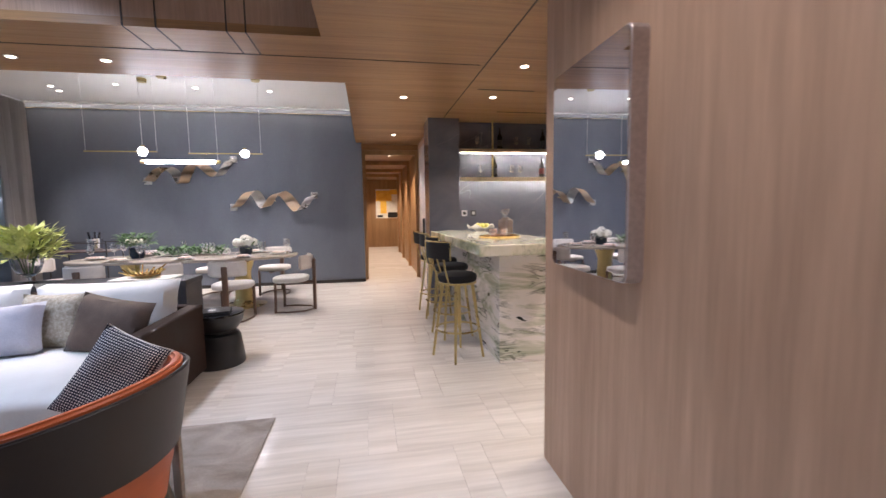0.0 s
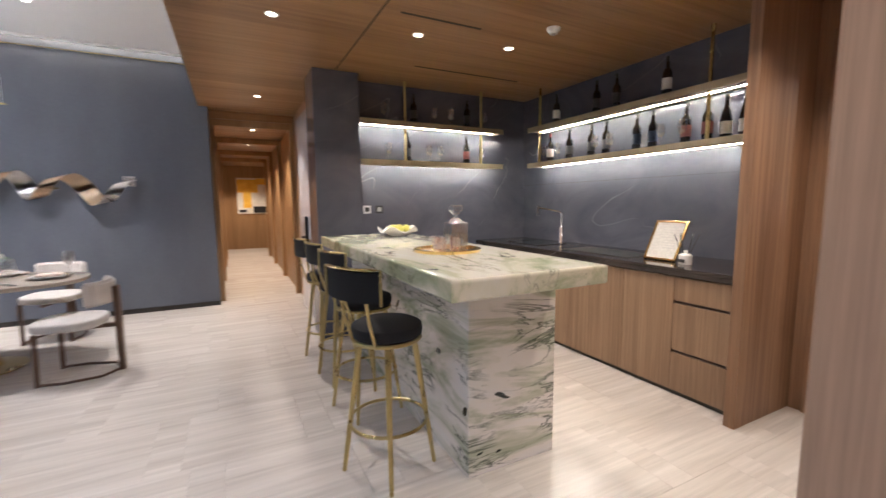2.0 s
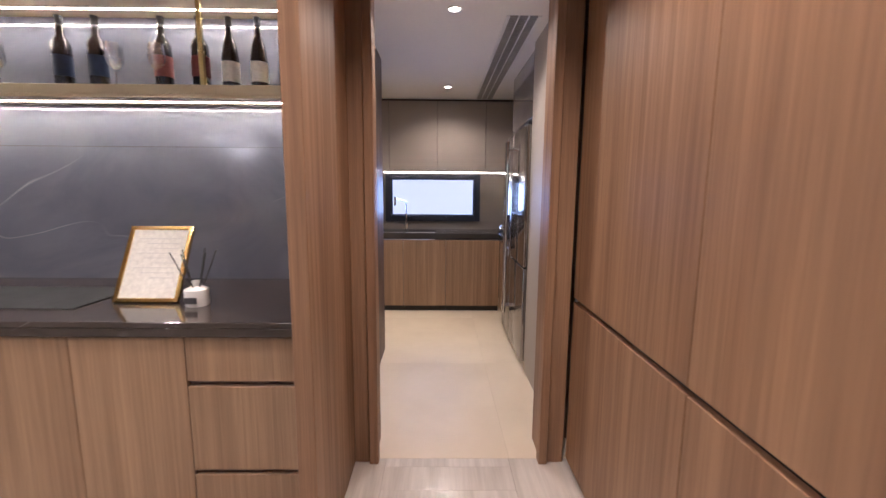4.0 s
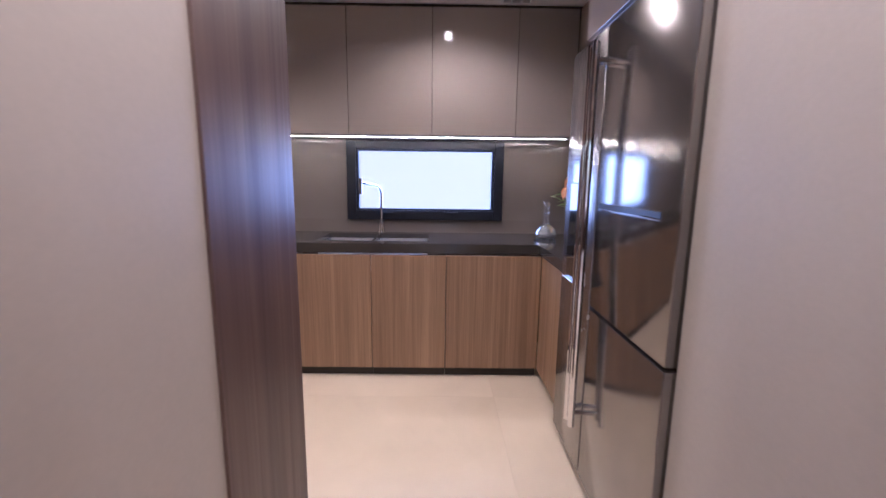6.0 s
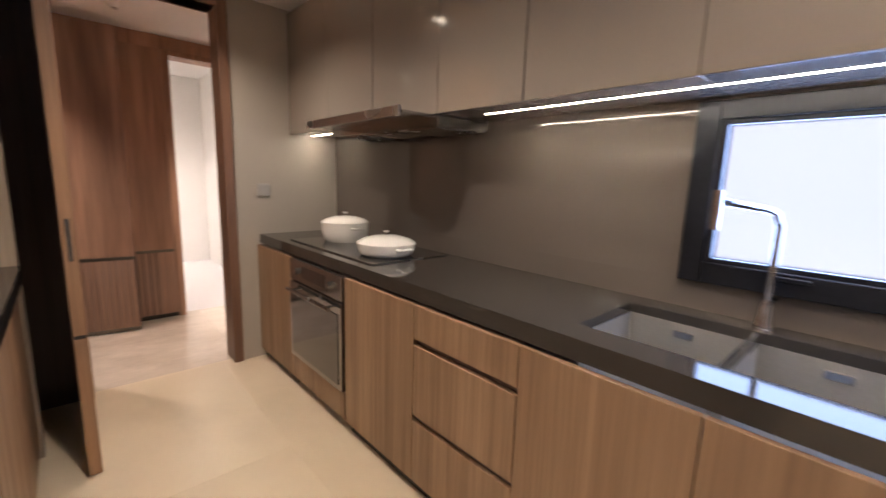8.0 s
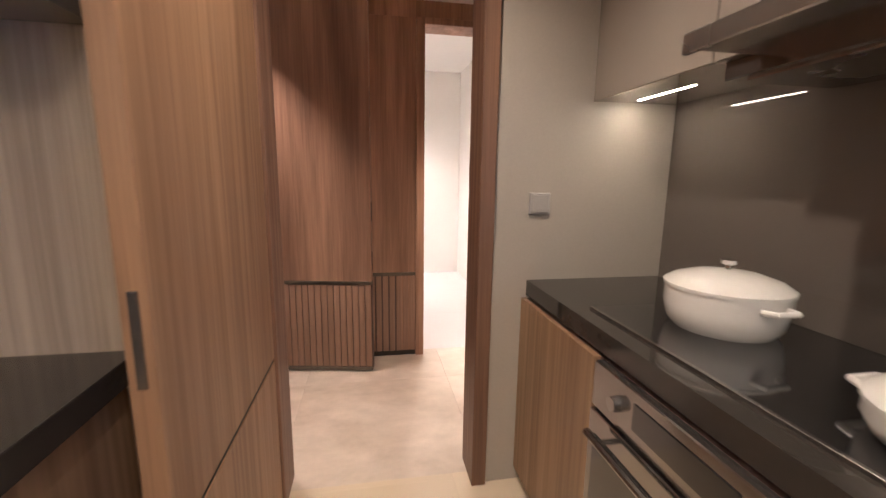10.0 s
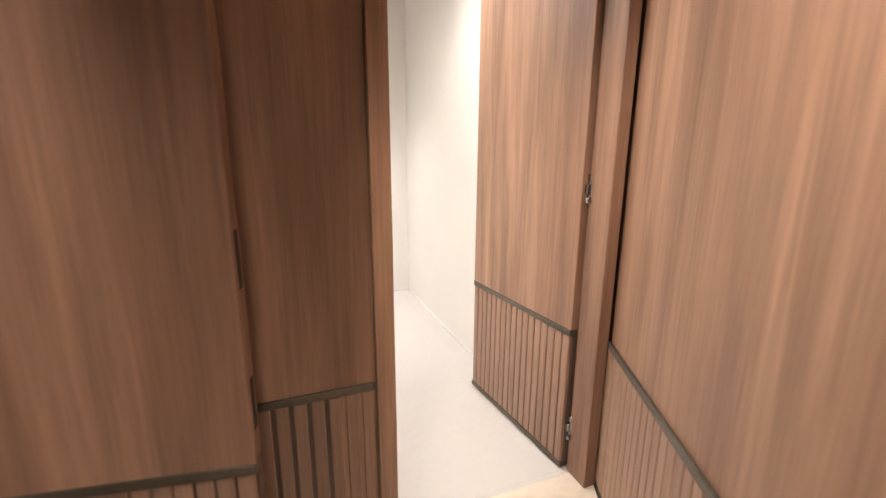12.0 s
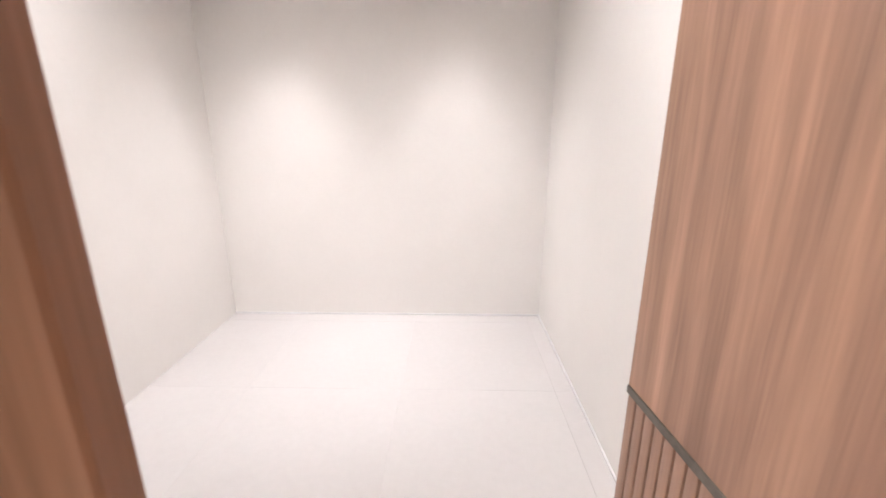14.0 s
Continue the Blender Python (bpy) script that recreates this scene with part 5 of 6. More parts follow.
for i in range(len(arc) - 1):
    for k in range(4):
        bb.faces.new((bb.verts[4 * i + k], bb.verts[4 * i + (k + 1) % 4], bb.verts[4 * i + 4 + (k + 1) % 4], bb.verts[4 * i + 4 + k]))
for i in (0, len(arc) - 1):
    bb.faces.new([bb.verts[4 * i + k] for k in range(4)])
bmesh.ops.recalc_face_normals(bb, faces=bb.faces[:])
bmesh.ops.bevel(bb, geom=[e for e in bb.edges if e.calc_face_angle(0) > 1.0], offset=0.008, segments=2, affect="EDGES")
part("backrest", bb, BLACK_V, st)
rim = [(x * 1.06, y * 1.06, 1.042) for x, y in arc]
rim = [(arc[0][0] * 1.06, arc[0][1] * 1.06, 0.89)] + rim + [(arc[-1][0] * 1.06, arc[-1][1] * 1.06, 0.89)]
part("back_rim", tube(rim, 0.007, 8), BRASS, st)
for y in (-0.075, 0.075):
    part("back_post", tube([(-0.155, y, 0.67), (-0.20, y * 1.1, 0.80), (-0.238, y * 1.2, 1.0)], 0.008, 8), BRASS, st)
for p in st.children:
    p.data.transform(Matrix.Diagonal((1, 1, 1.045, 1)))
for y, rz in ((4.32, 14), (4.90, 8), (5.38, 12)):
    copy_thing(st, pose(1.13 if y < 5 else 1.11, y, 0, 0, 0, rz))

tr = thing("serving_tray", "round gold rimmed tray on the island", "tray", "", (1.55, 3.93, 1.085))
part("plate", lathe([(0, 0.0), (0.19, 0.0), (0.20, 0.004), (0.19, 0.008), (0, 0.008)], seg=36), GOLD, tr)
part("rim", lathe([(0.19, 0.0), (0.205, 0.0), (0.208, 0.016), (0.202, 0.018), (0.194, 0.006)], seg=36), GOLD, tr)
dc = thing("decanter", "square cut-glass decanter with stopper on the tray", "decanter", "", (1.62, 3.95, 1.094))
dc.scale = (1.2, 1.2, 1.1)
dsq = slab([(-0.046, -0.046), (0.046, -0.046), (0.046, 0.046), (-0.046, 0.046)], 0, 0.15, 0.006, 2)
DEC = thin_glass("cut_glass", (0.93, 0.93, 0.94), 0.25)
part("body", dsq, DEC, dc)
cuts = bmesh.new()
for s in (-1, 1):
    for k in range(4):
        for j in range(3):
            joined(cuts, bx(-0.008, 0.008, -0.003, 0.003, -0.008, 0.008), Matrix.Translation((-0.034 + 0.023 * k, s * 0.0455, 0.025 + 0.023 * j)) @ pose(0, 0, 0, 0, 45, 0))
            joined(cuts, bx(-0.003, 0.003, -0.008, 0.008, -0.008, 0.008), Matrix.Translation((s * 0.0455, -0.034 + 0.023 * k, 0.025 + 0.023 * j)) @ pose(0, 0, 0, 45, 0, 0))
part("cut_facets", cuts, DEC, dc)
part("neck", lathe([(0.044, 0.148), (0.03, 0.165), (0.017, 0.175), (0.016, 0.195), (0.026, 0.203), (0.026, 0.208), (0, 0.208)], seg=16), CLEAR, dc)
part("stopper", slab([(-0.028, -0.028), (0.028, -0.028), (0.028, 0.028), (-0.028, 0.028)], 0.21, 0.245, 0.006, 1), CLEAR, dc)
PINKG = thin_glass("pink_glass", (0.92, 0.80, 0.77), 0.2)
for i, (x, y) in enumerate(((1.46, 3.86), (1.50, 3.97), (1.56, 3.84))):
    tg = thing("tumbler", "cut pink glass tumbler on the tray", "tumbler", "tumblers on the tray", (x, y, 1.094))
    part("cup", lathe([(0, 0), (0.033, 0), (0.038, 0.01), (0.041, 0.08), (0.038, 0.08), (0.034, 0.014), (0, 0.014)], seg=10), PINKG, tg, smooth=False)
fbw = thing("fruit_bowl", "white leaf-edged ceramic bowl with green fruit", "fruit bowl", "", (1.70, 5.18, 1.085))
bwl = lathe([(0, 0.004), (0.07, 0.004), (0.08, 0.012), (0.13, 0.04), (0.18, 0.065), (0.176, 0.068), (0.125, 0.048), (0.07, 0.016), (0, 0.016)], seg=28)
for v in bwl.verts:
    a = math.atan2(v.co.y, v.co.x)
    r = math.hypot(v.co.x, v.co.y)
    v.co.z += max(0, r - 0.1) * 0.35 * math.sin(5 * a)
part("bowl", bwl, CERAMIC, fbw)
FRUIT = surface("green_yellow_fruit", (0.50, 0.52, 0.08), (0.68, 0.62, 0.14), 0.4)
for i in range(9):
    a = i * 2.4
    r = 0.03 + 0.085 * (i / 9)
    f = joined(None, lathe([(0, -0.032), (0.02, -0.026), (0.033, 0.0), (0.024, 0.024), (0.008, 0.03), (0, 0.027)], seg=12), Matrix.Translation((r * math.cos(a), r * math.sin(a), 0.062 + 0.01 * (i % 2))) @ pose(0, 0, 0, 20 * i, 15 * i, 0))
    part("fruit", f, FRUIT, fbw, "green-yellow fruit")

# ---------------- mirror panel and corridor ----------------
def rounded(w, h, r, n=5):
    out = []
    for cx, cy, a0 in ((w - r, h - r, 0), (r, h - r, 90), (r, r, 180), (w - r, r, 270)):
        out += [(cx + r * math.cos(radians(a0 + 90 * k / n)), cy + r * math.sin(radians(a0 + 90 * k / n))) for k in range(n + 1)]
    return out
mr = thing("mirror_panel", "dark mirror panel with rounded corners on the oak wall", "mirror")
mm = pose(1.125, 1.81, 1.10, 0, 0, -1.9) @ Matrix(((0, 0, 1, 0), (1, 0, 0, -0.605), (0, 1, 0, 0), (0, 0, 0, 1)))
part("frame", joined(None, slab(rounded(0.605, 0.855, 0.03), 0.004, 0.068, 0.002, 1), mm), surface("rose_grey_metal", (0.45, 0.38, 0.36), (0.52, 0.45, 0.43), 0.3, 0.6), mr, smooth=False)
MIRROR = surface("dark_mirror", (0.66, 0.67, 0.72), (0.67, 0.68, 0.73), 0.015, 1.0, bumpy=0, fine_amt=0.0, rough_var=0.0)
part("mirror_glass", joined(None, slab([(x * 0.985 + 0.005, y * 0.99 + 0.004) for x, y in rounded(0.605, 0.855, 0.03)], 0.0, 0.0035), mm), MIRROR, mr, "reflecting dark mirror glass", smooth=False)
dw = thing("door_4", "pale grey corridor door with a black smart lock", "door")
dw["kind"] = "structure"
part("leaf", bx(1.20, 1.268, 6.31, 7.56, 0.005, 2.47, 0.003), surface("pale_grey_lacquer", (0.74, 0.72, 0.74), (0.79, 0.77, 0.79), 0.22, coat=0.3), dw)
lk = part("lock_body", bx(1.165, 1.20, 6.90, 6.97, 0.82, 1.23, 0.008, 2), BLACK_M, dw, "black smart lock")
part("handle", tube([(1.17, 6.935, 0.98), (1.12, 6.935, 0.98), (1.12, 6.82, 0.98)], 0.01, 8), BLACK_M, lk)
pt = thing("painting", "abstract painting in yellow, white and dark grey", "painting")
YEL = surface("yellow_paint", (0.75, 0.42, 0.02), (0.85, 0.55, 0.06), 0.6, 0, (6, 6, 6))
part("canvas", bx(0.55, 1.42, 15.965, 15.995, 1.10, 2.20, 0.003), surface("cream_canvas", (0.62, 0.58, 0.50), (0.72, 0.68, 0.60), 0.7, 0, (4, 4, 4)), pt)
for x0, x1, z0, z1, m in ((0.56, 1.15, 1.75, 2.15, YEL), (0.72, 0.95, 1.28, 1.75, YEL), (1.1, 1.4, 2.0, 2.19, YEL), (1.0, 1.38, 1.12, 1.32, BLACK_M), (0.6, 0.8, 1.14, 1.22, BLACK_M)):
    part("brush_field", bx(x0, x1, 15.958, 15.966, z0, z1, 0.002), m, pt)
nc = thing("lit_niche", "lit wall niche with wooden shelves at the corridor's end", "niche")
part("back", bx(1.55, 2.35, 15.97, 15.995, 0.3, 2.25), W_PINK, nc)
for z in (0.3, 0.85, 1.3, 1.75, 2.22):
    part("shelf", bx(1.52, 2.35, 15.72, 15.97, z, z + 0.03, 0.002), W_PINK, nc)
part("side", bx(1.50, 1.53, 15.72, 15.97, 0.3, 2.25), W_PINK, nc)
part("light_strip", bx(1.55, 2.3, 15.74, 15.755, 2.205, 2.218), LED_K, nc, "warm light strip")

# ---------------- dining room ----------------
CREAM = surface("cream_boucle", (0.60, 0.56, 0.52), (0.70, 0.66, 0.62), 0.85, 0, (8, 8, 8), (160, 160, 160), 0.12, 0.25, sheen=0.3)
TABLE_M = dark_marble("beige_table_marble", (0.42, 0.36, 0.30), (0.54, 0.48, 0.41), 0.18, (0.7, 0.66, 0.6))
tb = thing("dining_table", "long oval marble-topped dining table on gold pedestals", "dining table", "", (-2.32, 6.47, 0))
part("tabletop", slab([(1.50 * math.copysign(abs(math.cos(a)) ** 0.75, math.cos(a)), 0.58 * math.copysign(abs(math.sin(a)) ** 0.75, math.sin(a))) for a in [k * math.pi / 32 for k in range(64)]], 0.715, 0.75, 0.006, 2), TABLE_M, tb)
for x in (-0.72, 0.72):
    pd = lathe([(0.0, 0.0), (0.30, 0.0), (0.31, 0.012), (0.16, 0.03), (0.12, 0.12), (0.11, 0.5), (0.17, 0.70), (0.2, 0.715), (0, 0.715)], seg=28)
    part("pedestal", joined(None, pd, Matrix.Translation((x, 0, 0))), BRASS, tb, "brushed gold pedestal")

dcb = thing("dining_chair", "cream boucle dining chair with curved walnut frame", "dining chair", "chairs round the dining table", (-1.48, 5.62, 0), 0)
so = [(0.24 * math.copysign(abs(math.cos(a)) ** 0.7, math.cos(a)), 0.23 * math.copysign(abs(math.sin(a)) ** 0.7, math.sin(a))) for a in [k * math.pi / 14 for k in range(28)]]
part("seat", slab(so, 0.41, 0.48, 0.022, 3), CREAM, dcb)
sba = [(0.30 * math.sin(radians(a)), -0.30 * math.cos(radians(a))) for a in range(-52, 53, 8)]
bk = bmesh.new()
for x, y in sba:
    d = Vector((x, y, 0)).normalized()
    for z, o in ((0.585, 0.0), (0.585, 0.05), (0.78, 0.05), (0.78, 0.0)):
        bk.verts.new(Vector((x, y, z)) + d * (o - 0.05))
bk.verts.ensure_lookup_table()
for i in range(len(sba) - 1):
    for k in range(4):
        bk.faces.new((bk.verts[4 * i + k], bk.verts[4 * i + (k + 1) % 4], bk.verts[4 * i + 4 + (k + 1) % 4], bk.verts[4 * i + 4 + k]))
for i in (0, len(sba) - 1):
    bk.faces.new([bk.verts[4 * i + k] for k in range(4)])
bmesh.ops.recalc_face_normals(bk, faces=bk.faces[:])
bmesh.ops.bevel(bk, geom=[e for e in bk.edges if e.calc_face_angle(0) > 1.0], offset=0.018, segments=3, affect="EDGES")
part("backrest", bk, CREAM, dcb)
part("back_leg", bx(-0.032, 0.032, -0.335, -0.295, 0.0, 0.72, 0.006, 2), W_LEG, dcb)
part("seat_rail", bx(-0.02, 0.02, -0.31, 0.2, 0.375, 0.41, 0.005), W_LEG, dcb)
for x in (-0.2, 0.2):
    part("front_leg", tube([(x, 0.16, 0.41), (x, 0.17, 0.0)], 0.018, 10), W_LEG, dcb)
part("floor_rail", tube([(0.2, 0.17, 0.012), (0.22, 0.0, 0.012), (0.16, -0.22, 0.012), (0.0, -0.31, 0.012), (-0.16, -0.22, 0.012), (-0.22, 0.0, 0.012), (-0.2, 0.17, 0.012)], 0.011, 8), W_LEG, dcb)
for x, y, rz in ((-2.22, 5.60, 4), (-3.03, 5.62, -4), (-0.83, 5.98, 84), (-1.32, 7.28, 170), (-2.3, 7.32, 180), (-3.2, 7.3, 186), (-3.98, 6.45, -92)):
    copy_thing(dcb, pose(x, y, 0, 0, 0, rz))

NAPKIN = surface("pink_linen", (0.55, 0.42, 0.36), (0.66, 0.54, 0.47), 0.85, 0, (12, 12, 12))
PLATE_D = surface("brown_charger", (0.20, 0.14, 0.10), (0.27, 0.20, 0.15), 0.35)
ps = None
for i, (x, y, rz) in enumerate(((-1.48, 6.08, 0), (-2.22, 6.06, 0), (-3.03, 6.08, 0), (-1.08, 6.45, 90), (-1.5, 6.85, 180), (-2.25, 6.87, 180), (-3.05, 6.85, 180), (-3.5, 6.45, -90))):
    if ps is None:
        ps = thing("place_setting", "stacked plates with a folded pink napkin", "place setting", "place settings on the dining table", (x, y, 0.75), rz)
        part("charger", lathe([(0, 0.0), (0.12, 0.0), (0.155, 0.01), (0.153, 0.014), (0.115, 0.006), (0, 0.006)], seg=28), PLATE_D, ps)
        part("plate", lathe([(0, 0.008), (0.09, 0.008), (0.125, 0.02), (0.122, 0.024), (0.085, 0.013), (0, 0.013)], seg=28), CERAMIC, ps)
        part("napkin", slab([(-0.05, -0.09), (0.05, -0.09), (0.06, 0.09), (-0.06, 0.08)], 0.02, 0.042, 0.008, 2), NAPKIN, ps)
        part("ring", tube([(0.02 * math.cos(k * 0.6283), -0.12, 0.02 + 0.02 * math.sin(k * 0.6283)) for k in range(10)], 0.004, 6, closed=True), GOLD, ps)
    else:
        copy_thing(ps, pose(x, y, 0.75, 0, 0, rz))
for x, y in ((-1.28, 6.22), (-1.22, 6.14), (-2.0, 6.2), (-1.93, 6.27), (-2.82, 6.2), (-2.75, 6.25), (-1.02, 6.72), (-0.98, 6.62), (-1.75, 6.75), (-2.5, 6.78), (-3.3, 6.75), (-3.42, 6.22), (-3.36, 6.62)):
    wine_glass(x, y, 0.75, 1.15, "stemmed glasses on the dining table")


def bouquet(name, label, x, y, z, vase_r, vase_h, mat, heads, leaf, petals):
    b = thing(name, label, "flower vase", "", (x, y, z))
    part("vase", lathe([(0, 0), (vase_r * 0.8, 0), (vase_r, vase_h * 0.3), (vase_r * 1.05, vase_h), (vase_r * 0.96, vase_h), (vase_r * 0.9, vase_h * 0.3), (vase_r * 0.7, 0.012), (0, 0.012)], seg=22), mat, b)
    for i, (hx, hy, hz, r) in enumerate(heads):
        part("flower", petal_ball(r, 40 + i, 34, (hx, hy, hz)), petals, b)
    part("foliage", leaf, LEAF_P if name == "lily_vase" else LEAF_G, b)
    return b
NAVY = surface("navy_glass", (0.012, 0.02, 0.035), (0.03, 0.045, 0.07), 0.08)
bouquet("flower_vase", "white roses in a dark low vase on the table", -1.55, 6.5, 0.75, 0.09, 0.11, NAVY, [(0.11 * math.cos(k * 1.05), 0.11 * math.sin(k * 1.05), 0.20, 0.07) for k in range(6)] + [(0, 0, 0.25, 0.075), (0.06, -0.05, 0.24, 0.06)], leaf_spray(50, 0.05, 0.14, 0.1, 0.2, 0.09, 11), WHITE_F)
bouquet("flower_vase", "white and green flowers in a dark glass vase", -3.0, 6.5, 0.75, 0.095, 0.15, NAVY, [(0.09 * math.cos(k * 1.3), 0.09 * math.sin(k * 1.3), 0.25, 0.045) for k in range(5)], leaf_spray(190, 0.03, 0.20, 0.16, 0.33, 0.10, 12), WHITE_F)
tg2 = thing("table_garland", "low green leaf garland along the table", "garland", "", (-2.28, 6.5, 0.75))
gv = bmesh.new()
rnd = random.Random(8)
for k in range(9):
    leaf_spray(48, 0.0, 0.10, 0.02, 0.12, 0.085, 60 + k, (-0.4 + 0.1 * k, rnd.uniform(-.04, .04), 0), 0.6, gv)
part("leaves", gv, LEAF_G, tg2)
part("stem", tube([(-0.45, 0, 0.01), (0, 0.03, 0.015), (0.45, 0, 0.01)], 0.006, 6), W_LEG, tg2)

pl = thing("pendant_lamp", "brass bar pendant lamp with globes and a glowing tube", "pendant lamp", "", (0, 6.45, 0))
for x0, x1, z, bx_ in ((-3.52, -2.62, 2.24, -2.80), (-2.22, -1.23, 2.22, -1.47)):
    part("arm", tube([(x0, 0, z), (x1, 0, z)], 0.008, 8), BRASS, pl)
    part("globe", lathe([(0, -0.058), (0.029, -0.05), (0.05, -0.029), (0.058, 0.0), (0.05, 0.029), (0.029, 0.05), (0, 0.058)], (bx_, 0, z), 20), BULB, pl, "glowing white globe")
    part("globe_collar", lathe([(0.02, 0), (0.024, 0.01), (0.02, 0.03), (0, 0.03)], (bx_, 0, z + 0.054), 12), BRASS, pl)
part("tube_lamp", tube([(-2.78, 0, 2.10), (-1.86, 0, 2.10)], 0.024, 12), BULB, pl, "glowing white tube")
for x in (-2.8, -1.84):
    part("tube_end", tube([(x - 0.03, 0, 2.10), (x + 0.03, 0, 2.10)], 0.026, 12), BRASS, pl)
for x, z in ((-3.50, 2.24), (-2.80, 2.29), (-2.62, 2.24), (-2.20, 2.22), (-1.84, 2.10), (-1.25, 2.22), (-1.47, 2.29)):
    if x not in (-1.47,):
        part("cable", tube([(x, 0, z), (x, 0, 3.255)], 0.0022, 6), PLASTIC_W, pl)
for x, y in ((-2.80, 0.12), (-2.45, -0.1), (-1.25, -0.1)):
    part("canopy", lathe([(0, -0.045), (0.058, -0.045), (0.06, -0.04), (0.06, 0.0), (0, 0)], (x, y, 3.26), 24), BRASS, pl)


def ribbon_art(x0, x1, z0, z1, turns, seed, label):
    """A wide metal ribbon wound about a level axis, one part for each half turn."""
    rnd = random.Random(seed)
    t = thing("wall_sculpture", label, "wall sculpture", "folded ribbon sculptures")
    m, half = 9, int(turns * 2)
    def point(k, f):
        u = (k + f) / half
        a = math.pi * (k + f)
        amp = 0.14 + 0.025 * math.sin(2.1 * (k + f) + seed)
        sway = 0.035 * math.sin(5.3 * u + seed)
        return Vector((x0 + (x1 - x0) * u + 0.03 * math.sin(1.7 * (k + f)), 7.985 - 0.075 * math.sin(a), z0 + (z1 - z0) * u + sway - amp * math.cos(a)))
    for k in range(half):
        b = bmesh.new()
        h = Vector((0.088, 0.0, 0.03 * rnd.uniform(-0.6, 1.2)))
        rows = []
        for j in range(m + 1):
            c = point(k, j / m)
            rows.append((b.verts.new(c + h), b.verts.new(c - h)))
        for p, q in zip(rows, rows[1:]):
            b.faces.new((p[0], q[0], q[1], p[1]))
        bmesh.ops.solidify(b, geom=b.faces[:], thickness=0.004)
        part("fold", b, SILVER if k % 3 == 1 else COPPER, t, smooth=True)
    for e, sg in ((point(0, 0), -1), (point(half - 1, 1), 1)):
        part("end_tab", bx(e.x - 0.06, e.x + 0.06, e.y - 0.004, e.y, e.z - 0.055, e.z + 0.065, 0.001), SILVER, t, "bright silver end")
    part("wall_pin", tube([((x0 + x1) / 2, 7.97, (z0 + z1) / 2), ((x0 + x1) / 2, 8.10, (z0 + z1) / 2)], 0.012, 8), BRASS, t)
    return t
SILVER = surface("silver_leaf", (0.55, 0.52, 0.50), (0.72, 0.69, 0.66), 0.3, 0.8, (6, 6, 6), (40, 40, 40), 0.15, 0.05)
ribbon_art(-3.48, -2.10, 2.08, 2.13, 2.5, 3, "folded copper and silver metal ribbon on the slate wall")
ribbon_art(-2.12, -0.74, 1.62, 1.55, 2.5, 5, "longer folded copper metal ribbon on the slate wall")

CURT = surface("grey_curtain_fabric", (0.44, 0.405, 0.385), (0.56, 0.52, 0.50), 0.85, 0, (6, 6, 0.4), (300, 300, 60), 0.1, 0.1, sheen=0.3)
cu = thing("curtain", "floor-length grey curtain gathered at the window", "curtain")
b = bmesh.new()
N = 60
lo_, hi_ = [], []
for k in range(N + 1):
    y = 7.52 + 0.54 * k / N
    x = -5.28 + 0.05 * math.sin(k * 1.05) + 0.015 * math.sin(k * 2.3)
    lo_.append(b.verts.new((x + 0.01 * math.sin(k), y, 0.015)))
    hi_.append(b.verts.new((x, y, 3.235)))
for k in range(N):
    b.faces.new((lo_[k], lo_[k + 1], hi_[k + 1], hi_[k]))
bmesh.ops.solidify(b, geom=b.faces[:], thickness=0.004)
part("drape", b, CURT, cu, smooth=True)
part("track", bx(-5.30, -5.26, 7.50, 7.98, 3.235, 3.26), PLASTIC_W, cu)

# ---------------- living room ----------------
LEATHER = surface("dark_brown_leather", (0.026, 0.013, 0.009), (0.038, 0.020, 0.014), 0.6, 0, (4, 4, 4), (220, 220, 220), 0.12, 0.12)
WHITE_U = surface("off_white_upholstery", (0.66, 0.64, 0.61), (0.73, 0.71, 0.68), 0.85, 0, (3, 3, 3), (220, 220, 220), 0.07, 0.15, sheen=0.2)
LILAC = surface("lilac_grey_velvet", (0.38, 0.37, 0.42), (0.47, 0.46, 0.50), 0.8, 0, (7, 7, 7), (140, 140, 140), 0.1, 0.15, sheen=0.15)
LEATHER.node_tree.nodes["Principled BSDF"].inputs["Specular IOR Level"].default_value = 0.25
BROWN_V = surface("brown_velvet", (0.075, 0.047, 0.033), (0.12, 0.08, 0.056), 0.75, 0, (7, 7, 7), (140, 140, 140), 0.12, 0.15, sheen=0.06)
SAND_W = surface("sand_woven_fabric", (0.28, 0.24, 0.18), (0.48, 0.43, 0.35), 0.85, 0, (45, 45, 45), (160, 160, 160), 0.15, 0.3)


def cushion(w, h, d, seed, puff=1.0):
    """A soft pillow lying in xz with its belly along y."""
    rnd = random.Random(seed)
    b = bmesh.new()
    n = 12
    grid = {}
    for s in (-1, 1):
        for i in range(n + 1):
            for j in range(n + 1):
                u, v = i / n * 2 - 1, j / n * 2 - 1
                edge = i in (0, n) or j in (0, n)
                if edge and s == 1:
                    grid[s, i, j] = grid[-1, i, j]
                    continue
                pinch = 1 - 0.07 * (1 - v * v) * abs(u) ** 6 - 0.0
                pinch2 = 1 - 0.07 * (1 - u * u) * abs(v) ** 6
                bel = ((1 - u ** 4) * (1 - v ** 4)) ** 0.6 * d / 2 * puff
                wr = 0.006 * math.sin(5 * u + seed) * math.sin(4 * v + 2 * seed)
                grid[s, i, j] = b.verts.new((u * w / 2 * pinch, s * (bel + (0 if edge else wr)), v * h / 2 * pinch2))
        for i in range(n):
            for j in range(n):
                b.faces.new((grid[s, i, j], grid[s, i + 1, j], grid[s, i + 1, j + 1], grid[s, i, j + 1]))
    bmesh.ops.recalc_face_normals(b, faces=b.faces[:])
    return b


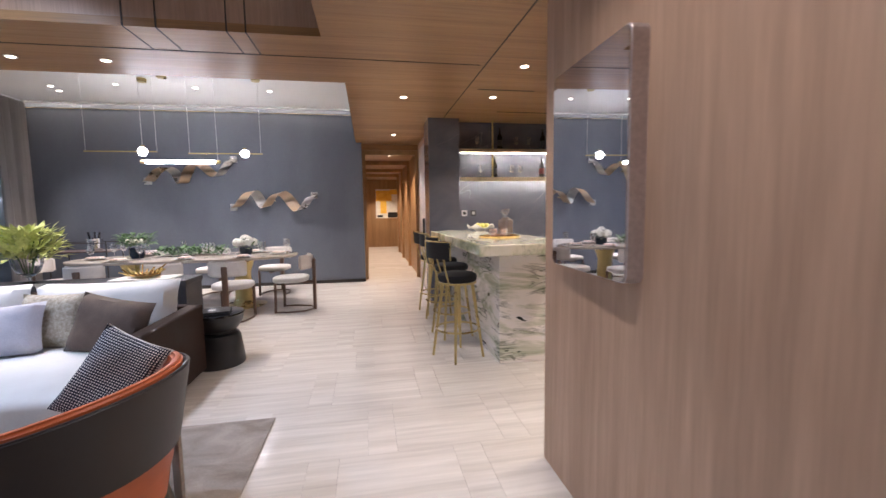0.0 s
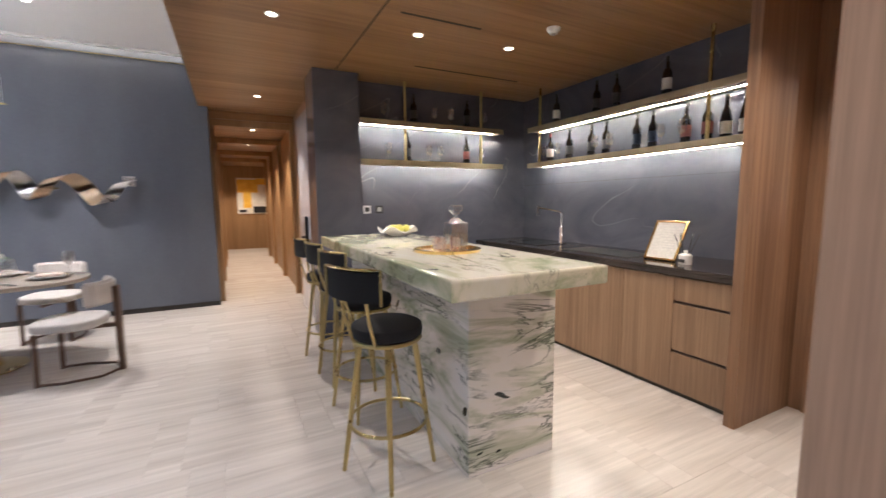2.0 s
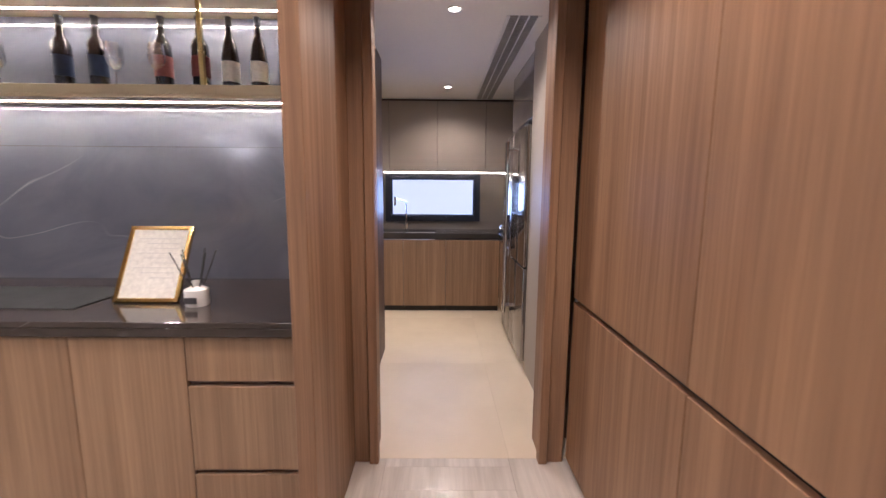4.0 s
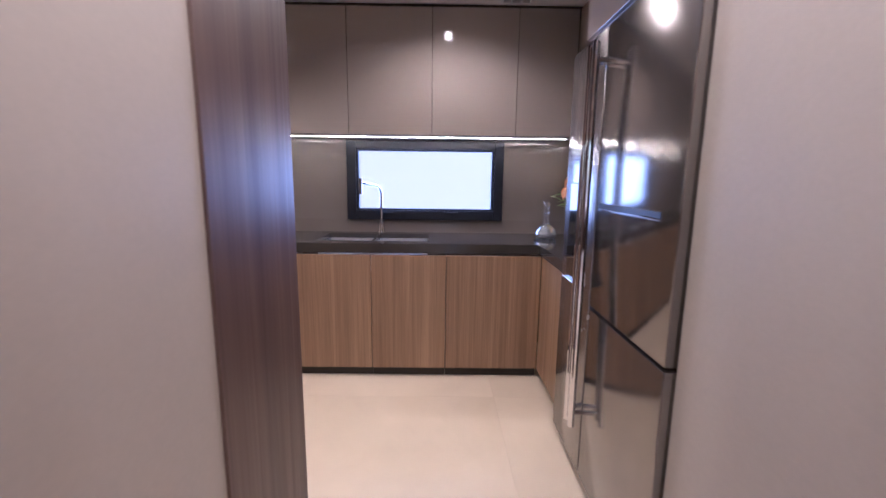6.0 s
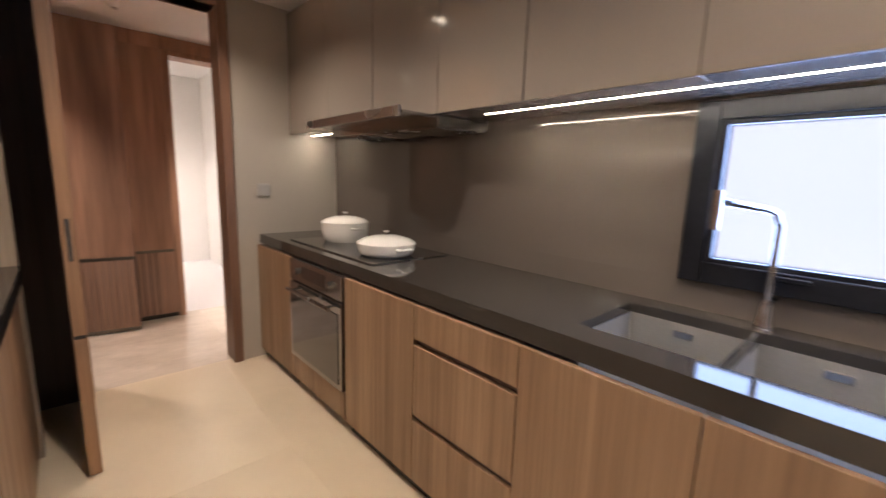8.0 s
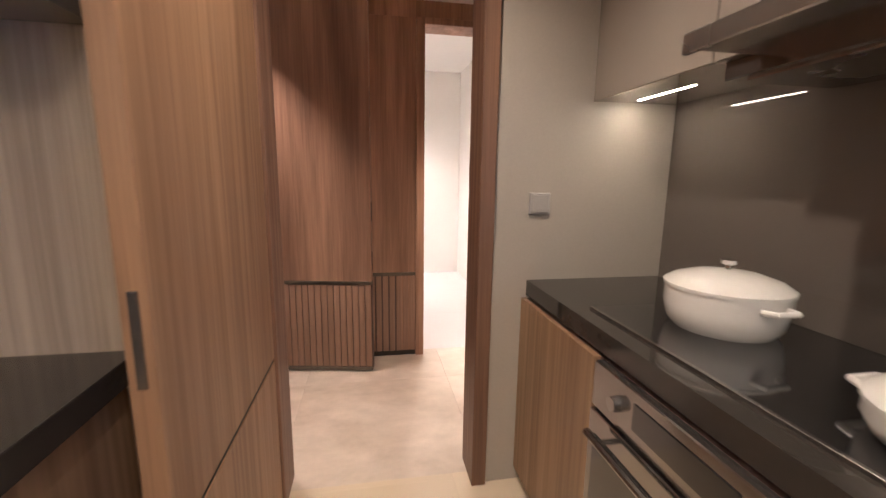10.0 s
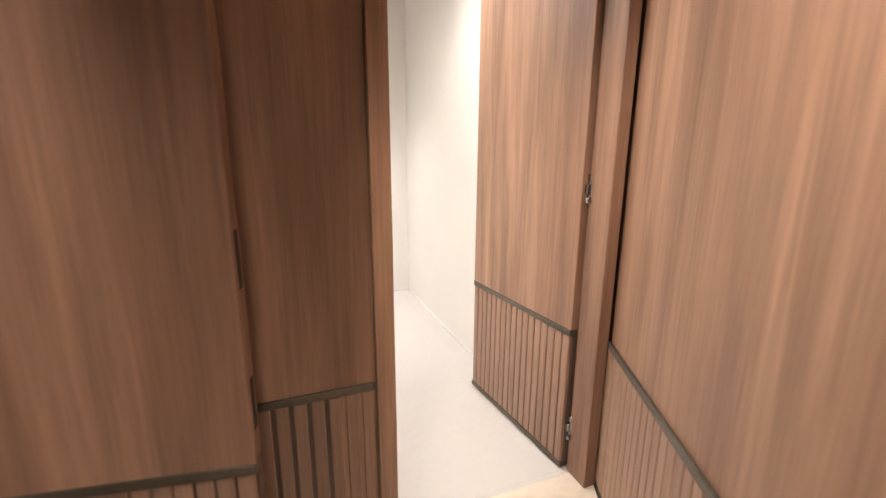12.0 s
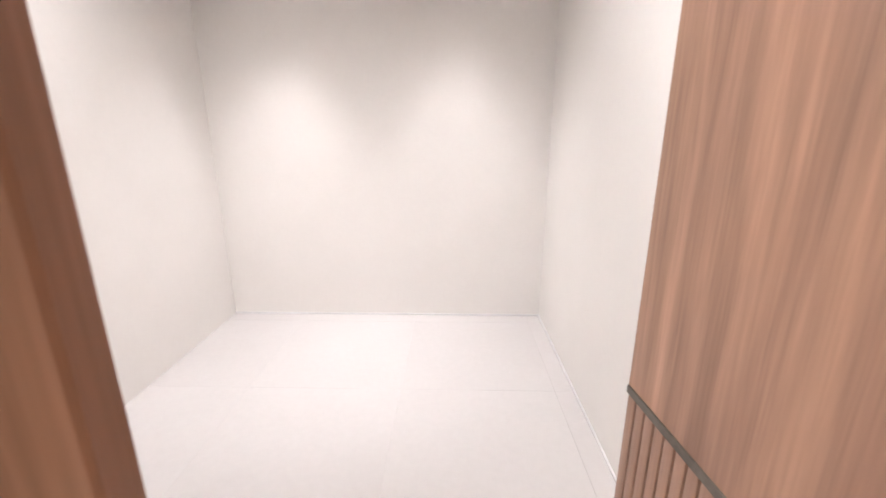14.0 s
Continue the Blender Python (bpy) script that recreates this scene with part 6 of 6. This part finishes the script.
sf = thing("sofa", "deep off-white sofa in a dark brown leather shell", "sofa")
part("arm", slab([(-1.27, 2.76), (-1.16, 2.72), (-1.15, 3.72), (-1.27, 3.72)], 0.03, 0.60, 0.018, 3), LEATHER, sf, "dark leather arm")
part("arm", bx(-4.50, -4.38, 2.72, 3.80, 0.03, 0.60, 0.018, 3), LEATHER, sf, "dark leather arm")
part("back_shell", bx(-4.38, -1.27, 3.66, 3.76, 0.03, 0.60, 0.015, 2), LEATHER, sf)
part("base", bx(-4.38, -1.27, 2.40, 3.70, 0.06, 0.20, 0.015, 2), LEATHER, sf)
for k in range(2):
    part("seat_cushion", bx(-4.37 + 1.55 * k, -2.83 + 1.55 * k, 2.30, 3.42, 0.20, 0.43, 0.045, 4), WHITE_U, sf)
for k in range(3):
    q = cushion(1.02, 0.46, 0.26, 20 + k)
    part("back_cushion", joined(None, q, Matrix.Translation((-3.80 + 1.03 * k, 3.53, 0.625)) @ pose(0, 0, 0, -8, 0, 0)), WHITE_U, sf, smooth=True)
for x, y in ((-1.35, 2.5), (-4.3, 2.5), (-1.35, 3.65), (-4.3, 3.65)):
    part("foot", lathe([(0, 0), (0.025, 0), (0.03, 0.06), (0, 0.06)], (x, y, 0), 12), BLACK_M, sf)


def pillow(label, mat, w, h, d, seed, m):
    ob = solid("cushion", joined(None, cushion(w, h, d, seed), m), mat, label, "cushion", "loose cushions on the sofa", True)
    return ob
pillow("brown velvet cushion leaning on the sofa arm", BROWN_V, 0.54, 0.42, 0.17, 31, Matrix.Translation((-1.54, 3.16, 0.585)) @ pose(0, 0, 0, -20, 9, -14))
pillow("lilac grey velvet cushion on the sofa", LILAC, 0.60, 0.36, 0.16, 32, Matrix.Translation((-2.25, 3.15, 0.59)) @ pose(0, 0, 0, -22, -3, 8))
pillow("sand woven cushion on the sofa", SAND_W, 0.44, 0.40, 0.15, 33, Matrix.Translation((-2.0, 3.33, 0.61)) @ pose(0, 0, 0, -14, 0, -6))
pillow("lilac grey velvet cushion on the sofa", LILAC, 0.46, 0.42, 0.16, 34, Matrix.Translation((-3.0, 3.25, 0.62)) @ pose(0, 0, 0, -14, 0, 0))

sd2 = thing("side_table", "black waisted drum side table beside the sofa", "side table", "", (-1.12, 3.94, 0))
part("drum", lathe([(0, 0), (0.215, 0.0), (0.222, 0.015), (0.212, 0.10), (0.192, 0.25), (0.178, 0.28), (0.13, 0.29), (0.13, 0.305), (0.175, 0.33), (0.215, 0.40), (0.225, 0.455), (0, 0.455)], seg=36), BLACK_M, sd2)
part("top", lathe([(0, 0.455), (0.225, 0.455), (0.23, 0.462), (0.225, 0.475), (0, 0.475)], seg=36), BLACK_G, sd2)
bkk = thing("book", "flat black book with a pale oval on the side table", "book", "", (-1.15, 3.925, 0.475), 12)
part("cover", bx(-0.15, 0.15, -0.105, 0.105, 0, 0.022, 0.002), BLACK_M, bkk)
part("oval", lathe([(0, 0.0225), (0.035, 0.0225), (0.035, 0.0215)], (0.0, 0.0, 0), 20, squash=0.6), LABEL_W, bkk)

CHARCOAL = surface("charcoal_lacquer", (0.03, 0.028, 0.031), (0.042, 0.04, 0.043), 0.4)
cn = thing("console_table", "dark console table behind the sofa", "console table")
part("top", bx(-4.3, -1.45, 4.18, 4.58, 0.69, 0.74, 0.004), CHARCOAL, cn)
for x in (-1.5, -4.25):
    part("side", bx(x - 0.04, x + 0.04, 4.19, 4.57, 0, 0.69, 0.004), CHARCOAL, cn)
part("shelf", bx(-4.2, -1.55, 4.2, 4.56, 0.15, 0.19, 0.003), CHARCOAL, cn)
solid("magazine", bx(-2.15, -1.62, 4.25, 4.53, 0.74, 0.755, 0.002), LABEL_W, "large white magazine on the console", "magazine")
gbw = thing("gold_bowl", "polished gold branch-like bowl on the console", "bowl", "", (-1.90, 4.40, 0.755))
gbm = bmesh.new()
rnd = random.Random(4)
for k in range(22):
    a = k * 0.2856
    r1, h = rnd.uniform(0.14, 0.21), rnd.uniform(0.06, 0.12)
    tube([(0.03 * math.cos(a), 0.03 * math.sin(a), 0.012), (0.11 * math.cos(a + 0.25), 0.11 * math.sin(a + 0.25), 0.03), (r1 * math.cos(a + 0.1), r1 * math.sin(a + 0.1), h)], 0.013, 6, gbm, taper=0.006)
part("branches", gbm, GOLD, gbw)
part("dish", lathe([(0, 0), (0.06, 0), (0.13, 0.03), (0.125, 0.034), (0.055, 0.008), (0, 0.008)], seg=20), GOLD, gbw)
lv = thing("lily_vase", "footed glass vase of pale green lilies", "flower vase", "", (-2.86, 4.38, 0.74))
part("vase", lathe([(0, 0), (0.07, 0.0), (0.07, 0.008), (0.015, 0.02), (0.015, 0.06), (0.08, 0.10), (0.11, 0.18), (0.115, 0.24), (0.11, 0.24), (0.105, 0.18), (0.075, 0.106), (0, 0.07)], seg=24), GLASS, lv)
part("foliage", leaf_spray(420, 0.0, 0.25, 0.22, 0.48, 0.12, 21, lean=0.8), surface("lily_bud", (0.34, 0.40, 0.10), (0.58, 0.60, 0.24), 0.5, 0, (20, 20, 20)), lv, "pale green buds and leaves")
stm = bmesh.new()
for k in range(14):
    a = k * 2.4
    tube([(0.02 * math.cos(a), 0.02 * math.sin(a), 0.09), (0.06 * math.cos(a), 0.06 * math.sin(a), 0.24), (0.15 * math.cos(a), 0.15 * math.sin(a), 0.40)], 0.004, 6, stm)
part("stems", stm, LEAF_G, lv)
bc = thing("bar_cart", "dark metal drinks trolley with bottles by the curtain", "drinks trolley", "", (-4.25, 7.55, 0))
for z in (0.3, 0.78):
    part("shelf", bx(-0.4, 0.4, -0.22, 0.22, z, z + 0.02, 0.002), W_DARK, bc)
for x in (-0.4, 0.4):
    for y in (-0.22, 0.22):
        part("post", tube([(x, y, 0), (x, y, 0.95)], 0.01, 8), BLACK_M, bc)
for y in (-0.22, 0.22):
    part("rail", tube([(-0.4, y, 0.93), (0.4, y, 0.93)], 0.008, 8), BLACK_M, bc)
ib = thing("ice_bucket", "steel ice bucket with bottle necks on the trolley", "ice bucket", "", (-4.1, 7.5, 0.80))
part("bucket", lathe([(0, 0), (0.09, 0), (0.11, 0.20), (0.105, 0.20), (0.085, 0.01), (0, 0.01)], seg=20), CHROME, ib)
for k in range(3):
    part("bottle_neck", tube([(0.04 * math.cos(k * 2), 0.04 * math.sin(k * 2), 0.05), (0.08 * math.cos(k * 2), 0.08 * math.sin(k * 2), 0.30)], 0.014, 10), BOTTLE, ib)

# orange armchair
ORANGE = surface("orange_leather", (0.42, 0.095, 0.022), (0.52, 0.13, 0.035), 0.42, 0, (4, 4, 4), (220, 220, 220), 0.08, 0.1)
SHELL = surface("dark_shell_leather", (0.018, 0.012, 0.009), (0.028, 0.019, 0.014), 0.45, 0, (4, 4, 4), (220, 220, 220), 0.1, 0.1)
TAN = surface("taupe_metal_brace", (0.30, 0.27, 0.22), (0.36, 0.32, 0.27), 0.4, 0.5)
ac = thing("armchair", "orange leather barrel armchair in a dark shell", "armchair", "", (-0.94, 1.72, 0.012), -8)


def barrel(r0, r1, a0, a1, z0, ztop, thick, n=28):
    """A curved band; ztop gives its top for an angle in degrees."""
    b = bmesh.new()
    rows = []
    for k in range(n + 1):
        a = a0 + (a1 - a0) * k / n
        c, s = math.cos(radians(a)), math.sin(radians(a))
        zt = ztop(a)
        zb = z0(a)
        rows.append([b.verts.new((r * c, r * s, z)) for r, z in ((r0, zb), (r1, zt), (r1 - thick, zt), (r0 - thick, zb))])
    for p, q in zip(rows, rows[1:]):
        for k in range(4):
            b.faces.new((p[k], p[(k + 1) % 4], q[(k + 1) % 4], q[k]))
    for p in (rows[0], rows[-1]):
        b.faces.new(p)
    bmesh.ops.recalc_face_normals(b, faces=b.faces[:])
    bmesh.ops.bevel(b, geom=[e for e in b.edges if e.calc_face_angle(0) > 0.9], offset=min(0.014, thick * 0.3), segments=3, affect="EDGES")
    return b
part("outer_shell", barrel(0.395, 0.45, -112, 78, lambda a: 0.40, lambda a: 0.595 + 0.14 * math.cos(radians(a * 0.7)), 0.022), SHELL, ac, "dark curved back shell")
part("inner_pad", barrel(0.36, 0.425, -116, 84, lambda a: 0.30, lambda a: 0.612 + 0.14 * math.cos(radians(a * 0.7)), 0.042), ORANGE, ac, "orange padded inner back")
part("lower_band", barrel(0.33, 0.372, -116, 100, lambda a: 0.16, lambda a: 0.40, 0.03), ORANGE, ac)
part("seat", lathe([(0, 0.24), (0.33, 0.24), (0.35, 0.27), (0.35, 0.38), (0.33, 0.42), (0.25, 0.44), (0, 0.445)], (-0.02, 0, 0), 32), ORANGE, ac)
part("brace", joined(None, bx(0.372, 0.39, -0.07, 0.05, 0.02, 0.50, 0.004), Matrix.Rotation(radians(46), 4, "Z")), TAN, ac, "taupe metal brace")
for a in (46, 134, 226, 314):
    part("leg", tube([(0.30 * math.cos(radians(a)), 0.30 * math.sin(radians(a)), 0.25), (0.36 * math.cos(radians(a)), 0.36 * math.sin(radians(a)), 0.0)], 0.016, 10), TAN, ac)
DOTS_M, dnt, db = nodes_of("navy_dotted_weave")
dco = dnt.nodes.new("ShaderNodeTexCoord").outputs["Object"]
dmp = put(dnt, "Mapping", Vector=dco, Scale=(96, 0, 96))
dvo = put(dnt, "TexVoronoi", Vector=dmp.outputs[0], Scale=1.0, Randomness=0.0)
dnt.links.new(ramp(dnt, dvo.outputs["Distance"], (0.24, (0.72, 0.71, 0.70)), (0.30, (0.010, 0.013, 0.03))), db.inputs["Base Color"])
db.inputs["Roughness"].default_value = 0.85
dot = thing("cushion", "navy cushion with white woven dots on the armchair", "cushion")
part("front_cover", cushion(0.29, 0.38, 0.10, 41), DOTS_M, dot, "navy weave with white dots", True)
part("back_cover", joined(None, cushion(0.295, 0.385, 0.10, 41), Matrix.Translation((0, 0.02, 0))), WHITE_U, dot, "plain off-white back", True)
cx = Vector((0.246, -0.021, -0.128)).normalized()
cz = Vector((0.107, 0.137, 0.33))
cz = (cz - cx * cz.dot(cx)).normalized()
cy = cz.cross(cx)
dot.matrix_basis = Matrix.Translation((-0.84, 1.90, 0.665)) @ Matrix((cx, cy, cz)).transposed().to_4x4()
RUG = surface("taupe_silk_rug", (0.20, 0.165, 0.135), (0.36, 0.31, 0.27), 0.75, 0, (3.5, 5, 3), (140, 140, 140), 0.14, 0.35, sheen=0.1, distort=0.8)
solid("rug", bx(-4.2, -0.385, -0.8, 2.74, 0.0, 0.012, 0.003), RUG, "mottled taupe silk rug under the armchair", "rug")

# ---------------- balcony and distance ----------------
sn = thing("wall_sconce", "black up-and-down sconce on the balcony wall", "sconce", "", (-5.86, 8.1, 1.76))
part("body", bx(-0.05, 0.05, -0.09, 0.0, -0.06, 0.06, 0.004), BLACK_M, sn)
for z in (-0.062, 0.062):
    part("lens", bx(-0.035, 0.035, -0.075, -0.015, z - 0.002, z + 0.002), BULB, sn)
sp = thing("potted_palm", "potted palm with fan leaves on the balcony", "potted plant", "", (-6.2, 7.5, 0))
part("pot", lathe([(0, 0), (0.16, 0), (0.2, 0.35), (0.18, 0.35), (0.15, 0.3), (0, 0.3)], seg=20), BLACK_M, sp)
part("trunk", tube([(0, 0, 0.28), (0.02, 0.01, 0.55), (0, 0, 0.8)], 0.03, 8, taper=0.015), W_LEG, sp)
part("fronds", leaf_spray(120, 0.02, 0.3, 0.5, 1.25, 0.38, 77, lean=0.6), LEAF_G, sp)
bch = thing("balcony_chair", "dark woven lounge chair on the balcony", "lounge chair", "", (-6.35, 5.6, 0))
part("seat", bx(-0.35, 0.35, -0.35, 0.35, 0.28, 0.40, 0.03, 3), BLACK_M, bch)
part("back", barrel(0.40, 0.46, 100, 260, lambda a: 0.3, lambda a: 0.8, 0.05), BLACK_M, bch)
for x in (-0.3, 0.3):
    for y in (-0.3, 0.3):
        part("leg", tube([(x, y, 0.3), (x, y, 0)], 0.015, 8), BLACK_M, bch)
bp = thing("balustrade", "clear glass balcony balustrade", "balustrade")
bg = part("glass", bx(-7.55, -7.535, -4, 8.1, 0.05, 1.05), GLASS, bp)
bg.visible_shadow = False
part("rail", bx(-7.57, -7.515, -4, 8.1, 1.05, 1.09), ALU_D, bp)
part("floor_rail", bx(-7.57, -7.515, -4, 8.1, 0, 0.05), ALU_D, bp)
structure("ground", bx(-3000, -60, -2500, 2500, -90, -80), surface("distant_land", (0.07, 0.10, 0.07), (0.15, 0.16, 0.15), 0.9, 0, (0.02, 0.02, 0.02)), "hazy plain far below the balcony", "ground")
city = bmesh.new()
rnd = random.Random(15)
for k in range(260):
    x, y = -rnd.uniform(160, 900), rnd.uniform(-500, 700)
    w, hgt = rnd.uniform(10, 24), rnd.choice((12, 18, 25, 40, 70))
    bx(x, x + w, y, y + w, -80, -80 + hgt, bm=city)
tagged(mesh_ob("distant_city", city, surface("pale_facades", (0.55, 0.55, 0.55), (0.7, 0.69, 0.67), 0.8, 0, (0.05, 0.05, 0.2)), False), "pale distant city blocks below the balcony", "city", "", "stuff")
hill = bmesh.new()
hv = []
for k in range(61):
    y = -2400 + 80 * k
    z = -30 + 90 * (0.5 + 0.5 * noise.noise(Vector((k * 0.16, 3, 0)))) + 25 * noise.noise(Vector((k * 0.6, 9, 0)))
    hv.append((hill.verts.new((-2200, y, -85)), hill.verts.new((-2300, y, z)), hill.verts.new((-2500, y, -85))))
for p, q in zip(hv, hv[1:]):
    hill.faces.new((p[0], q[0], q[1], p[1]))
    hill.faces.new((p[1], q[1], q[2], p[2]))
structure("backdrop_hills", hill, surface("blue_haze_hills", (0.16, 0.20, 0.28), (0.2, 0.24, 0.32), 0.95, 0, (0.004, 0.004, 0.004)), "blue hazy hills on the horizon", "backdrop")

# ---------------- living room floor, piece by piece ----------------
flr = thing("floor", "cream travertine floor of squares and narrow strips", "floor")
flr["kind"] = "structure"
offs = (0.22, -0.20, 0.11, -0.10)
far = bmesh.new()
shared = {}
for k in range(-10, 22):
    y0 = 2.205 + 0.635 * k
    o = offs[k % 4]
    for j in range(-11, 7):
        for a, w in ((0.0, 0.165), (0.165, 0.637)):
            x = o + 0.802 * j + a
            x0, x1, ya, yb = x + 0.0005, x + w - 0.0005, y0 + 0.0005, y0 + 0.635 - 0.0005
            x1, yb = min(x1, 3.659), min(yb, 16.0)
            if x1 - x0 < 0.01 or x0 < -8.6 or yb < -4 or (x0 > 1.3 and y0 > 6.2 and y0 < 14) or (x0 > 1.2 and y0 < 1.2):
                continue
            if -1.5 < x < 3.65 and 1.4 < y0 < 8.2:
                key = (round(x1 - x0, 3), round(yb - ya, 3))
                if key not in shared:
                    t = bx(0, x1 - x0, 0, yb - ya, -0.012, 0)
                    shared[key] = mesh_ob("tile", t, FLOOR_L, False)
                    ob = shared[key]
                else:
                    ob = new("tile", shared[key].data)
                ob.location = (x0, ya, 0)
                ob.parent = flr
            else:
                vs = [far.verts.new(p) for p in ((x0, ya, 0), (x1, ya, 0), (x1, yb, 0), (x0, yb, 0))]
                far.faces.new(vs)
rest = part("tiles_far", far, FLOOR_L, flr, smooth=False)
rest["kind"] = "stuff"
